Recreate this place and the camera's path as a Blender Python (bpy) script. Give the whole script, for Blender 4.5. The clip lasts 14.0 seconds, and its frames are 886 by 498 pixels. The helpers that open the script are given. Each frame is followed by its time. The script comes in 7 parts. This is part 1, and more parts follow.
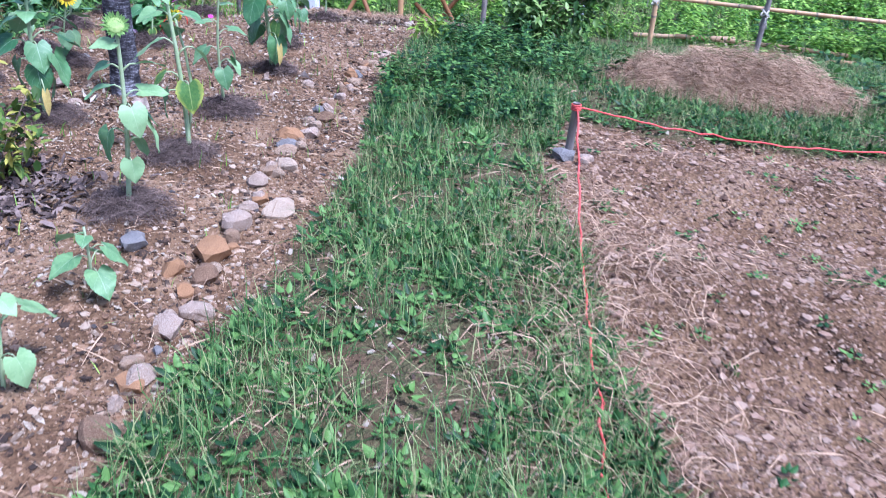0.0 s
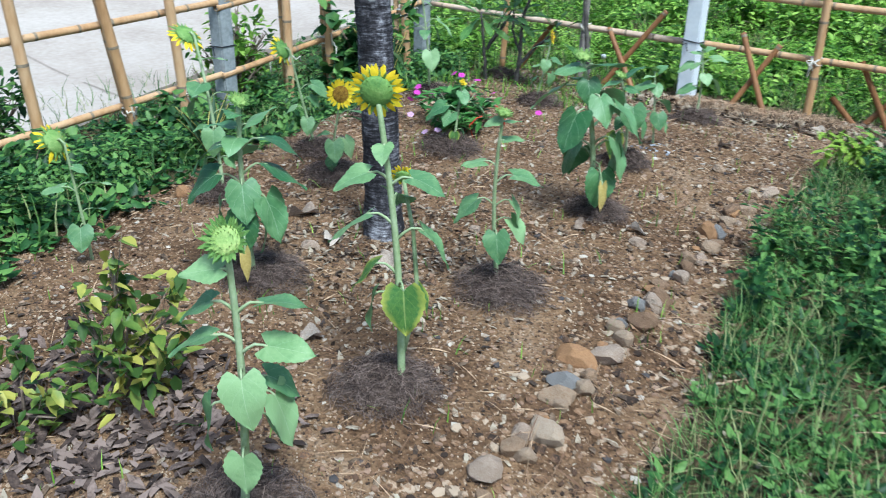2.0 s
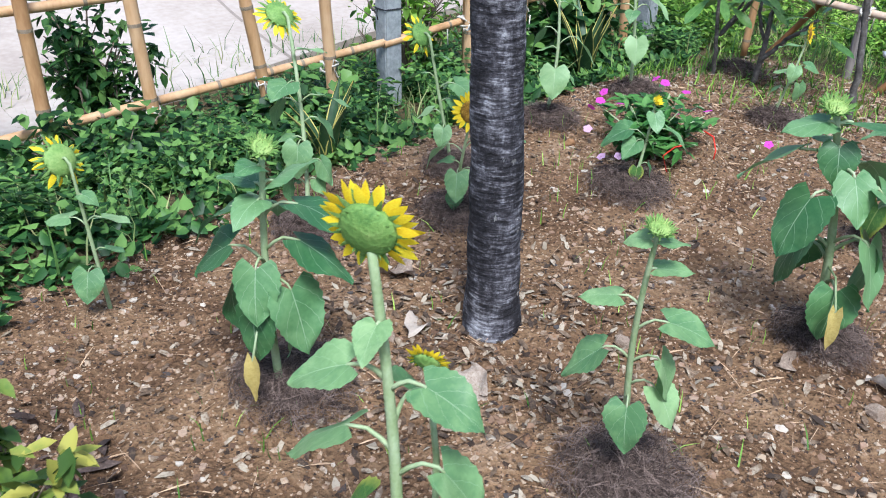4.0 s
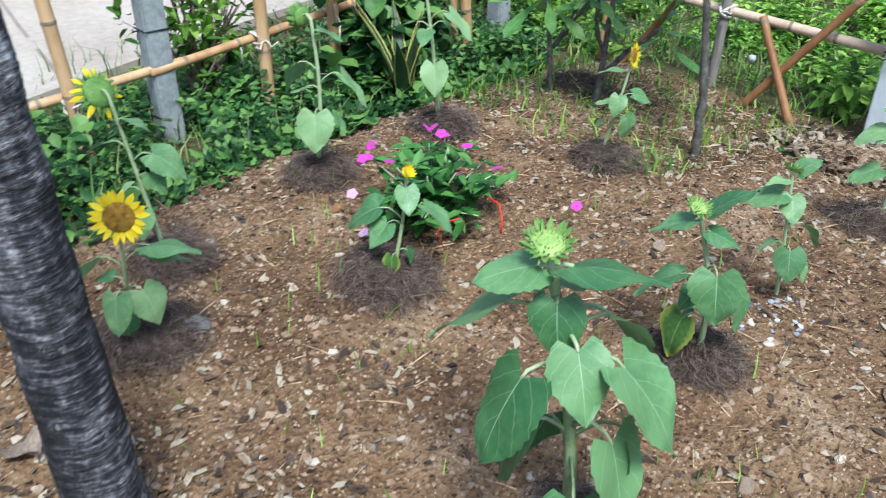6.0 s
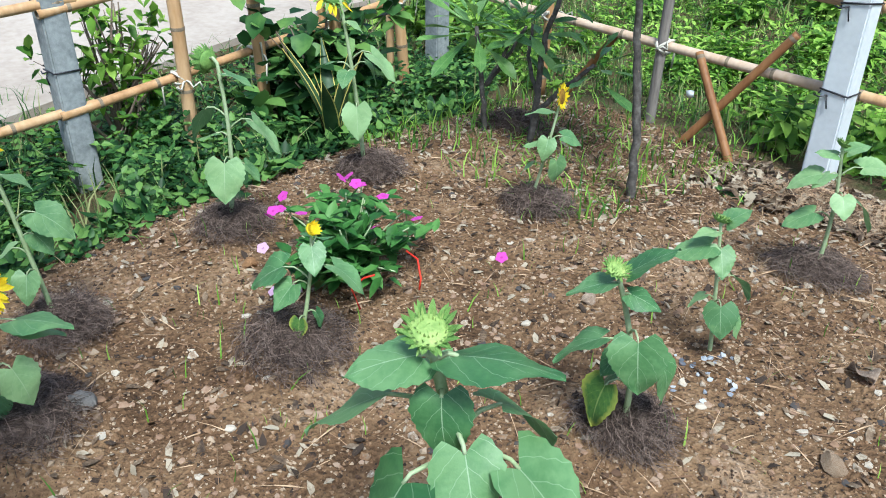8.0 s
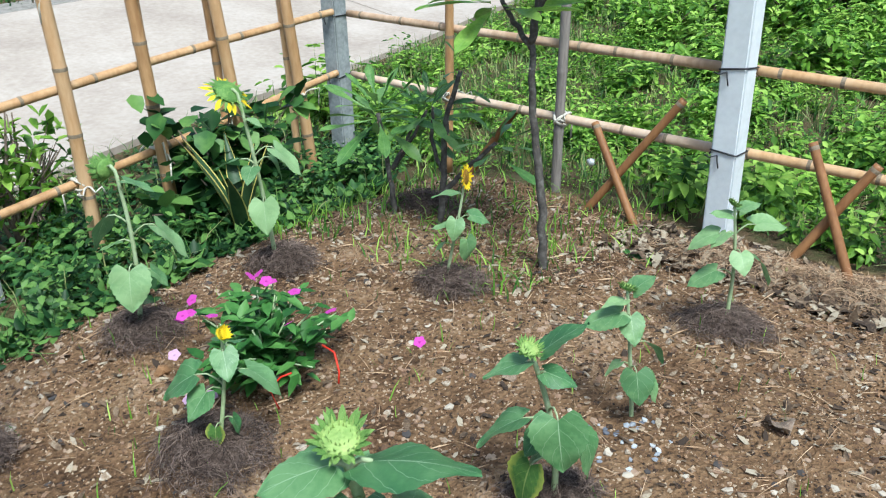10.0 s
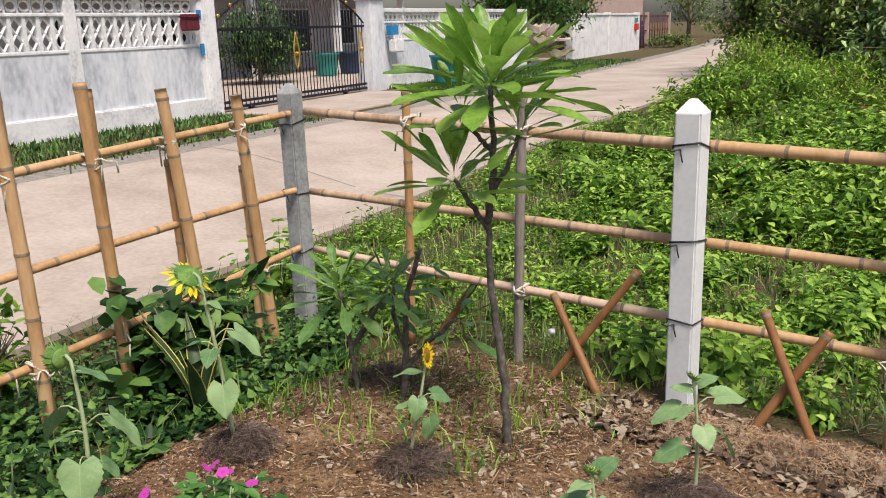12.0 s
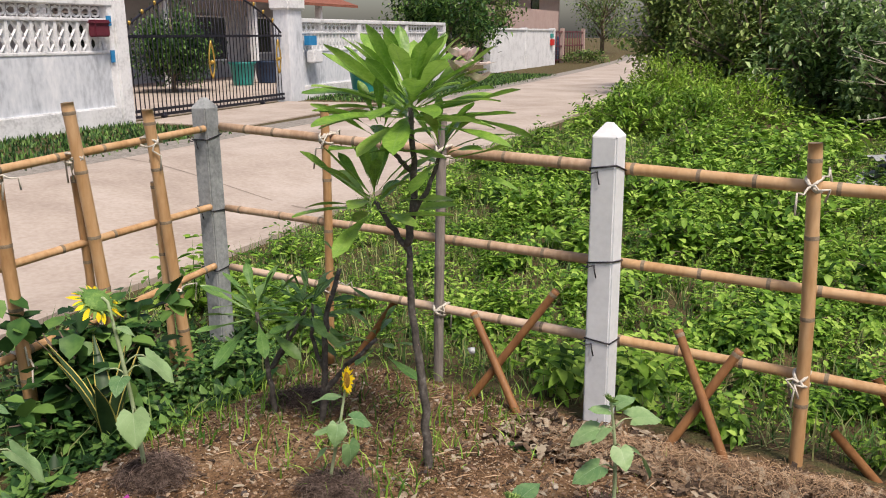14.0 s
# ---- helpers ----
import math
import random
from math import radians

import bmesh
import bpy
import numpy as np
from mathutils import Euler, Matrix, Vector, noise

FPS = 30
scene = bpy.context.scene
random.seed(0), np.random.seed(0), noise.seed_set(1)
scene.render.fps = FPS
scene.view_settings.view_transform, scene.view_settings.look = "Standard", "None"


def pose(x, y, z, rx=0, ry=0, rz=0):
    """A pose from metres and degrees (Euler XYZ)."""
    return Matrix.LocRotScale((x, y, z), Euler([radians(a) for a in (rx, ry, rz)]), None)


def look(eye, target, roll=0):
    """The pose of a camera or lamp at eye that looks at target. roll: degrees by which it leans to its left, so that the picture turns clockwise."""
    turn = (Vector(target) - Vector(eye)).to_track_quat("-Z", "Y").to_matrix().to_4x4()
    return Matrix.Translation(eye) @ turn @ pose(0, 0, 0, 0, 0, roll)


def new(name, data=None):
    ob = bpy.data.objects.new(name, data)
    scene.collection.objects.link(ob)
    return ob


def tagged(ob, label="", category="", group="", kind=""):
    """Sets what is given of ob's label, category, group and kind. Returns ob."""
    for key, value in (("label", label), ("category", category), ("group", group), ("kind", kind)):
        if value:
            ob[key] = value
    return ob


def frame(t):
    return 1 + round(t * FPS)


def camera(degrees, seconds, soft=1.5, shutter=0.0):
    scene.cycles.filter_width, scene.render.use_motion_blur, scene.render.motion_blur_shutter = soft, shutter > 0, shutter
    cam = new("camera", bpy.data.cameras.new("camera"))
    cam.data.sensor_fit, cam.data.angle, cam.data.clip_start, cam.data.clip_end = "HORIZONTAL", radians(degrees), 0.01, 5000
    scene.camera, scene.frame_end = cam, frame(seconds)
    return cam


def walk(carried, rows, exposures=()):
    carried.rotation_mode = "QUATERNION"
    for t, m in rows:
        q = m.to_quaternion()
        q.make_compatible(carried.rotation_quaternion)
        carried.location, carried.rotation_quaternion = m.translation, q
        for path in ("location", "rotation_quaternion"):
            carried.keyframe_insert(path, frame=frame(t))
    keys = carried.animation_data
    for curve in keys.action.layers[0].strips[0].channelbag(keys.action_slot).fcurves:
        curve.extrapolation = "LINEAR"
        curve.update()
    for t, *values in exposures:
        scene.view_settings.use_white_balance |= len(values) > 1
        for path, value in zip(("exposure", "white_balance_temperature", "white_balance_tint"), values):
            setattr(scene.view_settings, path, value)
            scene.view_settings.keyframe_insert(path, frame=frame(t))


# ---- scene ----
cam = camera(55.6, 14.0, soft=1.0, shutter=0.2)

EXPOSURES = [(0, 0.98, 4800, 24), (0.5, 0.7, 4850, 19), (1.0, 0.73, 4900, 14), (1.5, 0.6, 6400, 10), (2.0, 0.55, 5250, 0), (2.5, 0.56, 5500, 3), (5.0, 0.7, 5500, 10), (5.5, 0.62, 5450, 4), (7.0, 0.65, 5550, 2), (10.0, 0.56, 5650, 0), (10.5, 0.52, 6000, 2), (11.0, 0.06, 6600, 10), (11.5, -0.02, 6800, 14), (12.0, 0.22, 6950, 15), (13.0, 0.28, 7000, 15), (14, 0.16, 7000, 16)]
PATH = [
    (0, (2.367, -7.108, 1.474), (2.102, -5.338, 0.582), 4.3),
    (0.5, (2.323, -6.635, 1.45), (1.923, -4.868, 0.603), 2.8),
    (1, (2.279, -6.218, 1.441), (1.755, -4.464, 0.635), 0.8),
    (1.5, (2.109, -5.814, 1.484), (1.326, -4.148, 0.701), 0.3),
    (2, (1.963, -5.394, 1.472), (0.9, -3.935, 0.612), 1.1),
    (2.5, (1.796, -5.115, 1.466), (0.583, -3.786, 0.593), 1.1),
    (4.8, (1.369, -3.975, 1.444), (-0.027, -3.005, 0.391), 1.2),
    (5, (1.354, -3.875, 1.442), (-0.027, -2.891, 0.381), 1.5),
    (5.5, (1.344, -3.564, 1.458), (-0.017, -2.563, 0.387), 1.8),
    (6, (1.232, -3.351, 1.453), (-0.055, -2.252, 0.387), 0.2),
    (6.5, (1.161, -3.199, 1.454), (-0.032, -1.967, 0.425), -0.2),
    (7, (1.189, -3.157, 1.445), (-0.049, -1.969, 0.418), 1.4),
    (9.5, (1.189, -3.113, 1.462), (-0.05, -1.849, 0.53), -1.1),
    (10, (1.202, -3.104, 1.478), (0.021, -1.74, 0.617), -1.6),
    (10.5, (1.204, -3.107, 1.509), (0.042, -1.662, 0.76), -1.7),
    (11, (1.214, -3.098, 1.546), (0.041, -1.595, 0.944), -2.8),
    (11.5, (1.223, -3.082, 1.546), (0.028, -1.563, 1.033), -3.1),
    (12, (1.214, -3.087, 1.542), (0.021, -1.565, 1.032), -2.0),
    (12.5, (1.194, -3.073, 1.565), (0.016, -1.536, 1.064), -1.3),
    (13, (1.195, -3.06, 1.58), (0.056, -1.49, 1.092), -1.1),
    (13.5, (1.193, -3.064, 1.569), (0.112, -1.457, 1.067), -0.8),
    (14, (1.194, -3.067, 1.576), (0.156, -1.429, 1.086), -0.6),
]
walk(cam, [(t, look(eye, target, roll)) for t, eye, target, roll in PATH], EXPOSURES)

# ---- light ----
world = bpy.data.worlds.new("sky")
scene.world = world
world.use_nodes = True
wn = world.node_tree.nodes
sky = wn.new("ShaderNodeTexSky")
sky.sky_type, sky.sun_disc = "NISHITA", False
SUN_EL, SUN_AZ = 60.0, 118.0
sky.sun_elevation, sky.sun_rotation = radians(SUN_EL), radians(SUN_AZ)
sky.air_density, sky.dust_density = 1.0, 3.0
world.node_tree.links.new(sky.outputs[0], wn["Background"].inputs[0])
wn["Background"].inputs[1].default_value = 0.12
sun = new("sun", bpy.data.lights.new("sun", "SUN"))
sun.data.energy, sun.data.angle, sun.data.color = 3.3, radians(16), (1.0, 0.96, 0.89)
# rotation is measured from +y towards +x
sdir = Vector((math.sin(radians(SUN_AZ)) * math.cos(radians(SUN_EL)), math.cos(radians(SUN_AZ)) * math.cos(radians(SUN_EL)), math.sin(radians(SUN_EL))))
sun.matrix_world = look(sdir * 50, (0, 0, 0))

# ---- materials ----


def material(name, ramp, scale=20.0, rough=0.8, bump=0.3, fine=6.0, metal=0.0, island=0.0, objvar=0.0, stretch=(1, 1, 1), translucent=0.0, spec=0.3, bump_dist=0.01, coords="Object"):
    """ramp: colours over a noise; a finer noise shifts value; bump from both."""
    m = bpy.data.materials.new(name)
    m.use_nodes = True
    t = m.node_tree
    n, l = t.nodes, t.links
    b = n["Principled BSDF"]
    tc = n.new("ShaderNodeTexCoord")
    mp = n.new("ShaderNodeMapping")
    mp.inputs["Scale"].default_value = stretch
    l.new(tc.outputs[coords], mp.inputs[0])
    a = n.new("ShaderNodeTexNoise")
    a.inputs["Scale"].default_value, a.inputs["Detail"].default_value, a.inputs["Roughness"].default_value = scale, 6, 0.62
    f = n.new("ShaderNodeTexNoise")
    f.inputs["Scale"].default_value, f.inputs["Detail"].default_value = scale * fine, 4
    for x in (a, f):
        l.new(mp.outputs[0], x.inputs["Vector"])
    mix = n.new("ShaderNodeMath")
    mix.operation = "MULTIPLY_ADD"
    mix.inputs[1].default_value = 0.45
    l.new(f.outputs[0], mix.inputs[0])
    sc = n.new("ShaderNodeMath")
    sc.operation = "MULTIPLY_ADD"
    sc.inputs[1].default_value, sc.inputs[2].default_value = 1.0, -0.225
    l.new(a.outputs[0], sc.inputs[0])
    l.new(sc.outputs[0], mix.inputs[2])
    fac = mix.outputs[0]
    if island or objvar:
        src = n.new("ShaderNodeNewGeometry").outputs["Random Per Island"] if island else n.new("ShaderNodeObjectInfo").outputs["Random"]
        ad = n.new("ShaderNodeMath")
        ad.operation = "MULTIPLY_ADD"
        ad.inputs[1].default_value = island or objvar
        l.new(src, ad.inputs[0])
        of = n.new("ShaderNodeMath")
        of.operation = "SUBTRACT"
        of.inputs[1].default_value = (island or objvar) / 2
        l.new(fac, of.inputs[0])
        l.new(of.outputs[0], ad.inputs[2])
        fac = ad.outputs[0]
    r = n.new("ShaderNodeValToRGB")
    e = r.color_ramp.elements
    while len(e) < len(ramp):
        e.new(0.5)
    for i, c in enumerate(ramp):
        e[i].position = 0.25 + 0.5 * i / max(1, len(ramp) - 1)
        e[i].color = (*c, 1)
    l.new(fac, r.inputs[0])
    l.new(r.outputs[0], b.inputs["Base Color"])
    b.inputs["Roughness"].default_value, b.inputs["Metallic"].default_value = rough, metal
    b.inputs["Specular IOR Level"].default_value = spec
    if bump:
        bp = n.new("ShaderNodeBump")
        bp.inputs["Strength"].default_value, bp.inputs["Distance"].default_value = bump, bump_dist
        l.new(mix.outputs[0], bp.inputs["Height"])
        l.new(bp.outputs[0], b.inputs["Normal"])
    if translucent:
        tr = n.new("ShaderNodeBsdfTranslucent")
        ms = n.new("ShaderNodeMixShader")
        ms.inputs[0].default_value = translucent
        l.new(r.outputs[0], tr.inputs[0])
        l.new(b.outputs[0], ms.inputs[1])
        l.new(tr.outputs[0], ms.inputs[2])
        l.new(ms.outputs[0], n["Material Output"].inputs[0])
    m["ramp"] = r.name
    return m


def veined(m, vein, mid=0.03, side=7.0, edge=None, amount=0.55):
    """Adds a midrib and side veins to a leaf material along its UV (u along the leaf, v across)."""
    n, l = m.node_tree.nodes, m.node_tree.links
    r = n[m["ramp"]]
    uv = n.new("ShaderNodeUVMap")
    sp = n.new("ShaderNodeSeparateXYZ")
    l.new(uv.outputs[0], sp.inputs[0])

    def mth(op, a, b=None, c=None):
        x = n.new("ShaderNodeMath")
        x.operation = op
        for i, v in enumerate((a, b, c)):
            if v is None:
                continue
            if isinstance(v, (int, float)):
                x.inputs[i].default_value = v
            else:
                l.new(v, x.inputs[i])
        return x.outputs[0]
    av = mth("ABSOLUTE", mth("SUBTRACT", sp.outputs[1], 0.5))
    rib = mth("LESS_THAN", av, mid)
    ph = mth("FRACT", mth("MULTIPLY", mth("SUBTRACT", sp.outputs[0], mth("MULTIPLY", av, 1.1)), side))
    sv = mth("LESS_THAN", mth("ABSOLUTE", mth("SUBTRACT", ph, 0.5)), 0.022)
    k = mth("MULTIPLY", mth("MAXIMUM", rib, mth("MULTIPLY", sv, 0.55)), amount)
    mx = n.new("ShaderNodeMixRGB")
    l.new(k, mx.inputs[0])
    l.new(r.outputs[0], mx.inputs[1])
    mx.inputs[2].default_value = (*vein, 1)
    out = mx.outputs[0]
    if edge:
        em = n.new("ShaderNodeMixRGB")
        nz = n.new("ShaderNodeTexNoise")
        nz.inputs["Scale"].default_value = 5
        l.new(uv.outputs[0], nz.inputs["Vector"])
        g = mth("ADD", mth("MAXIMUM", mth("MULTIPLY", av, 1.6), mth("POWER", sp.outputs[0], 3.0)), mth("MULTIPLY", nz.outputs[0], 0.5))
        rp = n.new("ShaderNodeMapRange")
        rp.inputs[1].default_value, rp.inputs[2].default_value = 0.75, 1.05
        l.new(g, rp.inputs[0])
        l.new(rp.outputs[0], em.inputs[0])
        l.new(out, em.inputs[1])
        em.inputs[2].default_value = (*edge, 1)
        out = em.outputs[0]
    for node in n:
        if node.type == "BSDF_PRINCIPLED":
            l.new(out, node.inputs["Base Color"])
        if node.type == "BSDF_TRANSLUCENT":
            l.new(out, node.inputs[0])
    return m


SUNLEAF = veined(material("sunflower_leaf", [(0.04, 0.13, 0.042), (0.085, 0.205, 0.07), (0.16, 0.30, 0.12)], 2.2, 0.48, 0.25, 3, objvar=0.6, translucent=0.16, spec=0.55), (0.40, 0.52, 0.34), 0.009, 3.6, amount=0.6)
PALELEAF = veined(material("pale_sunflower_leaf", [(0.10, 0.22, 0.085), (0.18, 0.32, 0.125), (0.28, 0.43, 0.19)], 2.2, 0.5, 0.25, 3, objvar=0.55, translucent=0.2, spec=0.5), (0.42, 0.54, 0.34), 0.009, 3.6, amount=0.5)
YELLEAF = veined(material("yellowing_leaf", [(0.05, 0.15, 0.04), (0.13, 0.25, 0.05)], 9, 0.6, 0.3, 5, translucent=0.25), (0.42, 0.5, 0.16), 0.02, 5.0, edge=(0.40, 0.44, 0.08), amount=0.5)
DEADYEL = material("withered_yellow_leaf", [(0.45, 0.33, 0.09), (0.62, 0.5, 0.17)], 12, 0.7, 0.4, translucent=0.2)
STEM = material("green_stem", [(0.25, 0.33, 0.15), (0.40, 0.48, 0.29)], 25, 0.6, 0.3, objvar=0.2)
PETAL = material("yellow_petal", [(0.80, 0.53, 0.01), (0.90, 0.68, 0.015), (0.95, 0.78, 0.04)], 20, 0.6, 0.2, objvar=0.3, translucent=0.25)
DISC = material("sunflower_disc", [(0.10, 0.045, 0.01), (0.32, 0.17, 0.02), (0.5, 0.32, 0.04)], 90, 0.9, 1.0)
BRACT = material("green_bract", [(0.10, 0.22, 0.05), (0.19, 0.34, 0.08), (0.3, 0.44, 0.13)], 30, 0.6, 0.4, objvar=0.3, translucent=0.15)
BUDBRACT = material("pale_bud_bract", [(0.24, 0.38, 0.10), (0.36, 0.5, 0.15), (0.5, 0.58, 0.2)], 30, 0.6, 0.3, objvar=0.3, translucent=0.2)
PLUMLEAF = veined(material("frangipani_leaf", [(0.12, 0.27, 0.04), (0.23, 0.42, 0.065), (0.35, 0.54, 0.12)], 7, 0.36, 0.25, 5, objvar=0.4, translucent=0.32, spec=0.5), (0.24, 0.40, 0.12), 0.03, 18.0, amount=0.5)
PLUMBARK = material("frangipani_bark", [(0.035, 0.03, 0.028), (0.09, 0.08, 0.07), (0.2, 0.19, 0.17)], 18, 0.8, 0.6, 5)
BAMBOO = material("bamboo", [(0.34, 0.185, 0.08), (0.48, 0.285, 0.135), (0.58, 0.38, 0.21)], 6, 0.45, 0.15, 8, objvar=0.35, stretch=(1, 1, 0.25), spec=0.4)
PALEBAMBOO = material("weathered_bamboo", [(0.40, 0.26, 0.16), (0.54, 0.38, 0.26), (0.63, 0.48, 0.36)], 6, 0.5, 0.2, 8, objvar=0.3, stretch=(1, 1, 0.25), spec=0.35)
BAMBOO_NODE = material("bamboo_node", [(0.16, 0.12, 0.08), (0.34, 0.27, 0.19)], 30, 0.7, 0.5)
OLDWOOD = material("weathered_wood", [(0.13, 0.11, 0.10), (0.24, 0.21, 0.19), (0.33, 0.29, 0.26)], 12, 0.85, 0.6, 8, stretch=(1, 1, 0.12))
CORD = material("white_cord", [(0.5, 0.46, 0.38), (0.72, 0.68, 0.6)], 80, 0.9, 0.5)
WIRE = material("dark_wire", [(0.03, 0.03, 0.035), (0.07, 0.07, 0.08)], 60, 0.5, 0.1, metal=0.6)
CONCRETE = material("concrete_post_paint", [(0.54, 0.565, 0.585), (0.66, 0.685, 0.705), (0.74, 0.765, 0.785)], 5, 0.85, 0.12, 9, objvar=0.3)
OLDCONCRETE = material("weathered_concrete", [(0.15, 0.165, 0.17), (0.29, 0.31, 0.31), (0.42, 0.44, 0.44)], 6, 0.88, 0.5, 9)
ROADMAT = material("road_concrete", [(0.31, 0.255, 0.21), (0.42, 0.355, 0.30), (0.51, 0.45, 0.395)], 0.9, 0.85, 0.2, 25)
WALLPAINT = material("stained_white_wall", [(0.36, 0.39, 0.43), (0.60, 0.635, 0.68), (0.77, 0.79, 0.82)], 1.6, 0.8, 0.3, 8, stretch=(1, 1, 0.45))
WHITE = material("white_paint", [(0.47, 0.48, 0.49), (0.72, 0.73, 0.74), (0.80, 0.81, 0.82)], 2.5, 0.7, 0.15, 8)
BLACKMETAL = material("black_iron", [(0.012, 0.012, 0.018), (0.03, 0.03, 0.045)], 20, 0.4, 0.1, metal=0.4)
GOLD = material("gold_paint", [(0.45, 0.28, 0.06), (0.65, 0.45, 0.12)], 30, 0.35, 0.1, metal=0.7)
PLASTICTEAL = material("teal_plastic", [(0.02, 0.22, 0.2), (0.03, 0.3, 0.27)], 8, 0.45, 0.05)
PLASTICBLUE = material("dark_blue_plastic", [(0.02, 0.04, 0.08), (0.03, 0.06, 0.12)], 8, 0.45, 0.05)
MAROON = material("maroon_metal", [(0.10, 0.018, 0.03), (0.15, 0.025, 0.04)], 10, 0.5, 0.1)
RED = material("red_paint", [(0.5, 0.02, 0.02), (0.62, 0.04, 0.03)], 10, 0.5, 0.1)
BLUE = material("blue_plate", [(0.01, 0.18, 0.4), (0.02, 0.24, 0.5)], 10, 0.5, 0.1)
HOUSEWALL = material("grey_house_render", [(0.3, 0.31, 0.33), (0.4, 0.41, 0.43)], 1.5, 0.85, 0.2)
PINKWALL = material("pink_house_render", [(0.42, 0.3, 0.27), (0.5, 0.38, 0.34)], 1.5, 0.85, 0.2)
ROOF = material("clay_roof", [(0.2, 0.07, 0.045), (0.3, 0.12, 0.08)], 6, 0.8, 0.4)
DARKGLASS = material("dark_window_glass", [(0.01, 0.012, 0.015), (0.03, 0.035, 0.04)], 3, 0.12, 0.0, spec=0.6)
ROCK = material("fieldstone", [(0.18, 0.105, 0.06), (0.33, 0.22, 0.135), (0.47, 0.37, 0.27)], 16, 0.85, 0.7, 6, objvar=0.5)
PALEROCK = material("pale_stone", [(0.24, 0.155, 0.10), (0.46, 0.34, 0.25), (0.64, 0.54, 0.44)], 18, 0.9, 0.8, 6)
GREYROCK = material("grey_stone", [(0.14, 0.13, 0.12), (0.28, 0.265, 0.25)], 16, 0.8, 0.6, 6)
ORANGEROCK = material("orange_stone", [(0.22, 0.11, 0.05), (0.40, 0.23, 0.11)], 14, 0.85, 0.5, 6)
PEBBLE = material("pebbles", [(0.035, 0.023, 0.016), (0.111, 0.063, 0.036), (0.202, 0.117, 0.062), (0.263, 0.164, 0.096), (0.383, 0.291, 0.202)], 30, 0.9, 0.3, island=0.65)
GRIT = material("fine_grit", [(0.04, 0.027, 0.02), (0.162, 0.096, 0.056), (0.293, 0.192, 0.121), (0.484, 0.384, 0.282)], 30, 0.95, 0.0, island=0.8)
STONECHIP = material("mixed_stone_chips", [(0.064, 0.057, 0.055), (0.156, 0.085, 0.046), (0.248, 0.142, 0.074), (0.221, 0.157, 0.106), (0.313, 0.237, 0.166), (0.478, 0.418, 0.34)], 30, 0.9, 0.4, island=0.62)
CLOD = material("plot_clods", [(0.098, 0.057, 0.035), (0.216, 0.133, 0.081), (0.27, 0.17, 0.112), (0.33, 0.235, 0.165)], 20, 0.95, 0.4, island=0.7)
GREYPEBBLE = material("grey_gravel", [(0.12, 0.13, 0.16), (0.3, 0.32, 0.36), (0.5, 0.52, 0.55)], 40, 0.8, 0.3, island=0.8)
LITTER = material("dry_litter", [(0.049, 0.034, 0.025), (0.127, 0.085, 0.054), (0.216, 0.154, 0.102), (0.412, 0.35, 0.26)], 30, 0.9, 0.3, island=0.62, translucent=0.1)
FIBRE = material("dark_root_fibre", [(0.04, 0.027, 0.022), (0.11, 0.077, 0.062), (0.23, 0.17, 0.14)], 30, 0.95, 0.2, island=0.7)
HAY = material("dry_hay", [(0.17, 0.10, 0.06), (0.36, 0.235, 0.14), (0.54, 0.38, 0.24)], 30, 0.9, 0.2, island=0.8)
GRASS = material("grass_blade", [(0.045, 0.11, 0.026), (0.09, 0.20, 0.045), (0.16, 0.29, 0.075), (0.32, 0.34, 0.14)], 3, 0.6, 0.0, island=0.9, translucent=0.2)
WEED = material("field_weed_leaf", [(0.041, 0.114, 0.013), (0.165, 0.331, 0.033), (0.401, 0.593, 0.11)], 1.5, 0.55, 0.0, island=0.5, translucent=0.25)
HEDGE = material("broad_weed_leaf", [(0.014, 0.05, 0.012), (0.042, 0.12, 0.026), (0.15, 0.28, 0.065)], 2.5, 0.5, 0.0, island=0.75, translucent=0.2)
BUSHLEAF = material("dark_bush_leaf", [(0.035, 0.09, 0.016), (0.115, 0.205, 0.04), (0.25, 0.36, 0.10)], 1.2, 0.45, 0.0, island=0.7, translucent=0.15)
OLIVELEAF = material("olive_bush_leaf", [(0.045, 0.095, 0.018), (0.15, 0.235, 0.05), (0.33, 0.43, 0.13)], 1.3, 0.5, 0.0, island=0.8, translucent=0.22)
GLOSSYLEAF = material("glossy_bush_leaf", [(0.05, 0.115, 0.025), (0.16, 0.28, 0.075), (0.36, 0.50, 0.20)], 1.3, 0.4, 0.0, island=0.8, translucent=0.2, spec=0.6)
FEATHERLEAF = material("feathery_lime_leaf", [(0.10, 0.22, 0.02), (0.24, 0.42, 0.04), (0.42, 0.60, 0.10)], 2, 0.5, 0.0, island=0.6, translucent=0.3)
LIMELEAF = material("lime_leaf", [(0.2, 0.32, 0.04), (0.36, 0.5, 0.07)], 5, 0.5, 0.0, island=0.6, translucent=0.25)
CROTON = material("croton_leaf", [(0.05, 0.10, 0.02), (0.11, 0.18, 0.03), (0.2, 0.25, 0.045), (0.38, 0.36, 0.07)], 6, 0.5, 0.0, island=0.9, translucent=0.15)
SNAKE = material("snake_plant_leaf", [(0.02, 0.05, 0.02), (0.05, 0.10, 0.04)], 12, 0.45, 0.1, stretch=(1, 1, 0.5))
SNAKEEDGE = material("snake_plant_margin", [(0.5, 0.42, 0.1), (0.6, 0.52, 0.16)], 12, 0.5, 0.1)
VINCALEAF = material("vinca_leaf", [(0.03, 0.10, 0.02), (0.06, 0.17, 0.035), (0.11, 0.25, 0.06)], 8, 0.4, 0.0, island=0.6, translucent=0.15)
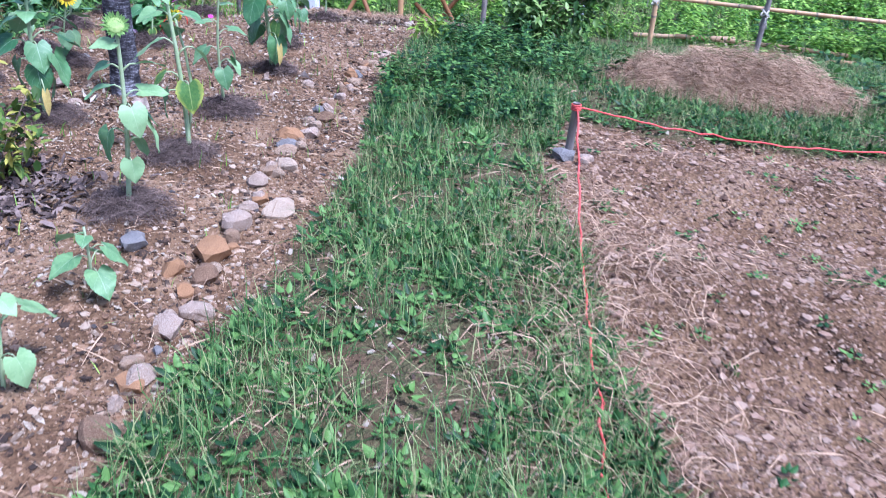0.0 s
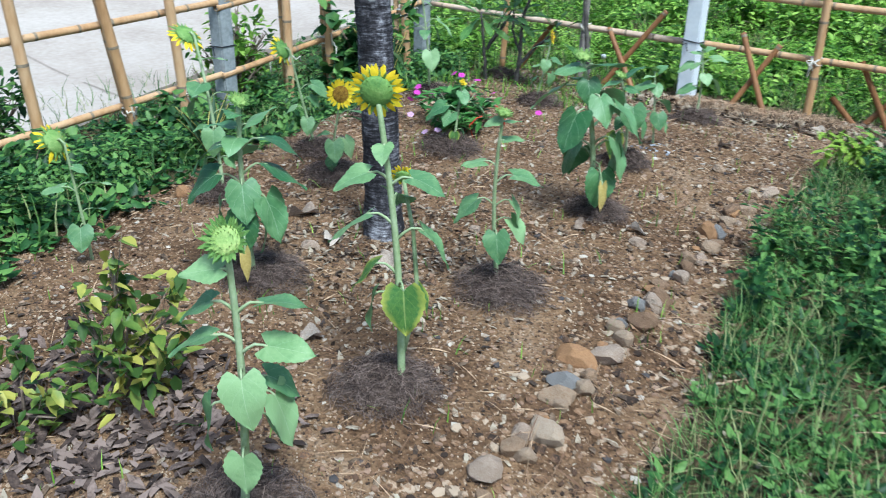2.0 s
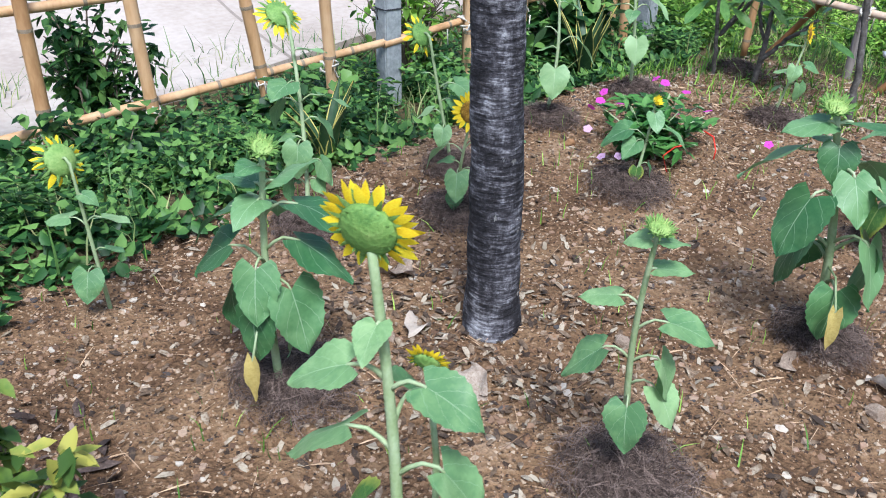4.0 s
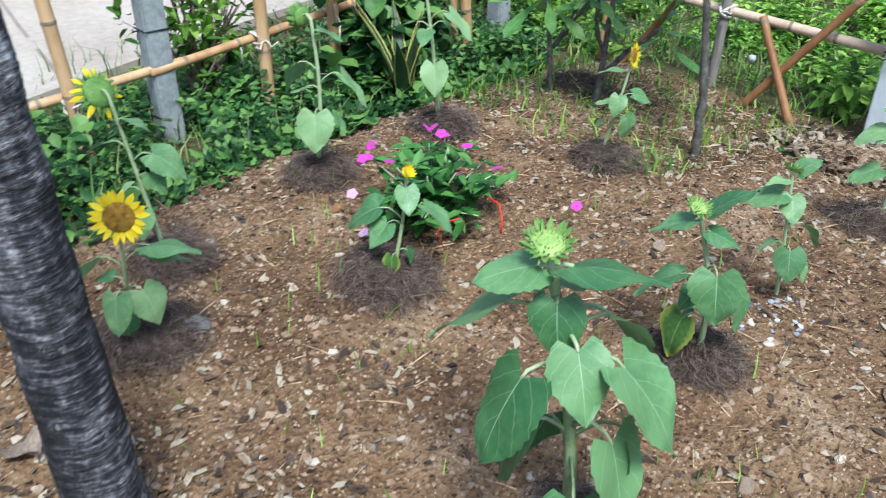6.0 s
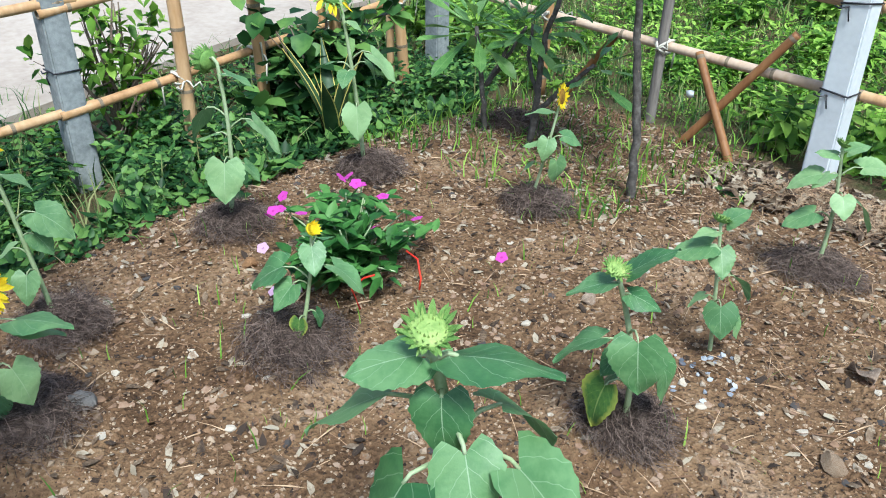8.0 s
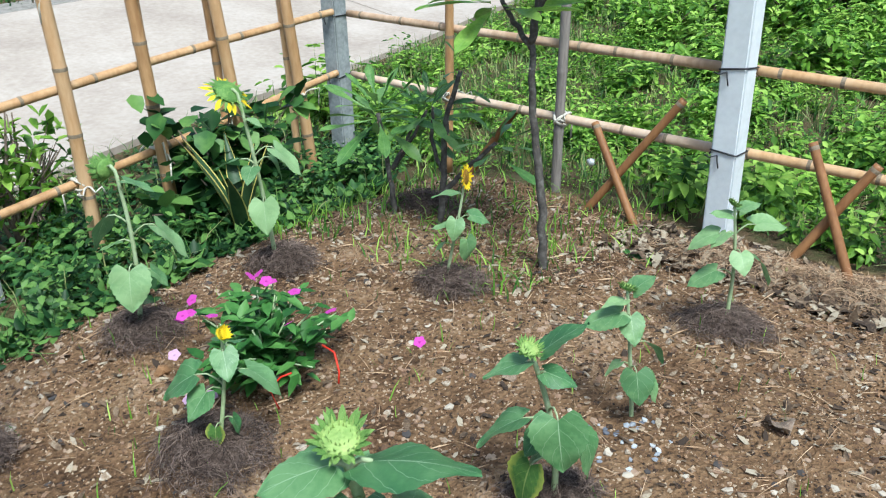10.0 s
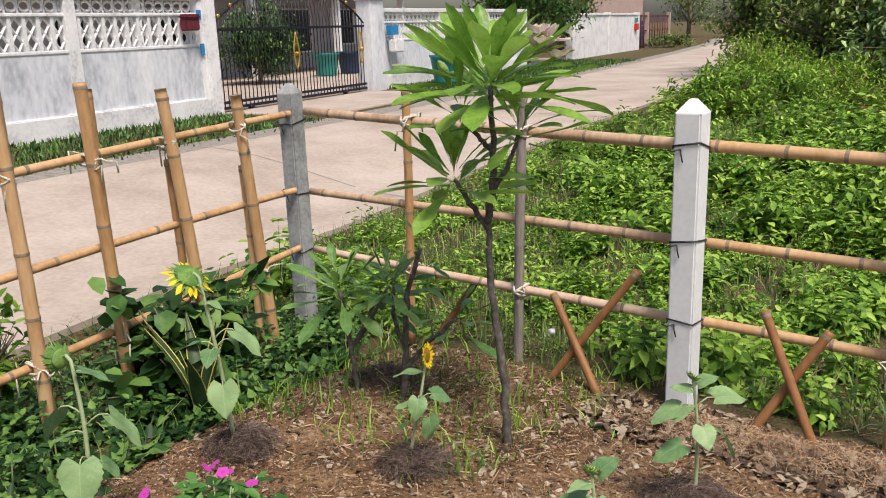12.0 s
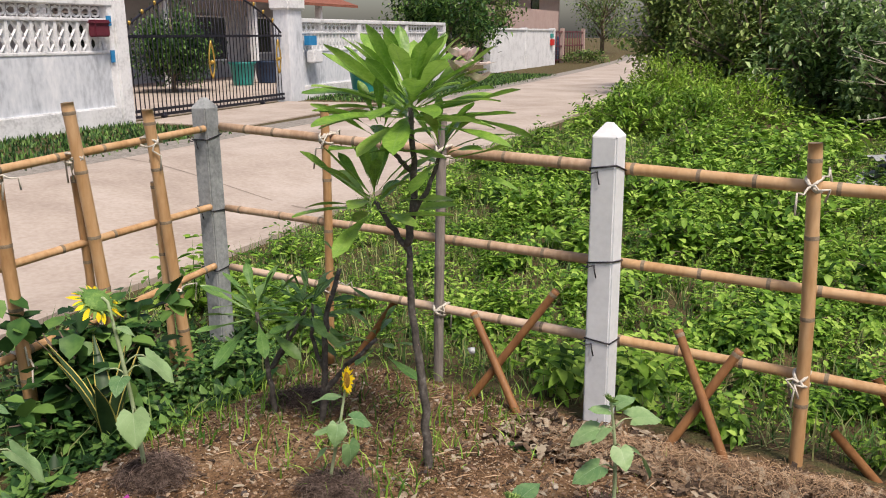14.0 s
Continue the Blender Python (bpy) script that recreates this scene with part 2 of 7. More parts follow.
MAGENTA = material("magenta_petal", [(0.5, 0.03, 0.35), (0.65, 0.09, 0.5)], 20, 0.6, 0.0, island=0.6, translucent=0.25)
PALEPINK = material("faded_pink_petal", [(0.55, 0.3, 0.5), (0.7, 0.5, 0.66)], 20, 0.6, 0.0, translucent=0.25)
BLUSH = material("blush_white_petal", [(0.7, 0.52, 0.5), (0.82, 0.74, 0.72)], 12, 0.5, 0.0, translucent=0.3)
REDSTRING = material("red_string", [(0.55, 0.06, 0.05), (0.75, 0.14, 0.12)], 60, 0.7, 0.4)
REDRIBBON = material("red_ribbon", [(0.5, 0.02, 0.01), (0.65, 0.05, 0.02)], 20, 0.5, 0.1)
PALETWIG = material("bleached_twig", [(0.24, 0.2, 0.16), (0.48, 0.43, 0.37)], 30, 0.9, 0.3)
TWIG = material("dry_twig", [(0.12, 0.09, 0.07), (0.26, 0.2, 0.15)], 30, 0.9, 0.3)


def ground_material():
    m = material("ground_soil_and_turf", [(0.045, 0.027, 0.016), (0.136, 0.079, 0.043), (0.237, 0.148, 0.082), (0.364, 0.255, 0.167)], 3.0, 0.95, 1.0, 22, bump_dist=0.06, spec=0.1)
    n, l = m.node_tree.nodes, m.node_tree.links
    at = n.new("ShaderNodeAttribute")
    at.attribute_name = "turf"
    tc = n.new("ShaderNodeTexCoord")
    nz = n.new("ShaderNodeTexNoise")
    nz.inputs["Scale"].default_value, nz.inputs["Detail"].default_value = 5, 8
    l.new(tc.outputs["Object"], nz.inputs["Vector"])
    ad = n.new("ShaderNodeMath")
    ad.operation = "ADD"
    l.new(at.outputs["Fac"], ad.inputs[0])
    l.new(nz.outputs[0], ad.inputs[1])
    mr = n.new("ShaderNodeMapRange")
    mr.inputs[1].default_value, mr.inputs[2].default_value = 0.85, 1.15
    l.new(ad.outputs[0], mr.inputs[0])
    gr = n.new("ShaderNodeValToRGB")
    gr.color_ramp.elements[0].position, gr.color_ramp.elements[1].position = 0.35, 0.7
    gr.color_ramp.elements[0].color, gr.color_ramp.elements[1].color = (0.13, 0.085, 0.05, 1), (0.09, 0.10, 0.042, 1)
    n2 = n.new("ShaderNodeTexNoise")
    n2.inputs["Scale"].default_value, n2.inputs["Detail"].default_value = 14, 6
    l.new(tc.outputs["Object"], n2.inputs["Vector"])
    l.new(n2.outputs[0], gr.inputs[0])
    mx = n.new("ShaderNodeMixRGB")
    l.new(mr.outputs[0], mx.inputs[0])
    l.new(n[m["ramp"]].outputs[0], mx.inputs[1])
    l.new(gr.outputs[0], mx.inputs[2])
    l.new(mx.outputs[0], n["Principled BSDF"].inputs["Base Color"])
    return m


GROUND = ground_material()


def ring_bark():
    """Near-black bark with uneven level rings, fine cracks and pale lichen patches."""
    m = material("ringed_bark", [(0.014, 0.013, 0.014), (0.03, 0.028, 0.03)], 20, 0.85, 0.0)
    n, l = m.node_tree.nodes, m.node_tree.links
    tc = n.new("ShaderNodeTexCoord")

    def layer(stretch, scale, detail, rough=0.6):
        mp = n.new("ShaderNodeMapping")
        mp.inputs["Scale"].default_value = stretch
        l.new(tc.outputs["Object"], mp.inputs[0])
        x = n.new("ShaderNodeTexNoise")
        for key, value in (("Scale", scale), ("Detail", detail), ("Roughness", rough)):
            x.inputs[key].default_value = value
        l.new(mp.outputs[0], x.inputs["Vector"])
        return x.outputs[0]

    def add(a, k, c):
        x = n.new("ShaderNodeMath")
        x.operation = "MULTIPLY_ADD"
        x.inputs[1].default_value = k
        l.new(a, x.inputs[0])
        l.new(c, x.inputs[2])
        return x.outputs[0]
    rings = layer((0.2, 0.2, 1.0), 100, 4, 0.7)
    grain = layer((1, 1, 1), 150, 3)
    cracks = layer((1, 1, 0.35), 42, 4, 0.7)
    patches = layer((1, 1, 0.55), 6.5, 5, 0.65)
    total = add(rings, 0.95, add(grain, 0.3, add(cracks, 0.5, patches)))
    r = n.new("ShaderNodeValToRGB")
    e = r.color_ramp.elements
    e[0].position, e[0].color = 0.42, (0.008, 0.007, 0.009, 1)
    e[1].position, e[1].color = 0.615, (0.5, 0.5, 0.52, 1)
    e.new(0.48).color = (0.028, 0.026, 0.03, 1)
    e.new(0.52).color = (0.085, 0.08, 0.09, 1)
    e.new(0.56).color = (0.22, 0.215, 0.23, 1)
    sc = n.new("ShaderNodeMath")
    sc.operation = "MULTIPLY"
    sc.inputs[1].default_value = 1 / 2.75
    l.new(total, sc.inputs[0])
    l.new(sc.outputs[0], r.inputs[0])
    l.new(r.outputs[0], n["Principled BSDF"].inputs["Base Color"])
    bp = n.new("ShaderNodeBump")
    bp.inputs["Strength"].default_value, bp.inputs["Distance"].default_value = 0.9, 0.008
    l.new(total, bp.inputs["Height"])
    l.new(bp.outputs[0], n["Principled BSDF"].inputs["Normal"])
    return m


TRUNKBARK = ring_bark()

# ---- mesh tools ----


def link_mesh(name, verts, faces, mats, parent=None, label="", fm=None, uv=None, smooth=True):
    me = bpy.data.meshes.new(name)
    me.from_pydata([tuple(v) for v in verts], [], [tuple(f) for f in faces])
    for m in mats if isinstance(mats, (list, tuple)) else [mats]:
        me.materials.append(m)
    if fm is not None:
        me.polygons.foreach_set("material_index", np.asarray(fm, dtype=np.int32))
    if smooth:
        me.polygons.foreach_set("use_smooth", np.ones(len(me.polygons), dtype=bool))
    if uv is not None:
        lay = me.uv_layers.new(name="UVMap")
        idx = np.zeros(len(me.loops), dtype=np.int32)
        me.loops.foreach_get("vertex_index", idx)
        lay.data.foreach_set("uv", np.asarray(uv, dtype=np.float32)[idx].ravel())
    me.update()
    return link_data(name, me, parent, label)


def link_data(name, me, parent=None, label="", m=None):
    ob = new(name, me)
    if parent is not None:
        ob.parent = parent
    if m is not None:
        ob.matrix_basis = m
    if label:
        ob["label"] = label
    return ob


def part(name, bm, mat, parent, label=""):
    me = bpy.data.meshes.new(name)
    bm.to_mesh(me)
    bm.free()
    me.materials.append(mat)
    return link_data(name, me, parent, label)


def empty(name, m, label, category, group="", kind=""):
    ob = new(name)
    ob.empty_display_size = 0.05
    ob.matrix_basis = m
    return tagged(ob, label, category, group, kind)


def frames_along(p):
    p = np.asarray(p, float)
    t = np.gradient(p, axis=0)
    t /= np.linalg.norm(t, axis=1)[:, None] + 1e-9
    ref = np.array([0, 0, 1.0]) if abs(t[:, 2]).mean() < 0.8 else np.array([1.0, 0, 0])
    a = np.cross(t, ref)
    a /= np.linalg.norm(a, axis=1)[:, None] + 1e-9
    return t, a, np.cross(t, a)


def tube(p, r, n=8, caps=True):
    """Vertices and faces of a tube along points p with radii r."""
    p = np.asarray(p, float)
    r = np.broadcast_to(np.asarray(r, float), (len(p),))
    t, a, b = frames_along(p)
    ang = np.arange(n) * 2 * np.pi / n
    v = (p[:, None] + r[:, None, None] * (np.cos(ang)[None, :, None] * a[:, None] + np.sin(ang)[None, :, None] * b[:, None])).reshape(-1, 3)
    f = [(i * n + j, i * n + (j + 1) % n, (i + 1) * n + (j + 1) % n, (i + 1) * n + j) for i in range(len(p) - 1) for j in range(n)]
    if caps:
        f += [tuple(range(n))[::-1], tuple((len(p) - 1) * n + j for j in range(n))]
    return v, f


class Soup:
    """Collects vertices and faces into one mesh."""

    def __init__(self):
        self.v, self.f, self.m, self.k = [], [], [], 0

    def add(self, vf, mi=0):
        v, f = vf
        self.v.append(np.asarray(v, float))
        self.f += [tuple(i + self.k for i in q) for q in f]
        self.m += [mi] * len(f)
        self.k += len(v)
        return self

    def link(self, name, mats, parent=None, label="", smooth=True):
        return link_mesh(name, np.concatenate(self.v), self.f, mats, parent, label, self.m, smooth=smooth)


def box(x0, x1, y0, y1, z0, z1):
    v = [(x, y, z) for x in (x0, x1) for y in (y0, y1) for z in (z0, z1)]
    return v, [(0, 1, 3, 2), (4, 6, 7, 5), (0, 4, 5, 1), (2, 3, 7, 6), (0, 2, 6, 4), (1, 5, 7, 3)]


def bevel_box(x0, x1, y0, y1, z0, z1, r=0.01):
    bm = bmesh.new()
    v, f = box(x0, x1, y0, y1, z0, z1)
    vs = [bm.verts.new(q) for q in v]
    for q in f:
        bm.faces.new([vs[i] for i in q])
    bmesh.ops.recalc_face_normals(bm, faces=bm.faces)
    bmesh.ops.bevel(bm, geom=list(bm.edges), offset=r, segments=2, affect="EDGES")
    return bm


def rocky(seed, sub=2, rough=0.22, flat=0.7):
    """A shared angular stone mesh of about unit radius."""
    rng = np.random.default_rng(seed)
    bm = bmesh.new()
    bmesh.ops.create_icosphere(bm, subdivisions=sub, radius=1.0)
    planes = rng.normal(size=(9, 3))
    planes /= np.linalg.norm(planes, axis=1)[:, None]
    d = rng.uniform(0.5, 0.82, 9)
    off = Vector(rng.uniform(-20, 20, 3))
    for q in bm.verts:
        c = np.array(q.co)
        for p, k in zip(planes, d):
            h = c @ p - k
            if h > 0:
                c = c - p * h
        c = c * (1 + rough * 0.5 * noise.noise(Vector(c) * 2.2 + off))
        c[2] *= flat
        q.co = c
    return bm


def scatter(name, tv, tf, pos, yaw, size, tilt=None, tdir=None, mat=None, parent=None, label="", category="", kind="stuff", stretch=None):
    """Many copies of a small template joined into one mesh (numpy)."""
    tv, pos = np.asarray(tv, float), np.asarray(pos, float)
    n = len(pos)
    size = np.broadcast_to(np.asarray(size, float), (n,))
    v = tv[None] * size[:, None, None]
    if stretch is not None:
        v = v * np.asarray(stretch)[:, None, :]
    if tilt is not None:
        c, s = np.cos(tilt)[:, None], np.sin(tilt)[:, None]
        v = np.stack([v[..., 0] * c + v[..., 2] * s, v[..., 1], -v[..., 0] * s + v[..., 2] * c], -1)
    c, s = np.cos(yaw)[:, None], np.sin(yaw)[:, None]
    v = np.stack([v[..., 0] * c - v[..., 1] * s, v[..., 0] * s + v[..., 1] * c, v[..., 2]], -1) + pos[:, None]
    k = len(tv)
    lens = np.array([len(f) for f in tf])
    flat = np.concatenate([np.asarray(f) for f in tf])
    loops = (flat[None] + np.arange(n)[:, None] * k).ravel()
    tot = np.tile(lens, n)
    me = bpy.data.meshes.new(name)
    me.vertices.add(n * k)
    me.vertices.foreach_set("co", v.astype(np.float32).ravel())
    me.loops.add(len(loops))
    me.loops.foreach_set("vertex_index", loops.astype(np.int32))
    me.polygons.add(len(tot))
    me.polygons.foreach_set("loop_start", np.concatenate([[0], np.cumsum(tot)[:-1]]).astype(np.int32))
    me.polygons.foreach_set("use_smooth", np.full(len(tot), mat not in (PEBBLE, CLOD, STONECHIP, GRIT, GREYPEBBLE)))
    me.update(calc_edges=True)
    me.materials.append(mat)
    ob = link_data(name, me, parent)
    if parent is None:
        tagged(ob, label, category, "", kind)
    elif label:
        ob["label"] = label
    return ob


def smooth01(a, b, x):
    t = np.clip((np.asarray(x, float) - a) / (b - a), 0, 1)
    return t * t * (3 - 2 * t)


def gz(x, y):
    """Height of the ground."""
    x, y = np.asarray(x, float), np.asarray(y, float)
    bed = 0.12 * smooth01(0.0, -1.3, y)
    bed = bed - smooth01(-1.0, -2.1, x) * (bed + 0.15)
    bed = bed - 0.05 * np.exp(-((x - 1.35) / 0.25) ** 2) * smooth01(-1.8, -3.0, y)
    far = -0.13 + 0.28 * np.maximum(smooth01(-3.6, -7.2, x), smooth01(1.0, 9.0, y))
    k = np.maximum(smooth01(-2.0, -3.0, x), smooth01(0.0, 0.9, y))
    return bed * (1 - k) + far * k


MOUNDS = []


def ground_z(x, y):
    z = gz(x, y)
    for mx, my, mr, mh in MOUNDS:
        z = z + mh * np.exp(-(((x - mx) ** 2 + (y - my) ** 2) / (mr * mr)) * 1.2)
    return z


def gp(x, y, dz=0.0):
    return (x, y, float(ground_z(x, y)) + dz)

# ---- plan of the plants ----
# base x, y; tip x, y, height; head kind, facing azimuth, head size; number of leaves, leaf length; seed
SUNFLOWERS = [
    dict(b=(0.757, -3.92), t=(0.66, -3.889, 0.943), head="bloom", az=125, el=10, hs=0.039, n=9, ll=0.13, seed=1, leaves=[(0.36, -42, 0.125, 74), (0.40, 205, 0.11, 45), (0.33, 35, 0.09, 60), (0.31, 222, 0.11, 68), (0.57, 218, 0.125, 28), (0.52, 38, 0.125, 42), (0.72, 232, 0.095, 10), (0.7, 28, 0.10, 14), (0.62, 120, 0.1, 25), (0.83, -60, 0.06, 20)], second=(0.673, -3.805, 0.705), r=0.011, pale=True, low=True,
         label="tall sunflower seen from behind with two yellow heads"),
    dict(b=(-0.036, -3.731), t=(-0.068, -3.705, 0.75), head="bud", az=0, el=60, hs=0.024, n=14, ll=0.155, seed=2, dead=True, leaves=[(0.55, 225, 0.14, 30), (0.55, -40, 0.13, 60), (0.6, 40, 0.15, 25), (0.45, 10, 0.16, 66), (0.42, 235, 0.13, 72), (0.85, 215, 0.09, -15), (0.86, 55, 0.11, -38), (0.74, 45, 0.14, 8), (0.72, 230, 0.12, 20), (0.38, -50, 0.13, 74), (0.3, 30, 0.1, 70), (0.93, -60, 0.07, -30), (0.68, 140, 0.13, 15), (0.8, 300, 0.09, -5)], r=0.011, label="leafy sunflower with a closed green bud"),
    dict(b=(0.622, -3.24), t=(0.645, -3.285, 0.75), head="bud", az=0, el=75, hs=0.021, n=9, ll=0.11, seed=3, leaves=[(0.84, 45, 0.07, -4), (0.7, 225, 0.075, 0), (0.6, 40, 0.105, 8), (0.47, 228, 0.105, 40), (0.46, 30, 0.1, 60), (0.3, -50, 0.1, 58), (0.36, 15, 0.1, 45), (0.95, 215, 0.05, 0), (0.95, 40, 0.05, -8)], r=0.008, pale=True, label="slender sunflower with an opening green bud"),
    dict(b=(0.585, -2.495), t=(0.502, -2.516, 0.772), head="bud", az=-40, el=70, hs=0.029, n=15, ll=0.165, seed=4,  leaves=[(0.93, 30, 0.15, -12), (0.93, 235, 0.11, 5), (0.85, -46, 0.10, 55), (0.76, 215, 0.16, 30), (0.63, 262, 0.165, 50), (0.66, 18, 0.17, 36), (0.72, 75, 0.14, 25), (0.43, 232, 0.14, 62), (0.46, -5, 0.165, 66), (0.42, 42, 0.15, 72), (0.27, -46, 0.15, 76), (0.85, 130, 0.12, 10), (0.74, -28, 0.12, 50), (0.36, 165, 0.13, 60)], r=0.013, dead=True, label="large-leaved sunflower with a spiky green bud and one yellow leaf"),
    dict(b=(0.435, -1.87), t=(0.393, -1.915, 0.57), head="bud", az=0, el=70, hs=0.021, n=10, ll=0.13, seed=5, leaves=[(0.27, 250, 0.115, 66), (0.30, 205, 0.06, 40), (0.95, 60, 0.11, -30), (0.9, 222, 0.095, 15), (0.62, -42, 0.12, 66), (0.5, 222, 0.115, 18), (0.43, 18, 0.11, 58), (0.34, 45, 0.06, 45), (0.48, 255, 0.06, 35), (0.85, 20, 0.07, 10)], r=0.008, yel=1, label="young sunflower with a green bud and yellowing lower leaves"),
    dict(b=(0.4, -1.45), t=(0.368, -1.465, 0.51), head="bud", az=90, el=60, hs=0.018, n=8, ll=0.10, seed=6, leaves=[(0.8, 225, 0.1, 10), (0.95, 60, 0.07, -40), (0.8, -45, 0.075, 40), (0.55, 45, 0.075, 40), (0.4, -45, 0.085, 62), (0.3, 20, 0.075, 66), (0.42, 230, 0.05, 25), (0.9, 240, 0.06, 0)], pale=True, r=0.006, label="small sunflower with a tiny green bud"),
    dict(b=(0.39, -0.84), t=(0.372, -0.847, 0.525), head="bud", az=60, el=50, hs=0.017, n=9, ll=0.125, seed=7, leaves=[(0.7, 225, 0.095, 5), (0.74, 250, 0.07, 20), (0.75, 45, 0.105, -5), (0.4, 230, 0.1, 18), (0.5, 40, 0.105, 34), (0.92, 50, 0.07, -30), (0.6, -45, 0.07, 40), (0.9, 215, 0.06, -10)], r=0.007, pale=True, label="young sunflower with pale leaves and a tight bud"),
    dict(b=(-0.296, -2.226), t=(-0.296, -2.171, 0.47), head="half", az=20, el=35, hs=0.016, n=8, ll=0.115, seed=8, r=0.006, yel=1, leaves=[(0.22, -60, 0.055, 72), (0.25, 30, 0.05, 60), (0.55, 222, 0.115, 25), (0.6, 35, 0.11, 28), (0.5, 265, 0.08, 40), (0.85, -30, 0.075, 40), (0.75, 130, 0.09, 20)], label="small sunflower with a half-open yellow head"),
    dict(b=(-0.46, -1.17), t=(-0.41, -1.12, 0.515), head="bloom", az=20, el=8, hs=0.026, pale=True, n=6, ll=0.10, seed=9, leaves=[(0.84, 225, 0.085, 0), (0.6, 45, 0.075, 5), (0.62, -60, 0.07, 50), (0.55, 230, 0.055, 5), (0.4, 10, 0.085, 72), (0.36, 230, 0.055, 38)], r=0.006, label="thin sunflower with a drooping yellow head"),
    dict(b=(-0.526, -2.85), t=(-0.43, -2.86, 0.535), head="bloom", az=-32, el=12, hs=0.036, pale=True, n=8, ll=0.105, seed=10, leaves=[(0.72, 45, 0.12, -5), (0.66, 60, 0.1, 10), (0.5, 225, 0.05, 0), (0.42, -45, 0.095, 55), (0.42, 20, 0.095, 50), (0.62, 225, 0.1, 30), (0.2, -40, 0.06, 70)], r=0.006, label="sunflower with an open yellow head and a brown disc"),
    dict(b=(-0.82, -2.64), t=(-0.92, -2.67, 0.615), head="droop", az=195, el=-30, hs=0.042, n=9, ll=0.12, seed=11, leaves=[(0.85, 45, 0.08, 0), (0.68, 225, 0.08, 5), (0.6, 40, 0.11, 20), (0.4, 225, 0.07, 30), (0.3, -45, 0.08, 55), (0.5, 30, 0.07, 30)], pale=True, r=0.007, label="sunflower with a nodding head seen from behind"),
    dict(b=(-0.715, -3.29), t=(-0.87, -3.235, 0.775), head="droop", az=190, el=-50, hs=0.044, n=10, ll=0.13, seed=12, leaves=[(0.84, 45, 0.09, -4), (0.68, -60, 0.1, 10), (0.58, 230, 0.1, 50), (0.6, 45, 0.11, 12), (0.5, 48, 0.09, 40), (0.42, 250, 0.06, 10), (0.4, -45, 0.11, 60), (0.3, 40, 0.09, 58), (0.2, 228, 0.09, 75), (0.22, 30, 0.06, 50)], pale=True, r=0.008, label="tall sunflower with a nodding half-open head"),
    dict(b=(-0.98, -2.02), t=(-0.99, -1.995, 0.67), head="closed", az=190, el=0, hs=0.029, n=8, ll=0.15, seed=13, leaves=[(0.92, 45, 0.09, 20), (0.68, 225, 0.11, 55), (0.56, 250, 0.065, 5), (0.6, 45, 0.135, 48), (0.4, -45, 0.125, 62), (0.36, 40, 0.075, 45)], pale=True, r=0.008, label="tall sunflower with a pale closed head"),
    dict(b=(-1.05, -1.43), t=(-1.085, -1.476, 0.765), head="droop", az=195, el=-52, hs=0.05, n=10, ll=0.135, seed=14, leaves=[(0.6, 225, 0.09, 12), (0.58, -60, 0.07, 10), (0.65, 35, 0.13, 42), (0.6, 60, 0.09, 45), (0.38, -40, 0.115, 64), (0.85, 40, 0.06, 10)], pale=True, r=0.008, label="tall sunflower with a nodding yellow head"),
    dict(b=(0.8, -4.51), t=(0.816, -4.5, 0.815), head="bud", az=-60, el=35, hs=0.03, n=13, ll=0.12, seed=15, leaves=[(0.9, 225, 0.08, 2), (0.76, 40, 0.095, -8), (0.77, 215, 0.08, 20), (0.66, 228, 0.09, 8), (0.62, 30, 0.1, 4), (0.56, -40, 0.105, 50), (0.42, 235, 0.11, 70), (0.46, 20, 0.125, 68), (0.27, -45, 0.085, 75), (0.5, 50, 0.09, 30), (0.36, 60, 0.08, 60)], r=0.010, pale=True, label="sunflower with a round green bud"),
    dict(b=(-0.65, -3.95), t=(-0.66, -3.97, 0.555), head="droop", az=200, el=-25, hs=0.042, n=7, ll=0.12, seed=16, leaves=[(0.6, 225, 0.08, 5), (0.62, 45, 0.085, 0), (0.42, 45, 0.06, 0), (0.3, -45, 0.09, 60), (0.8, 40, 0.05, 10)], pale=True, r=0.006, label="short sunflower with a nodding yellow head"),
    dict(b=(0.95, -5.02), t=(0.97, -5.05, 0.34), head="none", az=0, el=0, hs=0.000, n=6, ll=0.13, seed=17, r=0.006, bright=True, label="young sunflower seedling with bright green leaves"),
    dict(b=(1.02, -5.55), t=(1.03, -5.52, 0.40), head="none", az=0, el=0, hs=0.000, n=6, ll=0.13, seed=18, r=0.006, pale=True, label="young sunflower seedling with pale leaves"),
]
MOUND_SPOTS = [(0.66, -3.28, 0.20), (0.72, -3.95, 0.20), (-0.03, -3.7, 0.20), (-0.50, -2.84, 0.19), (-0.31, -2.24, 0.19), (-0.97, -2.02, 0.17), (-1.03, -1.42, 0.16), (-0.44, -1.17, 0.16), (0.43, -1.86, 0.14), (0.39, -0.84, 0.18), (0.60, -2.47, 0.15),
               (0.80, -4.51, 0.2), (-0.72, -3.29, 0.16), (-1.08, -0.6, 0.2), (-0.80, -2.63, 0.16)]
for mx, my, mr in MOUND_SPOTS:
    MOUNDS.append((mx, my, mr, 0.035))
MOUNDS.append((-0.15, -1.95, 0.6, 0.02))

# ---- ground ----


def spaced(fine0, fine1, step, far0, far1):
    a = list(np.arange(fine0, fine1 + 1e-6, step))
    s, x = step, fine1
    while x < far1:
        s *= 1.13
        x += s
        a.append(min(x, far1))
    s, x = step, fine0
    while x > far0:
        s *= 1.13
        x -= s
        a.insert(0, max(x, far0))
    return np.array(a)


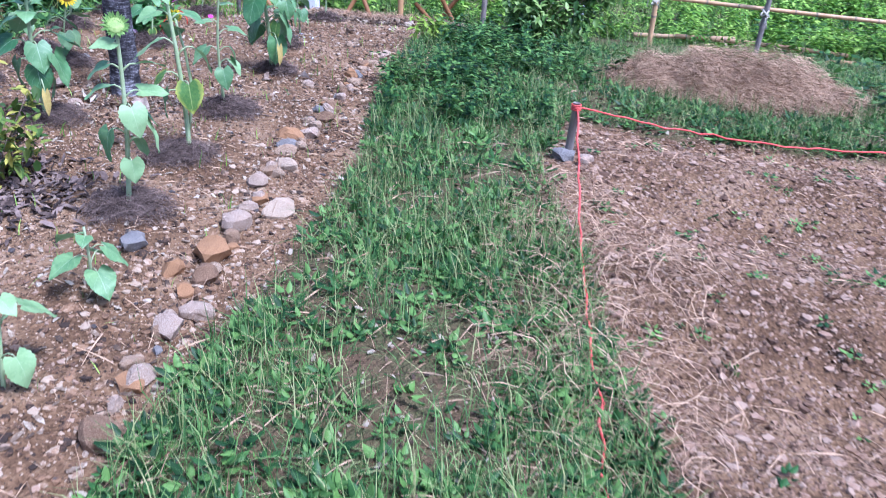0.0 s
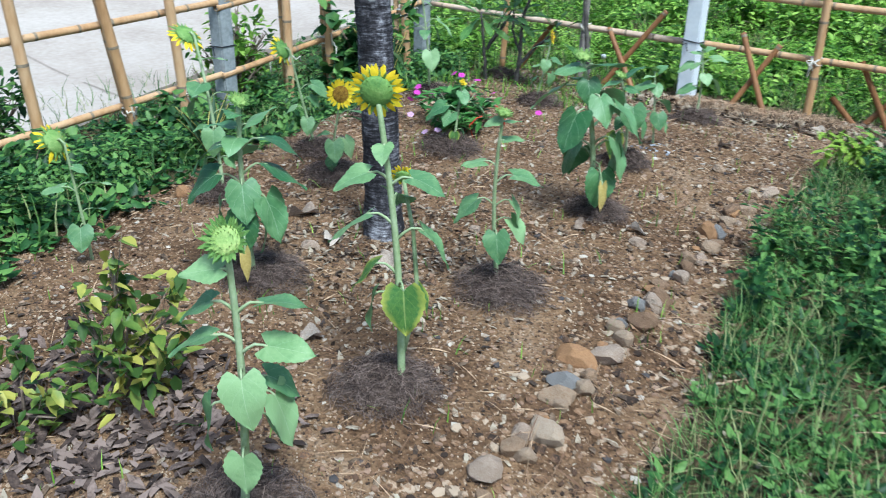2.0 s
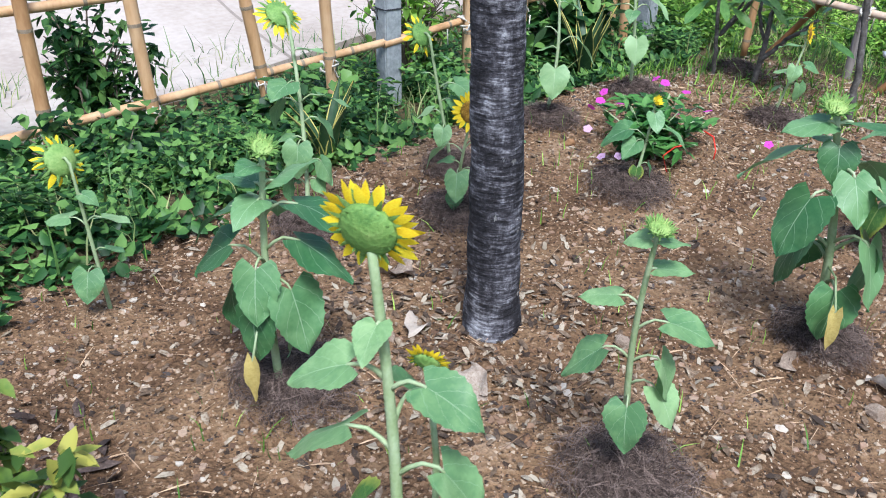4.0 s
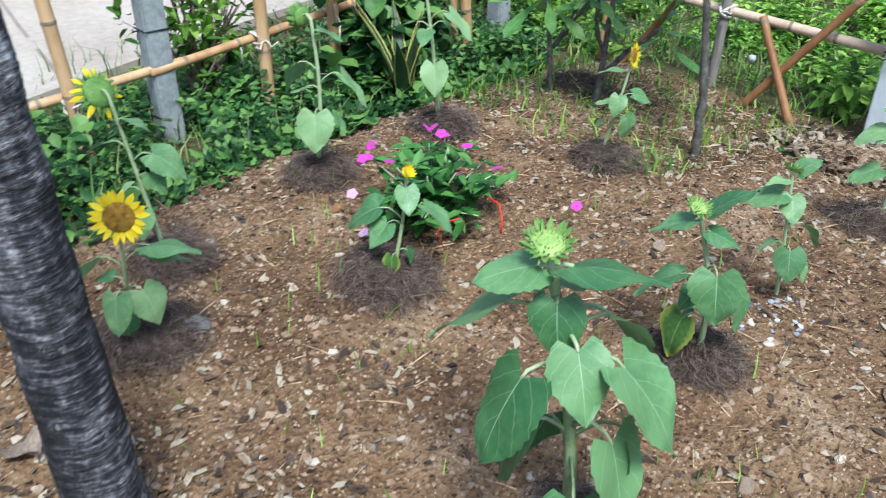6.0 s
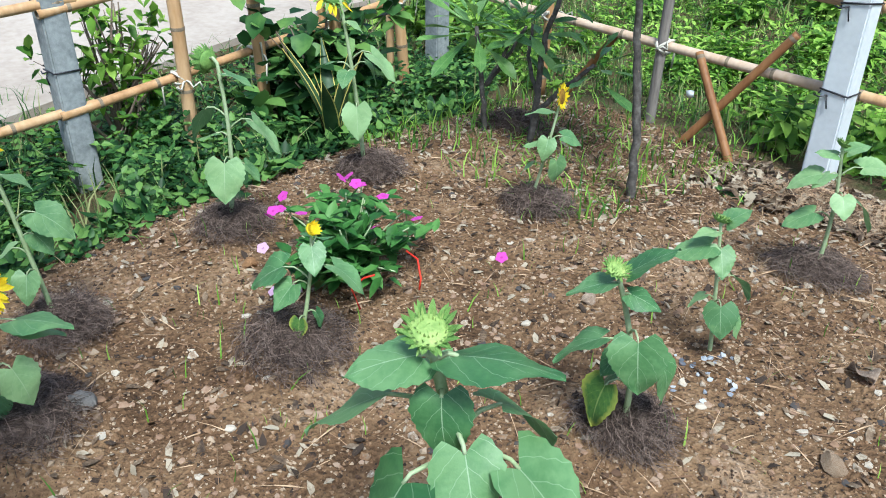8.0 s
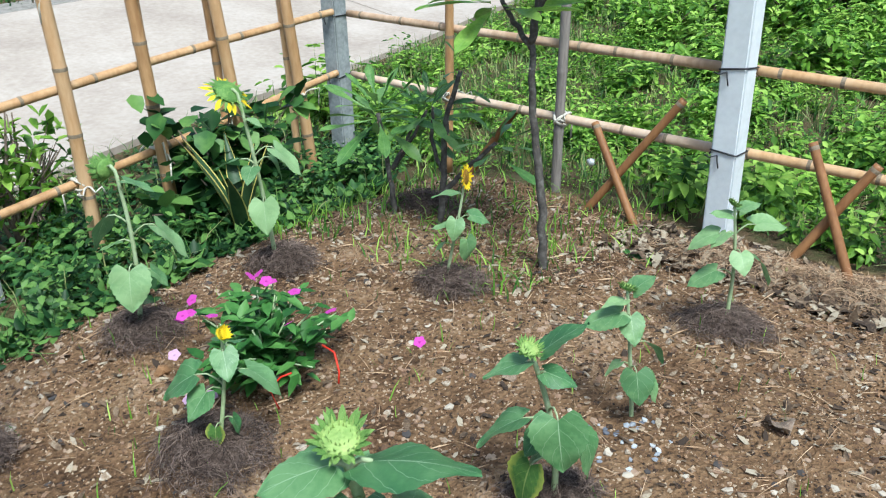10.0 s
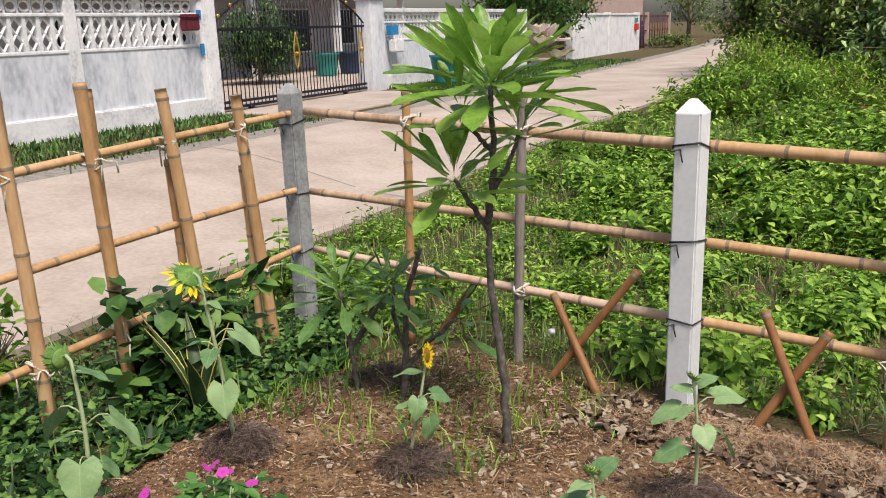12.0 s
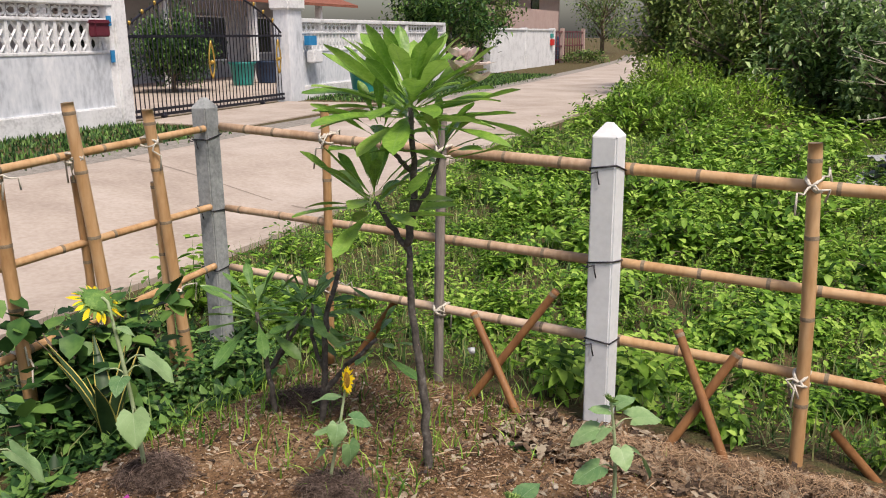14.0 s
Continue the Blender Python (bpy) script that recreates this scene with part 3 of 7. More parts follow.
def hedge_edge(y):
    """Where the soil of the bed ends towards the weeds along the fence."""
    return np.interp(y, [-6, -4.4, -3.6, -3.2, -2.2, -1.9, -1.4, -0.9, -0.4, 0], [-0.6, -0.8, -1.0, -1.08, -1.32, -1.4, -1.45, -1.62, -1.65, -1.5])


def turf_mask(x, y):
    """1 where turf or weeds grow, 0 on bare soil."""
    x, y = np.asarray(x, float), np.asarray(y, float)
    edge_r = np.interp(y, [-9, -5.6, -4.3, -3.5, -2.7, -2.0, -1.2, -0.5, 0.0], [1.45, 1.36, 1.42, 1.38, 1.22, 1.12, 1.2, 1.55, 1.6])
    bed = smooth01(0.16, -0.1, x - edge_r) * smooth01(-0.1, 0.08, x - hedge_edge(y)) * smooth01(0.12, -0.06, y)
    plot_l = np.interp(y, [-9, -5.4, -4.2, -3.4, -3.0], [3.0, 2.68, 2.42, 2.22, 2.3])
    plot = smooth01(-0.08, 0.10, x - plot_l) * smooth01(-2.55, -2.85, y)
    return 1 - np.maximum(bed, plot)


xs = spaced(-2.4, 4.6, 0.038, -420, 420)
ys = spaced(-8.4, 0.5, 0.038, -420, 420)
gx, gy = np.meshgrid(xs, ys)
gzz = ground_z(gx, gy)
rough = np.zeros_like(gzz)
near = (gx > -3) & (gx < 5.2) & (gy > -9) & (gy < 1.0)
for i, j in zip(*np.nonzero(near)):
    p = Vector((gx[i, j], gy[i, j], 0))
    rough[i, j] = 0.02 * noise.noise(p * 3.1) + 0.014 * noise.noise(p * 9.0) + 0.010 * noise.noise(p * 19.0)
turf = turf_mask(gx, gy)
plot_rows = 0.06 * np.sin(gy * 5.6 + 0.25 * gx + 0.6) * smooth01(2.3, 2.9, gx) * (1 - turf) * near
gzz = gzz + rough * np.where(turf < 0.5, 1.0, 0.6) + plot_rows
nx, ny = len(xs), len(ys)
gv = np.stack([gx.ravel(), gy.ravel(), gzz.ravel()], 1)
gi = np.arange(nx * ny).reshape(ny, nx)
gf = np.stack([gi[:-1, :-1], gi[:-1, 1:], gi[1:, 1:], gi[1:, :-1]], -1).reshape(-1, 4)
ground = link_mesh("ground", gv, gf.tolist(), GROUND)
at = ground.data.attributes.new("turf", "FLOAT", "POINT")
at.data.foreach_set("value", turf.ravel().astype(np.float32))


def surface(x, y):
    """Height of the built ground at x, y (bilinear between its vertices)."""
    x, y = np.asarray(x, float), np.asarray(y, float)
    i = np.clip(np.searchsorted(xs, x) - 1, 0, nx - 2)
    j = np.clip(np.searchsorted(ys, y) - 1, 0, ny - 2)
    u, v = (x - xs[i]) / (xs[i + 1] - xs[i]), (y - ys[j]) / (ys[j + 1] - ys[j])
    return gzz[j, i] * (1 - u) * (1 - v) + gzz[j, i + 1] * u * (1 - v) + gzz[j + 1, i] * (1 - u) * v + gzz[j + 1, i + 1] * u * v


tagged(ground, "brown gravelly garden soil merging into weedy turf", "ground", kind="structure")


def strip(name, left, right, lift, thick, mat, label, category):
    n = 60
    sy = lambda pts: (np.interp(np.linspace(0, 1, n), np.linspace(0, 1, len(pts)), [p[0] for p in pts]), np.interp(np.linspace(0, 1, n), np.linspace(0, 1, len(pts)), [p[1] for p in pts]))
    (ax, ay), (bx, by) = sy(left), sy(right)
    v, f = [], []
    k = 9
    for i in range(n):
        for j in range(k):
            q = j / (k - 1)
            x, y = ax[i] + (bx[i] - ax[i]) * q, ay[i] + (by[i] - ay[i]) * q
            v.append((x, y, float(gz(x, y)) + lift))
        v += [(ax[i], ay[i], float(gz(ax[i], ay[i])) + lift - thick), (bx[i], by[i], float(gz(bx[i], by[i])) + lift - thick)]
    w = k + 2
    for i in range(n - 1):
        for j in range(k - 1):
            f.append((i * w + j, i * w + j + 1, (i + 1) * w + j + 1, (i + 1) * w + j))
        f.append((i * w + k, i * w, (i + 1) * w, (i + 1) * w + k))
        f.append((i * w + k - 1, i * w + k + 1, (i + 1) * w + k + 1, (i + 1) * w + k - 1))
    ob = link_mesh(name, v, f, mat, smooth=False)
    return tagged(ob, label, category, kind="structure")


NEAR_EDGE = [(-2.0, -22), (-2.0, -14), (-2.35, -6), (-2.75, -3), (-3.3, -1.2), (-3.6, 0), (-3.8, 2), (-4.15, 4.5), (-4.55, 9), (-5.8, 16), (-7.4, 22.5), (-9.6, 31.4), (-12.4, 42), (-16, 54)]
FAR_EDGE = [(-6.2, -22), (-6.5, -14), (-6.8, -6), (-6.95, -3), (-7.0, -1.0), (-7.1, 0.6), (-7.3, 2.4), (-7.75, 5), (-8.6, 10.2), (-9.75, 17), (-11.2, 24), (-13.2, 33), (-16, 44), (-20, 56)]
road = strip("road", NEAR_EDGE, FAR_EDGE, 0.045, 0.15, ROADMAT, "pale brown concrete lane with worn joints", "road")
verge = strip("gravel_verge", FAR_EDGE, [(x - 0.75, y + 0.1) for x, y in FAR_EDGE], 0.02, 0.1, material("verge_gravel", [(0.13, 0.12, 0.10), (0.26, 0.24, 0.21), (0.36, 0.34, 0.31)], 12, 0.95, 0.9, 6), "grey gravel verge beside the concrete lane", "verge")
# cross joints of the lane
for q in (3, 8.2, 13.4, -2.2, -7.4, 18.6):
    ax = np.interp(q, [p[1] for p in NEAR_EDGE], [p[0] for p in NEAR_EDGE])
    bx = np.interp(q + 0.4, [p[1] for p in FAR_EDGE], [p[0] for p in FAR_EDGE])
    pts = [(ax + (bx - ax) * s, q + 0.4 * s, float(gz(ax + (bx - ax) * s, q + 0.4 * s)) + 0.047) for s in np.linspace(0, 1, 12)]
    v = []
    for x, y, z in pts:
        v += [(x, y - 0.012, z), (x, y + 0.012, z)]
    link_mesh("road_joint", v, [(2 * i, 2 * i + 2, 2 * i + 3, 2 * i + 1) for i in range(11)], material("joint_tar", [(0.22, 0.18, 0.15), (0.32, 0.27, 0.22)], 10), road)

# ---- fence ----


def bamboo(name, a, b, r0, r1, parent, seed, mats=None, step=0.24, hollow=True, label=""):
    rng = np.random.default_rng(seed)
    a, b = np.array(a, float), np.array(b, float)
    length = np.linalg.norm(b - a)
    n_nodes = max(1, int(length / step))
    cuts = np.sort(np.linspace(0.06, 0.97, n_nodes) + rng.uniform(-0.02, 0.02, n_nodes))
    s, k, node = [0.0], [1.0], [0]
    for c in cuts:
        w = 0.006 / length
        s += [c - 4 * w, c - w, c + w * 0.4, c + 1.6 * w, c + 4 * w]
        k += [1.0, 1.04, 1.10, 1.05, 1.0]
        node += [0, 1, 1, 0, 0]
    s.append(1.0)
    k.append(1.0)
    node.append(0)
    s, k = np.array(s), np.array(k)
    bend = rng.uniform(-1, 1, 3) * 0.008 * length
    p = a + (b - a) * s[:, None] + np.sin(np.pi * s)[:, None] * bend
    rr = (r0 + (r1 - r0) * s) * k
    v, f = tube(p, rr, 12, caps=False)
    m = [1 if node[i] else 0 for i in range(len(s) - 1) for _ in range(12)]
    v = list(map(tuple, v))
    for end, order in ((0, 1), (len(s) - 1, -1)):
        t = (b - a) / length * (1 if end == 0 else -1)
        k0 = len(v)
        ring = [np.array(v[end * 12 + j]) for j in range(12)]
        c = p[end]
        v += [tuple(c + (q - c) * 0.72) for q in ring] + [tuple(c + (q - c) * 0.70 + t * 0.03) for q in ring]
        for j in range(12):
            j2 = (j + 1) % 12
            f += [(end * 12 + j, k0 + j, k0 + j2, end * 12 + j2), (k0 + j, k0 + 12 + j, k0 + 12 + j2, k0 + j2)]
            m += [1, 1]
        f.append(tuple(k0 + 12 + j for j in range(12)))
        m.append(1)
    return link_mesh(name, v, f, mats or [BAMBOO, BAMBOO_NODE], parent, label, m)


def tie(parent, p, axis_a, axis_b, r, seed, mat=CORD, cr=0.0054, tails=3, depth=0.056, name="cord_tie"):
    """Cord wound across a joint, with loose ends."""
    rng = np.random.default_rng(seed)
    s = Soup()
    a, b = Vector(axis_a).normalized(), Vector(axis_b).normalized()
    nrm = a.cross(b).normalized()
    for k in range(5):
        d1 = (a + b * (1 if k % 2 else -1) + a * rng.uniform(-0.25, 0.25)).normalized()
        pts = []
        for q in np.linspace(0, 2 * np.pi, 22):
            pts.append(Vector(p) + d1 * math.cos(q) * r * 1.32 + nrm * math.sin(q) * depth)
        s.add(tube(pts, cr, 5, False))
    for k in range(tails):
        d = Vector(rng.uniform(-1, 1, 3))
        st = Vector(p) + nrm * depth * (1 if rng.random() > 0.4 else -1)
        q1 = st + d.normalized() * 0.045
        q2 = q1 + Vector((rng.uniform(-0.04, 0.04), rng.uniform(-0.04, 0.04), rng.uniform(-0.03, 0.03)))
        q3 = q2 + Vector((rng.uniform(-0.02, 0.02), rng.uniform(-0.02, 0.02), -rng.uniform(0.03, 0.10)))
        s.add(tube([st, (st + q1) / 2 + Vector((0, 0, 0.01)), q1, (q1 + q2) / 2, q2, q3], cr * 0.8, 5))
    return s.link(name, mat, parent)


fence = empty("bamboo_fence", pose(-2.2, 0, 0), "tan bamboo pole fence tied with white cord along the garden", "fence")
fence.matrix_basis = Matrix.Identity(4)
X, Y, Z = (1, 0, 0), (0, 1, 0), (0, 0, 1)
# far side, three rails from the corner post
RAILS = [(1.128, 1.062, 0.024), (0.69, 0.675, 0.021), (0.36, 0.342, 0.021)]
RY = 0.10
for i, (za, zb, r) in enumerate(RAILS):
    bamboo("rail", (-2.18, RY - 0.02, za), (0.05, RY, zb), r * 0.92, r * 1.05, fence, 10 + i, [PALEBAMBOO, BAMBOO_NODE], label="sun-bleached pale bamboo rail")
    if i == 2:
        bamboo("rail", (-0.06, RY + 0.004, zb + 0.005), (1.95, RY, zb - 0.01), r, r * 0.95, fence, 20 + i)
        bamboo("rail", (2.3, RY, 0.39), (6.2, RY + 0.1, 0.33), r * 0.8, r * 0.8, fence, 24 + i)
    else:
        bamboo("rail", (-0.06, RY + 0.004, zb + 0.005), (2.6, RY, zb), r, r * 0.95, fence, 20 + i)
        bamboo("rail", (2.5, RY + 0.01, zb), (6.4, RY + 0.1, zb - 0.03), r, r * 0.85, fence, 30 + i)
# uprights of the far side
POLES = [(-1.445, 1.27, -1.48, 0.05, 0.021, 0), (-0.78, 1.25, -0.82, -0.02, 0.022, 1), (0.735, 1.21, 0.775, -0.05, 0.024, 0), (1.50, 1.2, 1.49, -0.05, 0.021, 1), (2.85, 1.1, 2.88, 0.0, 0.02, 0), (3.75, 1.15, 3.72, -0.05, 0.021, 1)]
for i, (xt, zt, xb, zb, r, old) in enumerate(POLES):
    y = RY - 0.046
    bamboo("upright", (xb, y, zb - 0.1), (xt, y, zt), r * 1.05, r, fence, 40 + i, [OLDWOOD, OLDWOOD] if old else None, label="weathered grey wooden upright" if old else "")
    for j, (za, zbb, rr) in enumerate(RAILS):
        zz = za + (zbb - za) * min(1, (xb + 2.18) / 2.2)
        xx = xb + (xt - xb) * (zz - zb) / (zt - zb)
        if j != 1 or i > 2:
            tie(fence, (xx, (y + RY) / 2, zz), X, Z, 0.027, 60 + i * 3 + j)
# left side along the lane: rails (start, end heights)
for i, (z0, z1, r) in enumerate([(1.0, 1.125, 0.02), (0.598, 0.71, 0.02), (0.195, 0.385, 0.02)]):
    bamboo("rail", (-2.13, -2.1, z0), (-2.2, -0.02, z1), r, r * 0.9, fence, 80 + i)
    bamboo("rail", (-2.10, -4.4, (0.98, 0.60, 0.075)[i]), (-2.14, -1.95, (1.01, 0.635, 0.21)[i]), r * 1.05, r, fence, 84 + i)
    bamboo("rail", (-2.05, -6.8, z0 - 0.06), (-2.1, -4.3, z0 - 0.04), r * 1.05, r, fence, 88 + i)
LEFT = [(-1.59, 1.37, -1.58, 1.36), (-1.23, 1.37, -1.185, 1.34), (-0.855, 1.32, -0.735, 0.98), (-0.445, 1.26, -0.325, 0.9), (-2.51, 1.2, -2.44, 1), (-2.96, 1.2, -2.76, 0), (-3.375, 1.2, -3.31, 0), (-3.75, 1.2, -3.765, 1), (-4.15, 1.2, -4.2, 0), (-4.6, 1.2, -4.55, 0), (-5.3, 1.2, -5.25, 0), (-5.9, 1.2, -5.95, 0)]
for i, (yt, zt, yb, twin) in enumerate(LEFT):
    k = 1 if yt > -2 else 0
    x = -2.105 if yt > -2 else -2.06
    bamboo("upright", (x + 0.01, yb, -0.2), (x + 0.006, yt, zt), 0.029, 0.0265, fence, 100 + i)
    if i < 4:
        y2 = (-1.515, -1.135, -0.785, -0.36)[i]
        bamboo("upright", (x - 0.085, y2 + 0.005, -0.2), (x - 0.082, y2 - 0.015, twin), 0.021, 0.019, fence, 140 + i)
    elif i in (5, 6):
        bamboo("upright", (x - 0.08, yb + 0.03, -0.2), (x - 0.08, yt + 0.05, zt - 0.05), 0.02, 0.018, fence, 140 + i)
    for j, (z0, z1) in enumerate([(1.0, 1.125), (0.598, 0.71), (0.195, 0.385)]):
        zz = z0 + (z1 - z0) * (yb + 2.1) / 2.1 if yt > -2 else z0 - 0.02 + 0.055 * (yb + 2.1) * (j == 2)
        if j != 1:
            tie(fence, (x - 0.02, yb + (yt - yb) * (zz + 0.1) / (zt + 0.1), zz), Y, Z, 0.024, 160 + i * 3 + j, tails=4)
# crossed braces under the lowest rail
for i, (xa, za, xb, zb, dy) in enumerate([(-0.60, 0.37, -0.25, -0.05, -0.09), (-0.22, 0.53, -0.66, -0.06, -0.055), (0.31, 0.46, 0.61, -0.06, -0.08), (0.54, 0.41, 0.26, -0.05, -0.05), (-1.12, 0.33, -1.4, -0.06, 0.06), (0.88, 0.12, 1.25, -0.12, 0.05), (1.0, 0.36, 1.32, -0.05, 0.05), (1.36, 0.36, 1.02, -0.05, 0.08)]):
    bamboo("brace", (xb, dy - 0.02, zb - 0.06), (xa, dy + 0.11, za), 0.019, 0.0175, fence, 200 + i, [material("reddish_bamboo", [(0.2, 0.085, 0.035), (0.34, 0.17, 0.07)], 9, 0.5, 0.2, 8, stretch=(1, 1, 0.3)), BAMBOO_NODE] if i == 0 else [bpy.data.materials["reddish_bamboo"], BAMBOO_NODE], 0.3)


def concrete_post(x, y, z0, z1, w, mat, rz, lean, label, seed):
    ob = empty("concrete_post", pose(x, y, z0, lean[0], lean[1], rz), label, "fence post", "concrete fence posts")
    h = z1 - z0
    bm = bmesh.new()
    a = w / 2
    rings = [(-0.2, a), (h - 0.055, a), (h - 0.05, a * 0.97), (h, 0.012)]
    prev = None
    for z, q in rings:
        r = [bm.verts.new(c) for c in ((-q, -q, z), (q, -q, z), (q, q, z), (-q, q, z))]
        if prev:
            for j in range(4):
                bm.faces.new((prev[j], prev[(j + 1) % 4], r[(j + 1) % 4], r[j]))
        prev = r
    bm.faces.new(prev)
    bmesh.ops.bevel(bm, geom=[e for e in bm.edges if abs(e.verts[0].co.z - e.verts[1].co.z) > 0.3], offset=0.007, segments=2, affect="EDGES")
    part("shaft", bm, mat, ob)
    rng = np.random.default_rng(seed)
    for z in [q for q in (1.075, 0.70, 0.37) if q - z0 < h - 0.03]:
        s = Soup()
        e = a + 0.003
        zz = z - z0
        pts = []
        for k, (px, py) in enumerate([(-e, -e), (e, -e), (e, e), (-e, e), (-e, -e)]):
            pts.append((px, py, zz + rng.uniform(-0.02, 0.02)))
        s.add(tube(pts, 0.0038, 5))
        s.add(tube([(-e * 0.4, -e, zz - 0.01), (-e * 0.3, -e - 0.008, zz - 0.03), (-e * 0.2, -e - 0.004, zz - 0.06)], 0.003, 5))
        s.add(tube([(-e * 0.4, -e, zz - 0.01), (-e * 0.9, -e - 0.01, zz - 0.02), (-e * 1.3, -e - 0.006, zz - 0.015)], 0.003, 5))
        s.link("wire_tie", WIRE, ob)
    return ob


concrete_post(0, 0.025, 0, 1.25, 0.103, CONCRETE, 0, (0, 0), "pale grey square concrete fence post with pointed top", 1)
concrete_post(-2.24, 0.03, -0.1, 1.28, 0.10, OLDCONCRETE, 3, (0, 0), "weathered dark-stained concrete corner post with pointed top", 2)
concrete_post(-2.17, -2.04, -0.22, 1.16, 0.10, OLDCONCRETE, 0, (0, 0), "blue-grey weathered concrete fence post among weeds", 3)
concrete_post(2.27, 0.08, 0, 1.22, 0.095, CONCRETE, 0, (0, 0), "pale grey concrete fence post beside a bush", 4)
concrete_post(-2.08, -4.75, -0.2, 1.1, 0.10, OLDCONCRETE, 0, (0, 0), "grey concrete fence post at the lane", 5)

# ---- sunflowers ----


def leaf_mesh(name, nu, nv, width, heart, droop, fold, mat, tip=1.0, wave=0.0, seed=0):
    """A leaf one unit long along +x, attached at its origin, with UV along and across."""
    v, uv, f = [], [], []
    for i in range(nu + 1):
        u = i / nu
        if heart:
            w = width * (math.sqrt(1 - ((0.3 - u) / 0.36) ** 2) if u < 0.3 else 1 - ((u - 0.3) / 0.7) ** 1.55) * (1.045 if i % 2 else 0.97) + 0.002
        else:
            w = width * (np.sin(np.pi * u ** tip) ** 0.8) + 0.004
        for j in range(nv + 1):
            q = (j / nv - 0.5) * 2
            back = heart * 0.2 * abs(q) ** 0.8 * (1 - u) ** 2.5
            x = u - back
            y = w * q
            z = fold * abs(y) - droop * u * u + wave * math.sin(u * 9 + q * 2 + seed) * abs(q)
            xx = x - 0.25 * droop * droop * u * u
            v.append((xx, y, z))
            uv.append((u, j / nv))
    for i in range(nu):
        for j in range(nv):
            a = i * (nv + 1) + j
            f.append((a, a + nv + 1, a + nv + 2, a + 1))
    ob = link_mesh(name, v, f, mat, uv=uv)
    me = ob.data
    bpy.data.objects.remove(ob)
    return me


SL = {}
for key, m in (("dark", SUNLEAF), ("pale", PALELEAF), ("yel", YELLEAF)):
    SL[key] = [leaf_mesh("leaf", 17, 6, 0.43, 1, d, fo, m, wave=0.04, seed=i) for i, (d, fo) in enumerate([(0.12, 0.12), (0.3, 0.16), (0.5, 0.05), (0.2, -0.12)])]
DEADLEAF = leaf_mesh("withered_leaf", 6, 4, 0.16, 1, 0.1, 0.5, DEADYEL, wave=0.05)
PETALME = leaf_mesh("petal", 5, 2, 0.16, 0, -0.12, 0.2, PETAL, tip=0.8)
THINBRACT = leaf_mesh("bract", 4, 2, 0.12, 0, -0.3, 0.2, BUDBRACT, tip=0.6)
BRACTME = leaf_mesh("bract", 4, 2, 0.13, 0, -0.25, 0.2, BRACT, tip=0.55)


def place(parent, me, name, o, direction, length, roll=0.0, up=(0, 0, 1), label="", width=1.0):
    """Puts a leaf-like mesh at o, its length along direction, its face upwards."""
    x = Vector(direction).normalized()
    y = Vector(up).cross(x)
    y = y.normalized() if y.length > 1e-3 else Vector((0, 1, 0))
    z = x.cross(y)
    m = Matrix((x, y, z)).transposed().to_4x4()
    m = Matrix.Translation(o) @ m @ Matrix.Rotation(roll, 4, "X") @ Matrix.Diagonal((length, length * width, length, 1))
    return link_data(name, me, parent, label, m)


def dome(r, h, n=14, k=5):
    v, f = [(0, 0, h)], []
    for i in range(1, k + 1):
        a = i / k * np.pi / 2
        for j in range(n):
            t = 2 * np.pi * j / n
            v.append((r * np.sin(a) * np.cos(t), r * np.sin(a) * np.sin(t), h * np.cos(a)))
    for j in range(n):
        f.append((0, 1 + j, 1 + (j + 1) % n))
    for i in range(k - 1):
        for j in range(n):
            a = 1 + i * n
            f.append((a + j, a + n + j, a + n + (j + 1) % n, a + (j + 1) % n))
    f.append(tuple(1 + (k - 1) * n + j for j in range(n))[::-1])
    return np.array(v), f


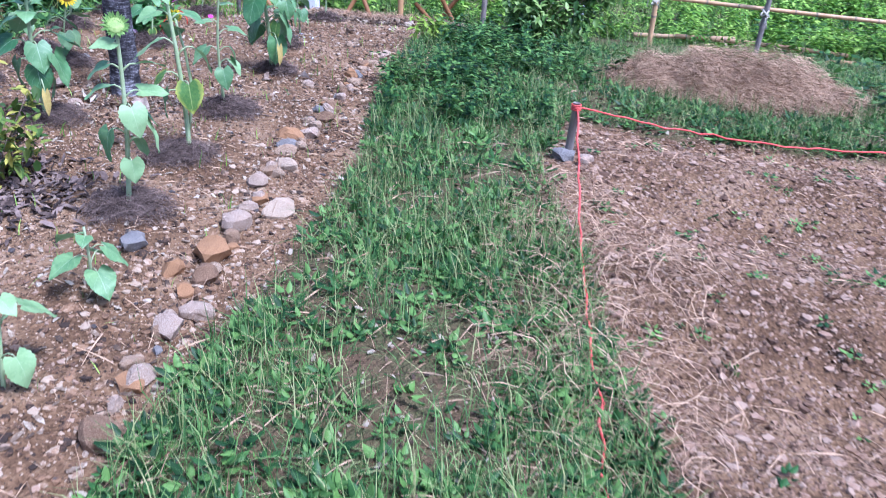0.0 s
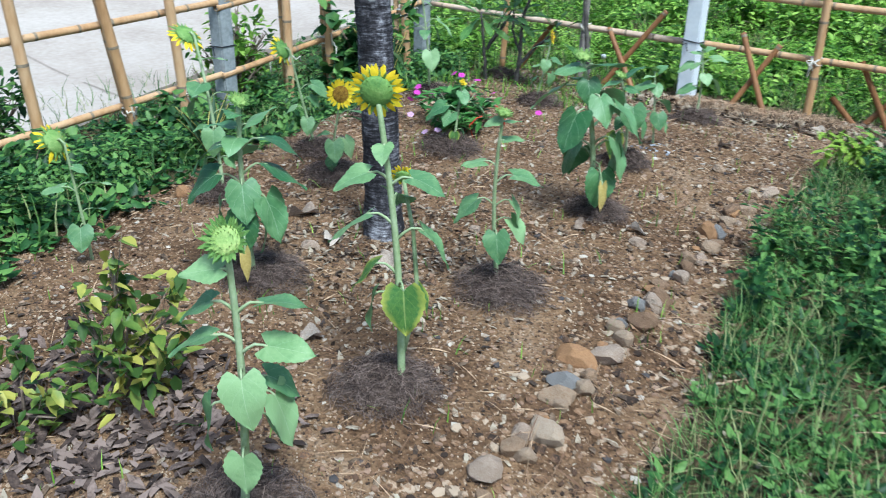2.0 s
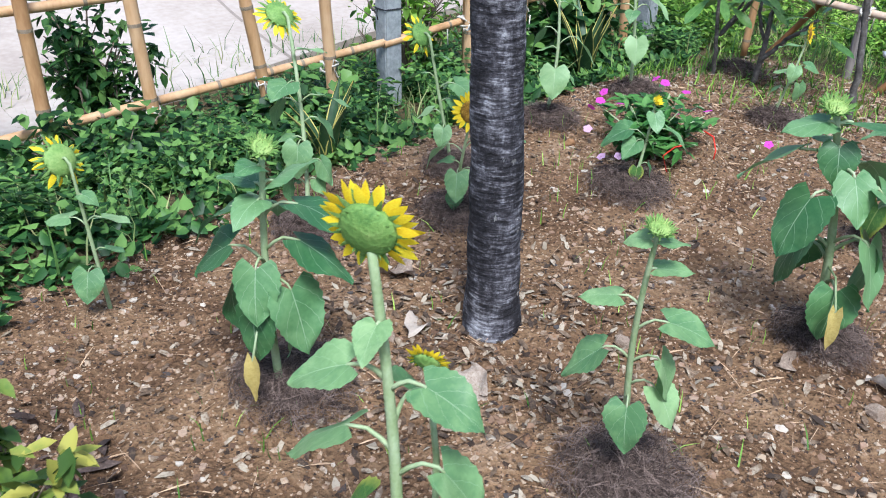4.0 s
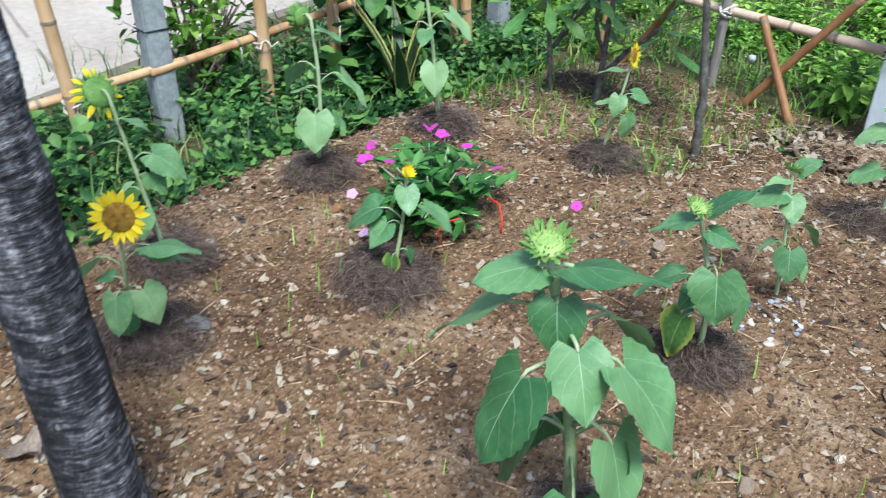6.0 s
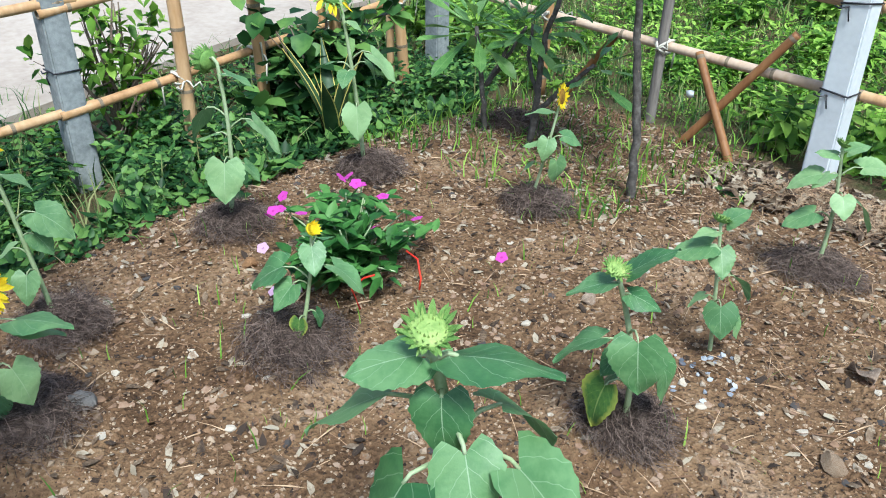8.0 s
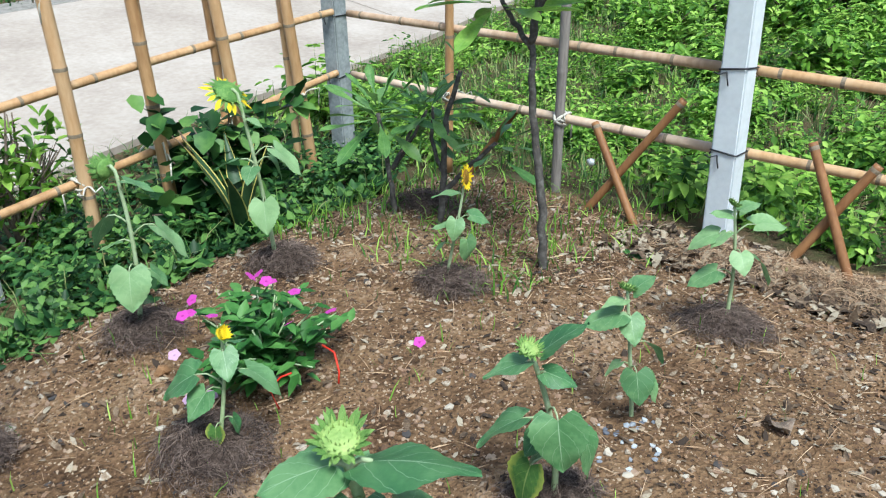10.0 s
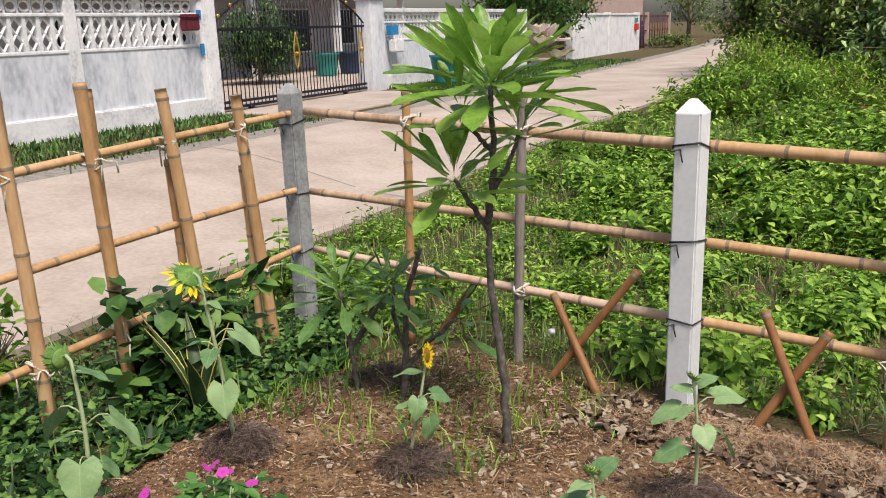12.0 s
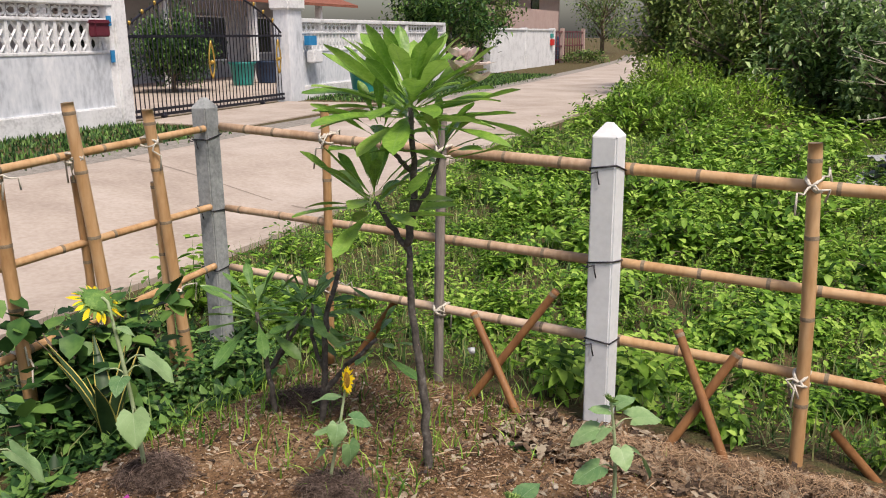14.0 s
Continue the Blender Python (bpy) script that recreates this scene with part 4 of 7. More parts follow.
def flower_head(plant, o, kind, az, el, s, rng):
    """A head whose disc faces azimuth az and elevation el."""
    d = Vector((math.cos(radians(az)) * math.cos(radians(el)), math.sin(radians(az)) * math.cos(radians(el)), math.sin(radians(el))))
    m = Matrix.Translation(o) @ d.to_track_quat("Z", "Y").to_matrix().to_4x4()
    v, f = dome(s, s * (0.25 if kind in ("bloom", "bud") else 0.5))
    yellow = kind in ("bloom", "half", "droop")
    head = link_mesh("flower_head", v, f, DISC if kind == "bloom" else {"half": PETAL, "bud": BUDBRACT}.get(kind, BRACT), plant)
    head.matrix_basis = m
    v, f = dome(s * 1.05, s * 0.45)
    v[:, 2] *= -1
    link_mesh("receptacle", v, [q[::-1] for q in f], BRACT, head)

    def ring(me, name, count, length, lift, r0, width=1.0, skip=0.0):
        for k in range(count):
            if rng.random() < skip:
                continue
            t = 2 * math.pi * (k + rng.uniform(-0.25, 0.25)) / count
            e = lift + rng.uniform(-0.18, 0.18)
            rad = Vector((math.cos(t), math.sin(t), 0))
            place(head, me, name, rad * r0, rad * math.cos(e) + Vector((0, 0, math.sin(e))), length * rng.uniform(0.82, 1.12), rng.uniform(-0.3, 0.3), width=width)
    if kind == "bloom":
        ring(PETALME, "petal", 20, s * 1.0, 0.15, s * 0.85, 1.2)
        ring(PETALME, "petal", 14, s * 0.9, -0.05, s * 0.85, 1.2)
        ring(BRACTME, "bract", 18, s * 0.75, -0.3, s * 0.75)
        ring(BRACTME, "bract", 12, s * 0.6, -0.8, s * 0.5)
    elif kind == "droop":
        ring(PETALME, "petal", 16, s * 1.05, 0.25, s * 0.8, 1.2, 0.2)
        ring(BRACTME, "bract", 18, s * 0.8, 0.1, s * 0.85)
        ring(BRACTME, "bract", 14, s * 0.8, -0.5, s * 0.6)
    elif kind == "half":
        ring(PETALME, "petal", 14, s * 1.3, 1.15, s * 0.7, 1.2)
        ring(BRACTME, "bract", 14, s * 1.2, 0.6, s * 0.85)
    elif kind == "closed":
        ring(BRACTME, "bract", 18, s * 1.3, 0.9, s * 0.85, 1.6)
        ring(BRACTME, "bract", 14, s * 1.1, 0.4, s * 0.85, 1.6)
    else:
        ring(THINBRACT, "bract", 10, s * 0.36, 1.25, s * 0.2, 1.0)
        ring(THINBRACT, "bract", 16, s * 0.55, 1.0, s * 0.45, 0.9)
        ring(THINBRACT, "bract", 20, s * 0.7, 0.8, s * 0.68, 0.8)
        ring(BRACTME, "bract", 18, s * 0.85, 0.5, s * 0.82, 1.2)
        ring(BRACTME, "bract", 14, s * 0.85, 0.12, s * 0.82, 1.6)
        ring(BRACTME, "bract", 10, s * 0.8, -0.35, s * 0.7, 1.6)
    return head


def sunflower(b, t, head, az, el, hs, n, ll, seed, r, label, second=None, pale=False, yel=0, dead=False, low=False, bright=False, leaves=None):
    rng = np.random.default_rng(seed)
    z0 = float(surface(*b))
    plant = empty("sunflower", pose(b[0], b[1], z0), label, "sunflower", "sunflowers in the bed")
    tip = Vector((t[0] - b[0], t[1] - b[1], t[2] - z0))
    h = tip.z
    bow = Vector((rng.uniform(-0.02, 0.02), rng.uniform(-0.02, 0.02), 0))

    def stem(q):
        return Vector((tip.x * q ** 1.3, tip.y * q ** 1.3, tip.z * q)) + bow * math.sin(q * 3.1)
    s = Soup()
    qs = np.linspace(0, 1, 12)
    neck = [stem(q) for q in qs]
    if head in ("droop", "closed"):
        d = Vector((math.cos(radians(az)), math.sin(radians(az)), 0))
        neck += [tip + d * 0.015 + Vector((0, 0, 0.012)), tip + d * 0.035 + Vector((0, 0, 0.008))]
    pts = [(0, 0, -0.06)] + neck
    s.add(tube(pts, np.linspace(r * 1.05, r * 0.62, len(pts)), 8))
    key = "pale" if pale or bright else "dark"
    if leaves is None:
        leaves = []
        for k in range(n):
            q = (0.22 if not low else 0.3) + (0.7 * (k + 0.5) / n)
            a = k * 137.5 + rng.uniform(-25, 25) + seed * 40
            size = ll * 0.92 * (0.95 - 0.5 * abs(q - 0.45)) * rng.uniform(0.85, 1.12) * (1.0 if q < 0.8 else 0.7)
            drop = 52 - 50 * q + rng.uniform(-16, 16)
            leaves.append((q, a, size, drop))
    for k, (q, a, size, drop) in enumerate(leaves):
        a = radians(a)
        out = Vector((math.cos(a), math.sin(a), 0))
        o = stem(q)
        pl = size * (0.58 if q < 0.8 else 0.22)
        p1 = o + out * pl * 0.55 + Vector((0, 0, pl * 0.45))
        p2 = o + out * pl + Vector((0, 0, pl * 0.45))
        pm = o + out * pl * 0.28 + Vector((0, 0, pl * 0.3))
        p3 = p2 - Vector((0, 0, pl * 0.1 * (drop > 30)))
        link_mesh("petiole", *tube([o, pm, p1 + Vector((0, 0, pl * 0.03)), p2.lerp(p1, 0.3) + Vector((0, 0, pl * 0.02)), p3], [r * 0.42, r * 0.36, r * 0.3, r * 0.26, r * 0.24], 6), STEM, plant)
        p2 = p3
        e = radians(drop)
        d = out * math.cos(e) - Vector((0, 0, math.sin(e)))
        kk = "yel" if (k < yel or (low and k < 3)) else key
        place(plant, SL[kk][int(rng.integers(0, 4))], "leaf", p2, d, size * 0.98, rng.uniform(-0.35, 0.35), width=rng.uniform(1.0, 1.2), label="yellow-edged leaf" if kk == "yel" else "")
    if dead:
        place(plant, DEADLEAF, "leaf", stem(0.3) + Vector((0.09, -0.09, -0.02)), (0.1, -0.1, -1), 0.11, label="withered yellow leaf")
        s.add(tube([stem(0.36), stem(0.34) + Vector((0.05, -0.05, 0.02)), stem(0.3) + Vector((0.09, -0.09, -0.02))], 0.003, 5))
    if second:
        p = Vector((second[0] - b[0], second[1] - b[1], second[2] - z0))
        st = stem(0.1)
        s.add(tube([st, st.lerp(p, 0.35) + Vector((0.03, 0.03, 0)), st.lerp(p, 0.7) + Vector((0.02, 0.02, 0)), p], [r * 0.7, r * 0.6, r * 0.5, r * 0.45], 6))
        flower_head(plant, p, "bloom", az, el + 15, hs * 0.5, rng)
    s.link("stem", STEM, plant)
    if head != "none":
        o = tip + (Vector((math.cos(radians(az)), math.sin(radians(az)), 0)) * 0.04 if head in ("droop", "closed") else Vector((0, 0, 0)))
        flower_head(plant, o, head, az, el, hs, rng)
    return plant


for spec in SUNFLOWERS:
    sunflower(**spec)

# ---- dark ringed trunk ----
trunk_thing = empty("tree", pose(0.03, -3.13, float(gz(0.03, -3.13))), "tall straight tree trunk with dark ringed bark and pale patches", "tree")
zz = np.linspace(-0.1, 3.6, 620)
rng = np.random.default_rng(5)
rad = 0.066 + 0.014 * np.exp(-zz * 6) + 0.0006 * np.sign(np.sin(zz * 2 * np.pi / 0.0185)) * (0.3 + rng.random(len(zz)) * 0.7) - 0.002 * zz
v, f = tube(np.stack([-0.045 * zz + 0.012 * np.sin(zz * 2.2), -0.01 * zz, zz], 1), rad, 26)
for i in range(len(v)):
    q = Vector(v[i])
    v[i] += (np.array([q.x, q.y, 0]) + np.array([0.045 * q.z, 0.01 * q.z, 0])) * 0.10 * noise.noise(Vector((q.x * 14, q.y * 14, q.z * 9)))
link_mesh("trunk", v, f, TRUNKBARK, trunk_thing)
FLAKE = material("pale_bark_flake", [(0.22, 0.215, 0.21), (0.42, 0.41, 0.40)], 60, 0.9, 0.5)
for k in range(26):
    z, a0, w, hh = rng.uniform(0.05, 2.2), rng.uniform(0, 6.28), rng.uniform(0.1, 0.3), rng.uniform(0.004, 0.011)
    fv = []
    for j in range(6):
        t = a0 + w * (j / 5 - 0.5)
        for q in (-1, 1):
            rr = 0.068 + 0.014 * math.exp(-z * 6) - 0.002 * z + 0.004 * (1 + q) * (j % 2 + 0.5) * 0.5
            zc = z + q * hh * math.sin(math.pi * (j + 0.5) / 6) + 0.004 * math.sin(j * 2.0 + k)
            fv.append((-0.045 * z + 0.012 * math.sin(z * 2.2) + rr * math.cos(t), -0.01 * z + rr * math.sin(t), zc))
    link_mesh("bark_flake", fv, [(2 * j, 2 * j + 2, 2 * j + 3, 2 * j + 1) for j in range(5)], FLAKE, trunk_thing, "pale peeling bark flake")

# ---- frangipani ----
PL = [leaf_mesh("leaf", 10, 4, 0.105, 0, d, fo, PLUMLEAF, tip=2.3, wave=0.012, seed=i) for i, (d, fo) in enumerate([(0.10, 0.28), (0.22, 0.2), (-0.05, 0.35)])]


# Low crowns: copies of PL with their shade put into a darker green.
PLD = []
SHADEDPLUM = veined(material("shaded_frangipani_leaf", [(0.055, 0.15, 0.035), (0.11, 0.24, 0.055), (0.19, 0.34, 0.09)], 7, 0.34, 0.25, 5, objvar=0.5, translucent=0.25, spec=0.55), (0.22, 0.36, 0.13), 0.03, 18.0, amount=0.5)
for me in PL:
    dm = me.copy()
    dm.materials[0] = SHADEDPLUM
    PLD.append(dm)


def rosette(plant, o, count, length, rng, low=-10, high=62, leaves=PL):
    for k in range(count):
        q = k / max(1, count - 1)
        a = k * 2.39996 + rng.uniform(-0.15, 0.15)
        e = radians(low + (high - low) * q + rng.uniform(-8, 8))
        out = Vector((math.cos(a), math.sin(a), 0))
        d = out * math.cos(e) + Vector((0, 0, math.sin(e)))
        st = Vector(o) + Vector((0, 0, 0.07 * q - 0.04)) + d * 0.03
        place(plant, leaves[int(rng.integers(0, 3))], "leaf", st, d, length * rng.uniform(0.8, 1.1) * (1 - 0.42 * q * q), rng.uniform(-0.3, 0.3))


def frangipani(base, branches, label, seed, r):
    """branches: list of (points from the base, crown leaf count, leaf length)."""
    rng = np.random.default_rng(seed)
    plant = empty("frangipani", pose(base[0], base[1], float(ground_z(*base))), label, "frangipani", "frangipani saplings")
    s = Soup()
    for pts, count, length, rr in branches:
        p = [np.array(q, float) for q in pts]
        fine = []
        for a, b in zip(p[:-1], p[1:]):
            fine += [a + (b - a) * q + rng.normal(0, 0.0025, 3) for q in np.linspace(0, 1, 7)[:-1]]
        fine.append(p[-1])
        radii = np.linspace(rr, rr * 0.62, len(fine)) * (1 + 0.10 * rng.random(len(fine)))
        s.add(tube(fine, radii, 9))
        for q in fine[2:]:
            if rng.random() < 0.8:
                t = rng.uniform(0, 6.28)
                c, k = dome(0.0045, 0.003, 6, 2)
                s.add((c @ np.array([[0, 0, 1], [1, 0, 0], [0, 1, 0]]) * 1.0 + q + np.array([math.cos(t), math.sin(t), 0]) * rr * 0.75, k), 1)
        if count:
            # Crowns below 0.7 m take the leaves with shade in their colour.
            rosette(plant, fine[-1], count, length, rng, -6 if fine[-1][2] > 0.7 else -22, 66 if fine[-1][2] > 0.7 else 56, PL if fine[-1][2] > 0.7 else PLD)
    s.link("trunk", [PLUMBARK, PALEROCK], plant)
    return plant


tall = frangipani((-0.316, -0.79), [
    ([(0, 0, -0.06), (-0.03, 0.02, 0.25), (-0.09, 0.04, 0.55), (-0.10, 0.04, 0.80)], 0, 0, 0.017),
    ([(-0.10, 0.04, 0.80), (-0.075, 0.05, 1.0), (-0.085, 0.05, 1.27)], 64, 0.37, 0.014),
    ([(-0.10, 0.04, 0.78), (-0.17, 0.02, 0.88), (-0.21, 0.0, 0.95)], 26, 0.29, 0.011),
    ([(-0.09, 0.04, 0.90), (-0.03, 0.07, 1.0), (0.0, 0.10, 1.12)], 16, 0.26, 0.010),
    ([(-0.085, 0.05, 1.05), (-0.12, 0.0, 1.12), (-0.15, -0.03, 1.18)], 12, 0.26, 0.009)], "tall frangipani sapling with dark slender stem and glossy leaf crown", 21, 0.017)
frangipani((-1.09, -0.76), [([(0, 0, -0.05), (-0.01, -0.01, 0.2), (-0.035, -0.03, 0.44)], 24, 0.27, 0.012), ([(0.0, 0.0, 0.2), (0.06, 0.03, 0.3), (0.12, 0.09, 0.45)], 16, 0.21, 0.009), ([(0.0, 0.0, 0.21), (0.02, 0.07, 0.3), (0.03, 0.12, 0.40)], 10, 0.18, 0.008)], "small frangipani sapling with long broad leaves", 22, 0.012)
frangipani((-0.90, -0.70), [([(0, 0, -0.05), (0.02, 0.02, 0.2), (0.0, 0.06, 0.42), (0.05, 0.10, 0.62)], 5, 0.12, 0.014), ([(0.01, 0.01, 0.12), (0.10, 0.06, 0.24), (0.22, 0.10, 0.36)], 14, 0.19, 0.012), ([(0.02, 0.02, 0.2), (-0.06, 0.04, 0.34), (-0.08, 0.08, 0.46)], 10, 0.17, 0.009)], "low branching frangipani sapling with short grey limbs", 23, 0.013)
# pale blossom behind the crown
blossom = empty("frangipani_blossom", pose(-0.22, -0.67, 1.475), "cluster of blush-white frangipani flowers", "flower")
BLME = leaf_mesh("petal", 8, 6, 0.36, 0, -0.25, 0.12, BLUSH, tip=1.1, wave=0.03)
for k in range(7):
    c = Vector((0.036 * math.cos(k * 1.7), 0.036 * math.sin(k * 1.7), 0.013 * k - 0.04))
    for j in range(5):
        t = j * 1.2566 + k
        place(blossom, BLME, "petal", c, (math.cos(t), math.sin(t), 0.35 - 0.5 * math.sin(k * 2.1)), 0.055)
link_mesh("stalk", *tube([(0, 0, 0), (-0.06, -0.04, -0.04), (-0.13, -0.10, -0.1)], 0.006, 6), STEM, blossom)

# ---- snake plants ----
for k, (x, y, label, hh) in enumerate([(-1.2, -2.95, "snake plant with yellow-edged upright leaves in weeds", 0.34), (-1.62, -1.15, "snake plant with dark yellow-margined leaves by the fence", 0.5)]):
    rng = np.random.default_rng(300 + k)
    sp = empty("snake_plant", pose(*gp(x, y)), label, "snake plant")
    for j in range(9):
        a = j * 2.4 + rng.uniform(-0.3, 0.3)
        lean = rng.uniform(0.15, 0.55)
        L = hh * rng.uniform(0.75, 1.1)
        o = Vector((math.cos(a), math.sin(a), 0))
        side = Vector((-math.sin(a), math.cos(a), 0))
        v, f, m = [], [], []
        for i in range(9):
            u = i / 8
            c = o * (0.02 + lean * L * u ** 1.6) + Vector((0, 0, L * u * (1 - 0.18 * lean * u) - 0.02))
            w = (0.026 if k == 0 else 0.034) * (math.sin(math.pi * min(1, u * 0.8 + 0.2)) ** 0.7) * (1 - u ** 6) + 0.001
            for q, dz in ((-1, 0.008), (-0.86, 0.005), (0, 0), (0.86, 0.005), (1, 0.008)):
                v.append(c + side * w * q + o * (-dz))
        for i in range(8):
            for q in range(4):
                f.append((i * 5 + q, i * 5 + q + 1, i * 5 + q + 6, i * 5 + q + 5))
                m.append(1 if q in (0, 3) else 0)
        link_mesh("leaf", v, f, [SNAKE, SNAKEEDGE], sp, "", m)

# ---- joined foliage ----


def sprig(n, spread, height, leaf, seed, width=0.34, stem=False):
    """Template: n folded leaves round a short stem."""
    rng = np.random.default_rng(seed)
    v, f = [], []
    for k in range(n):
        a = k * 2.4 + rng.uniform(-0.4, 0.4)
        z = height * (0.15 + 0.85 * (k + rng.uniform(0, 1)) / n)
        e = rng.uniform(-0.5, 0.55)
        o = np.array([math.cos(a), math.sin(a), 0.0])
        side = np.array([-math.sin(a), math.cos(a), 0.0])
        L = leaf * rng.uniform(0.7, 1.2)
        st = o * spread * rng.uniform(0.1, 1.0) + np.array([0, 0, z])
        d = o * math.cos(e) + np.array([0, 0, math.sin(e)])
        up = np.cross(d, side) * -1
        i = len(v)
        w = L * width
        v += [st, st + d * L * 0.28 + side * w + up * w * 0.3, st + d * L * 0.66 + side * w * 0.78 + up * w * 0.1, st + d * L - up * L * 0.15, st + d * L * 0.66 - side * w * 0.78 + up * w * 0.1, st + d * L * 0.28 - side * w + up * w * 0.3]
        f += [(i, i + 3, i + 2, i + 1), (i, i + 5, i + 4, i + 3)]
    return np.array(v), f


def leafy_plant(stems, pairs, leaf, seed, lean=0.35, width=0.3):
    """Template: several leaning stems, each with opposite pairs of folded leaves that shrink towards the tip."""
    rng = np.random.default_rng(seed)
    v, f = [], []
    for k in range(stems):
        a = k * 2.4 + rng.uniform(-0.4, 0.4)
        o = np.array([math.cos(a), math.sin(a), 0.0])
        top = rng.uniform(0.65, 1.0)
        reach = lean * rng.uniform(0.3, 1.0)
        for j in range(pairs):
            u = (j + 0.9) / pairs
            st = o * reach * u ** 1.4 + np.array([0, 0, top * u])
            for sg in (0, math.pi):
                b = a + sg + (math.pi / 2 if j % 2 else 0.3) + rng.uniform(-0.35, 0.35)
                d0 = np.array([math.cos(b), math.sin(b), 0.0])
                side = np.array([-math.sin(b), math.cos(b), 0.0])
                e = rng.uniform(-0.35, 0.35) + 0.5 * (u - 0.5)
                d = d0 * math.cos(e) + np.array([0, 0, math.sin(e)])
                up = np.cross(side, d) * -1
                L = leaf * (1.15 - 0.6 * u) * rng.uniform(0.8, 1.2)
                w = L * width
                i = len(v)
                v += [st, st + d * L * 0.3 + side * w + up * w * 0.25, st + d * L * 0.68 + side * w * 0.7, st + d * L - np.array([0, 0, L * 0.2]), st + d * L * 0.68 - side * w * 0.7, st + d * L * 0.3 - side * w + up * w * 0.25]
                f += [(i, i + 3, i + 2, i + 1), (i, i + 5, i + 4, i + 3)]
        i = len(v)
        q = np.array([-math.sin(a), math.cos(a), 0.0]) * 0.012
        tip = o * reach + np.array([0, 0, top])
        v += [q, -q, tip]
        f += [(i, i + 1, i + 2)]
    return np.array(v), f


def blade(h=1.0, w=0.055, bend=0.35):
    v = [(-0, -w, 0), (0, w, 0), (bend * 0.25, w * 0.8, 0.55 * h), (bend * 0.25, -w * 0.8, 0.55 * h), (bend, 0, h)]
    return np.array(v), [(0, 1, 2, 3), (3, 2, 4)]


def points_in(n, x0, x1, y0, y1, keep, seed, lift=0.0):
    rng = np.random.default_rng(seed)
    x, y = rng.uniform(x0, x1, n), rng.uniform(y0, y1, n)
    k = keep(x, y, rng.random(n))
    x, y = x[k], y[k]
    return np.stack([x, y, surface(x, y) + lift], 1), rng


def clumpy(x, y, s, seed=0):
    return np.array([noise.noise(Vector((a * s, b * s, seed))) for a, b in zip(x, y)]) * 0.5 + 0.5


def sow(name, template, n, area, keep, size, mat, seed, label, category, tilt=0.3, lift=0.0, swell=0.0):
    pos, rng = points_in(n, *area, keep, seed, lift)
    k = len(pos)
    grow = rng.uniform(*size, k)
    if swell:
        grow = grow * (0.35 + 1.3 * clumpy(pos[:, 0], pos[:, 1], swell, 31) ** 1.5 * 1.4)
    return scatter(name, *template, pos, rng.uniform(0, 6.28, k), grow, rng.normal(0, tilt, k), None, mat, None, label, category)


road_x = lambda y: np.interp(y, [p[1] for p in NEAR_EDGE], [p[0] for p in NEAR_EDGE])
in_path = lambda x, y, q: (turf_mask(x, y) > 0.55) & (x > 0.9) & (x < 4.9) & (y < -0.2) & (y > -8.4) & (q < np.clip((clumpy(x, y, 1.7, 3) * 0.55 + clumpy(x, y, 5.5, 4) * 0.45) * 3.2 - 0.98, 0.08, 1)) & (((x - 3.3) / 0.8) ** 2 + ((y + 1.75) / 0.4) ** 2 > 1)
sow("grass", blade(1, 0.017, 0.95), 190000, (0.9, 4.9, -8.4, -0.2), in_path, (0.035, 0.13), GRASS, 1, "ragged green grass on the garden path", "grass", 0.95)
sow("creeping_weeds", sprig(9, 0.5, 0.5, 0.75, 2, 0.24), 16000, (0.9, 4.9, -8.4, -0.2), in_path, (0.025, 0.07), HEDGE, 2, "small broad-leaved weeds among the path grass", "weeds", 0.4)
tall_weeds = lambda x, y, q: (turf_mask(x, y) > 0.5) & (q < np.exp(-((x - 1.75) / 0.5) ** 2 - ((y + 1.7) / 0.75) ** 2) * 1.1)
sow("weed_clump", leafy_plant(4, 5, 0.3, 5, 0.5, 0.3), 1300, (0.8, 3.2, -3.2, -0.3), tall_weeds, (0.06, 0.24), HEDGE, 3, "knee-high green weeds beside the bed", "weeds", 0.25)
# weeds along the lane fence
in_hedge = lambda x, y, q: (x < hedge_edge(y) - 0.02) & (x > -3.2) & (q < 0.55 + 0.45 * clumpy(x, y, 2.5, 7)) & ~((x > -1.75) & (y > -0.75)) & ((x + 1.2) ** 2 + (y + 2.95) ** 2 > 0.03) & ~((x > -2.15) & (abs(y + 2.06 + 0.307 * (x + 2.17)) < 0.13))
sow("hedge_weeds", leafy_plant(4, 6, 0.27, 16, 0.5, 0.3), 1500, (-3.2, -0.6, -8.0, 0.25), lambda x, y, q: in_hedge(x, y, q) & (x < hedge_edge(y) - 0.15) & (x > -2.25 - 0.15 * q), (0.12, 0.31), HEDGE, 14, "fine-leaved green weeds along the lane fence", "weeds", 0.3)
sow("hedge_weeds", sprig(26, 0.45, 1.0, 0.19, 6, 0.34), 1500, (-3.2, -0.6, -8.0, 0.25), lambda x, y, q: in_hedge(x, y, q) & (x < hedge_edge(y) - 0.1) & (x > -2.3), (0.08, 0.24), HEDGE, 4, "dense dark green weeds along the lane fence", "weeds", 0.25)
sow("hedge_edge_weeds", sprig(10, 0.5, 0.6, 0.6, 7, 0.33), 2500, (-2.0, -0.5, -8.0, -0.2), lambda x, y, q: (abs(x - hedge_edge(y) + 0.04) < 0.13 * (0.4 + q)), (0.05, 0.11), HEDGE, 5, "low weeds creeping onto the soil", "weeds", 0.35)
sow("lane_ground_cover", sprig(10, 0.6, 0.5, 0.5, 28, 0.30), 2500, (-3.7, -2.1, -9.0, 0.2), lambda x, y, q: x > road_x(y) + 0.1, (0.04, 0.12), HEDGE, 16, "low green cover between fence and lane", "weeds", 0.4)
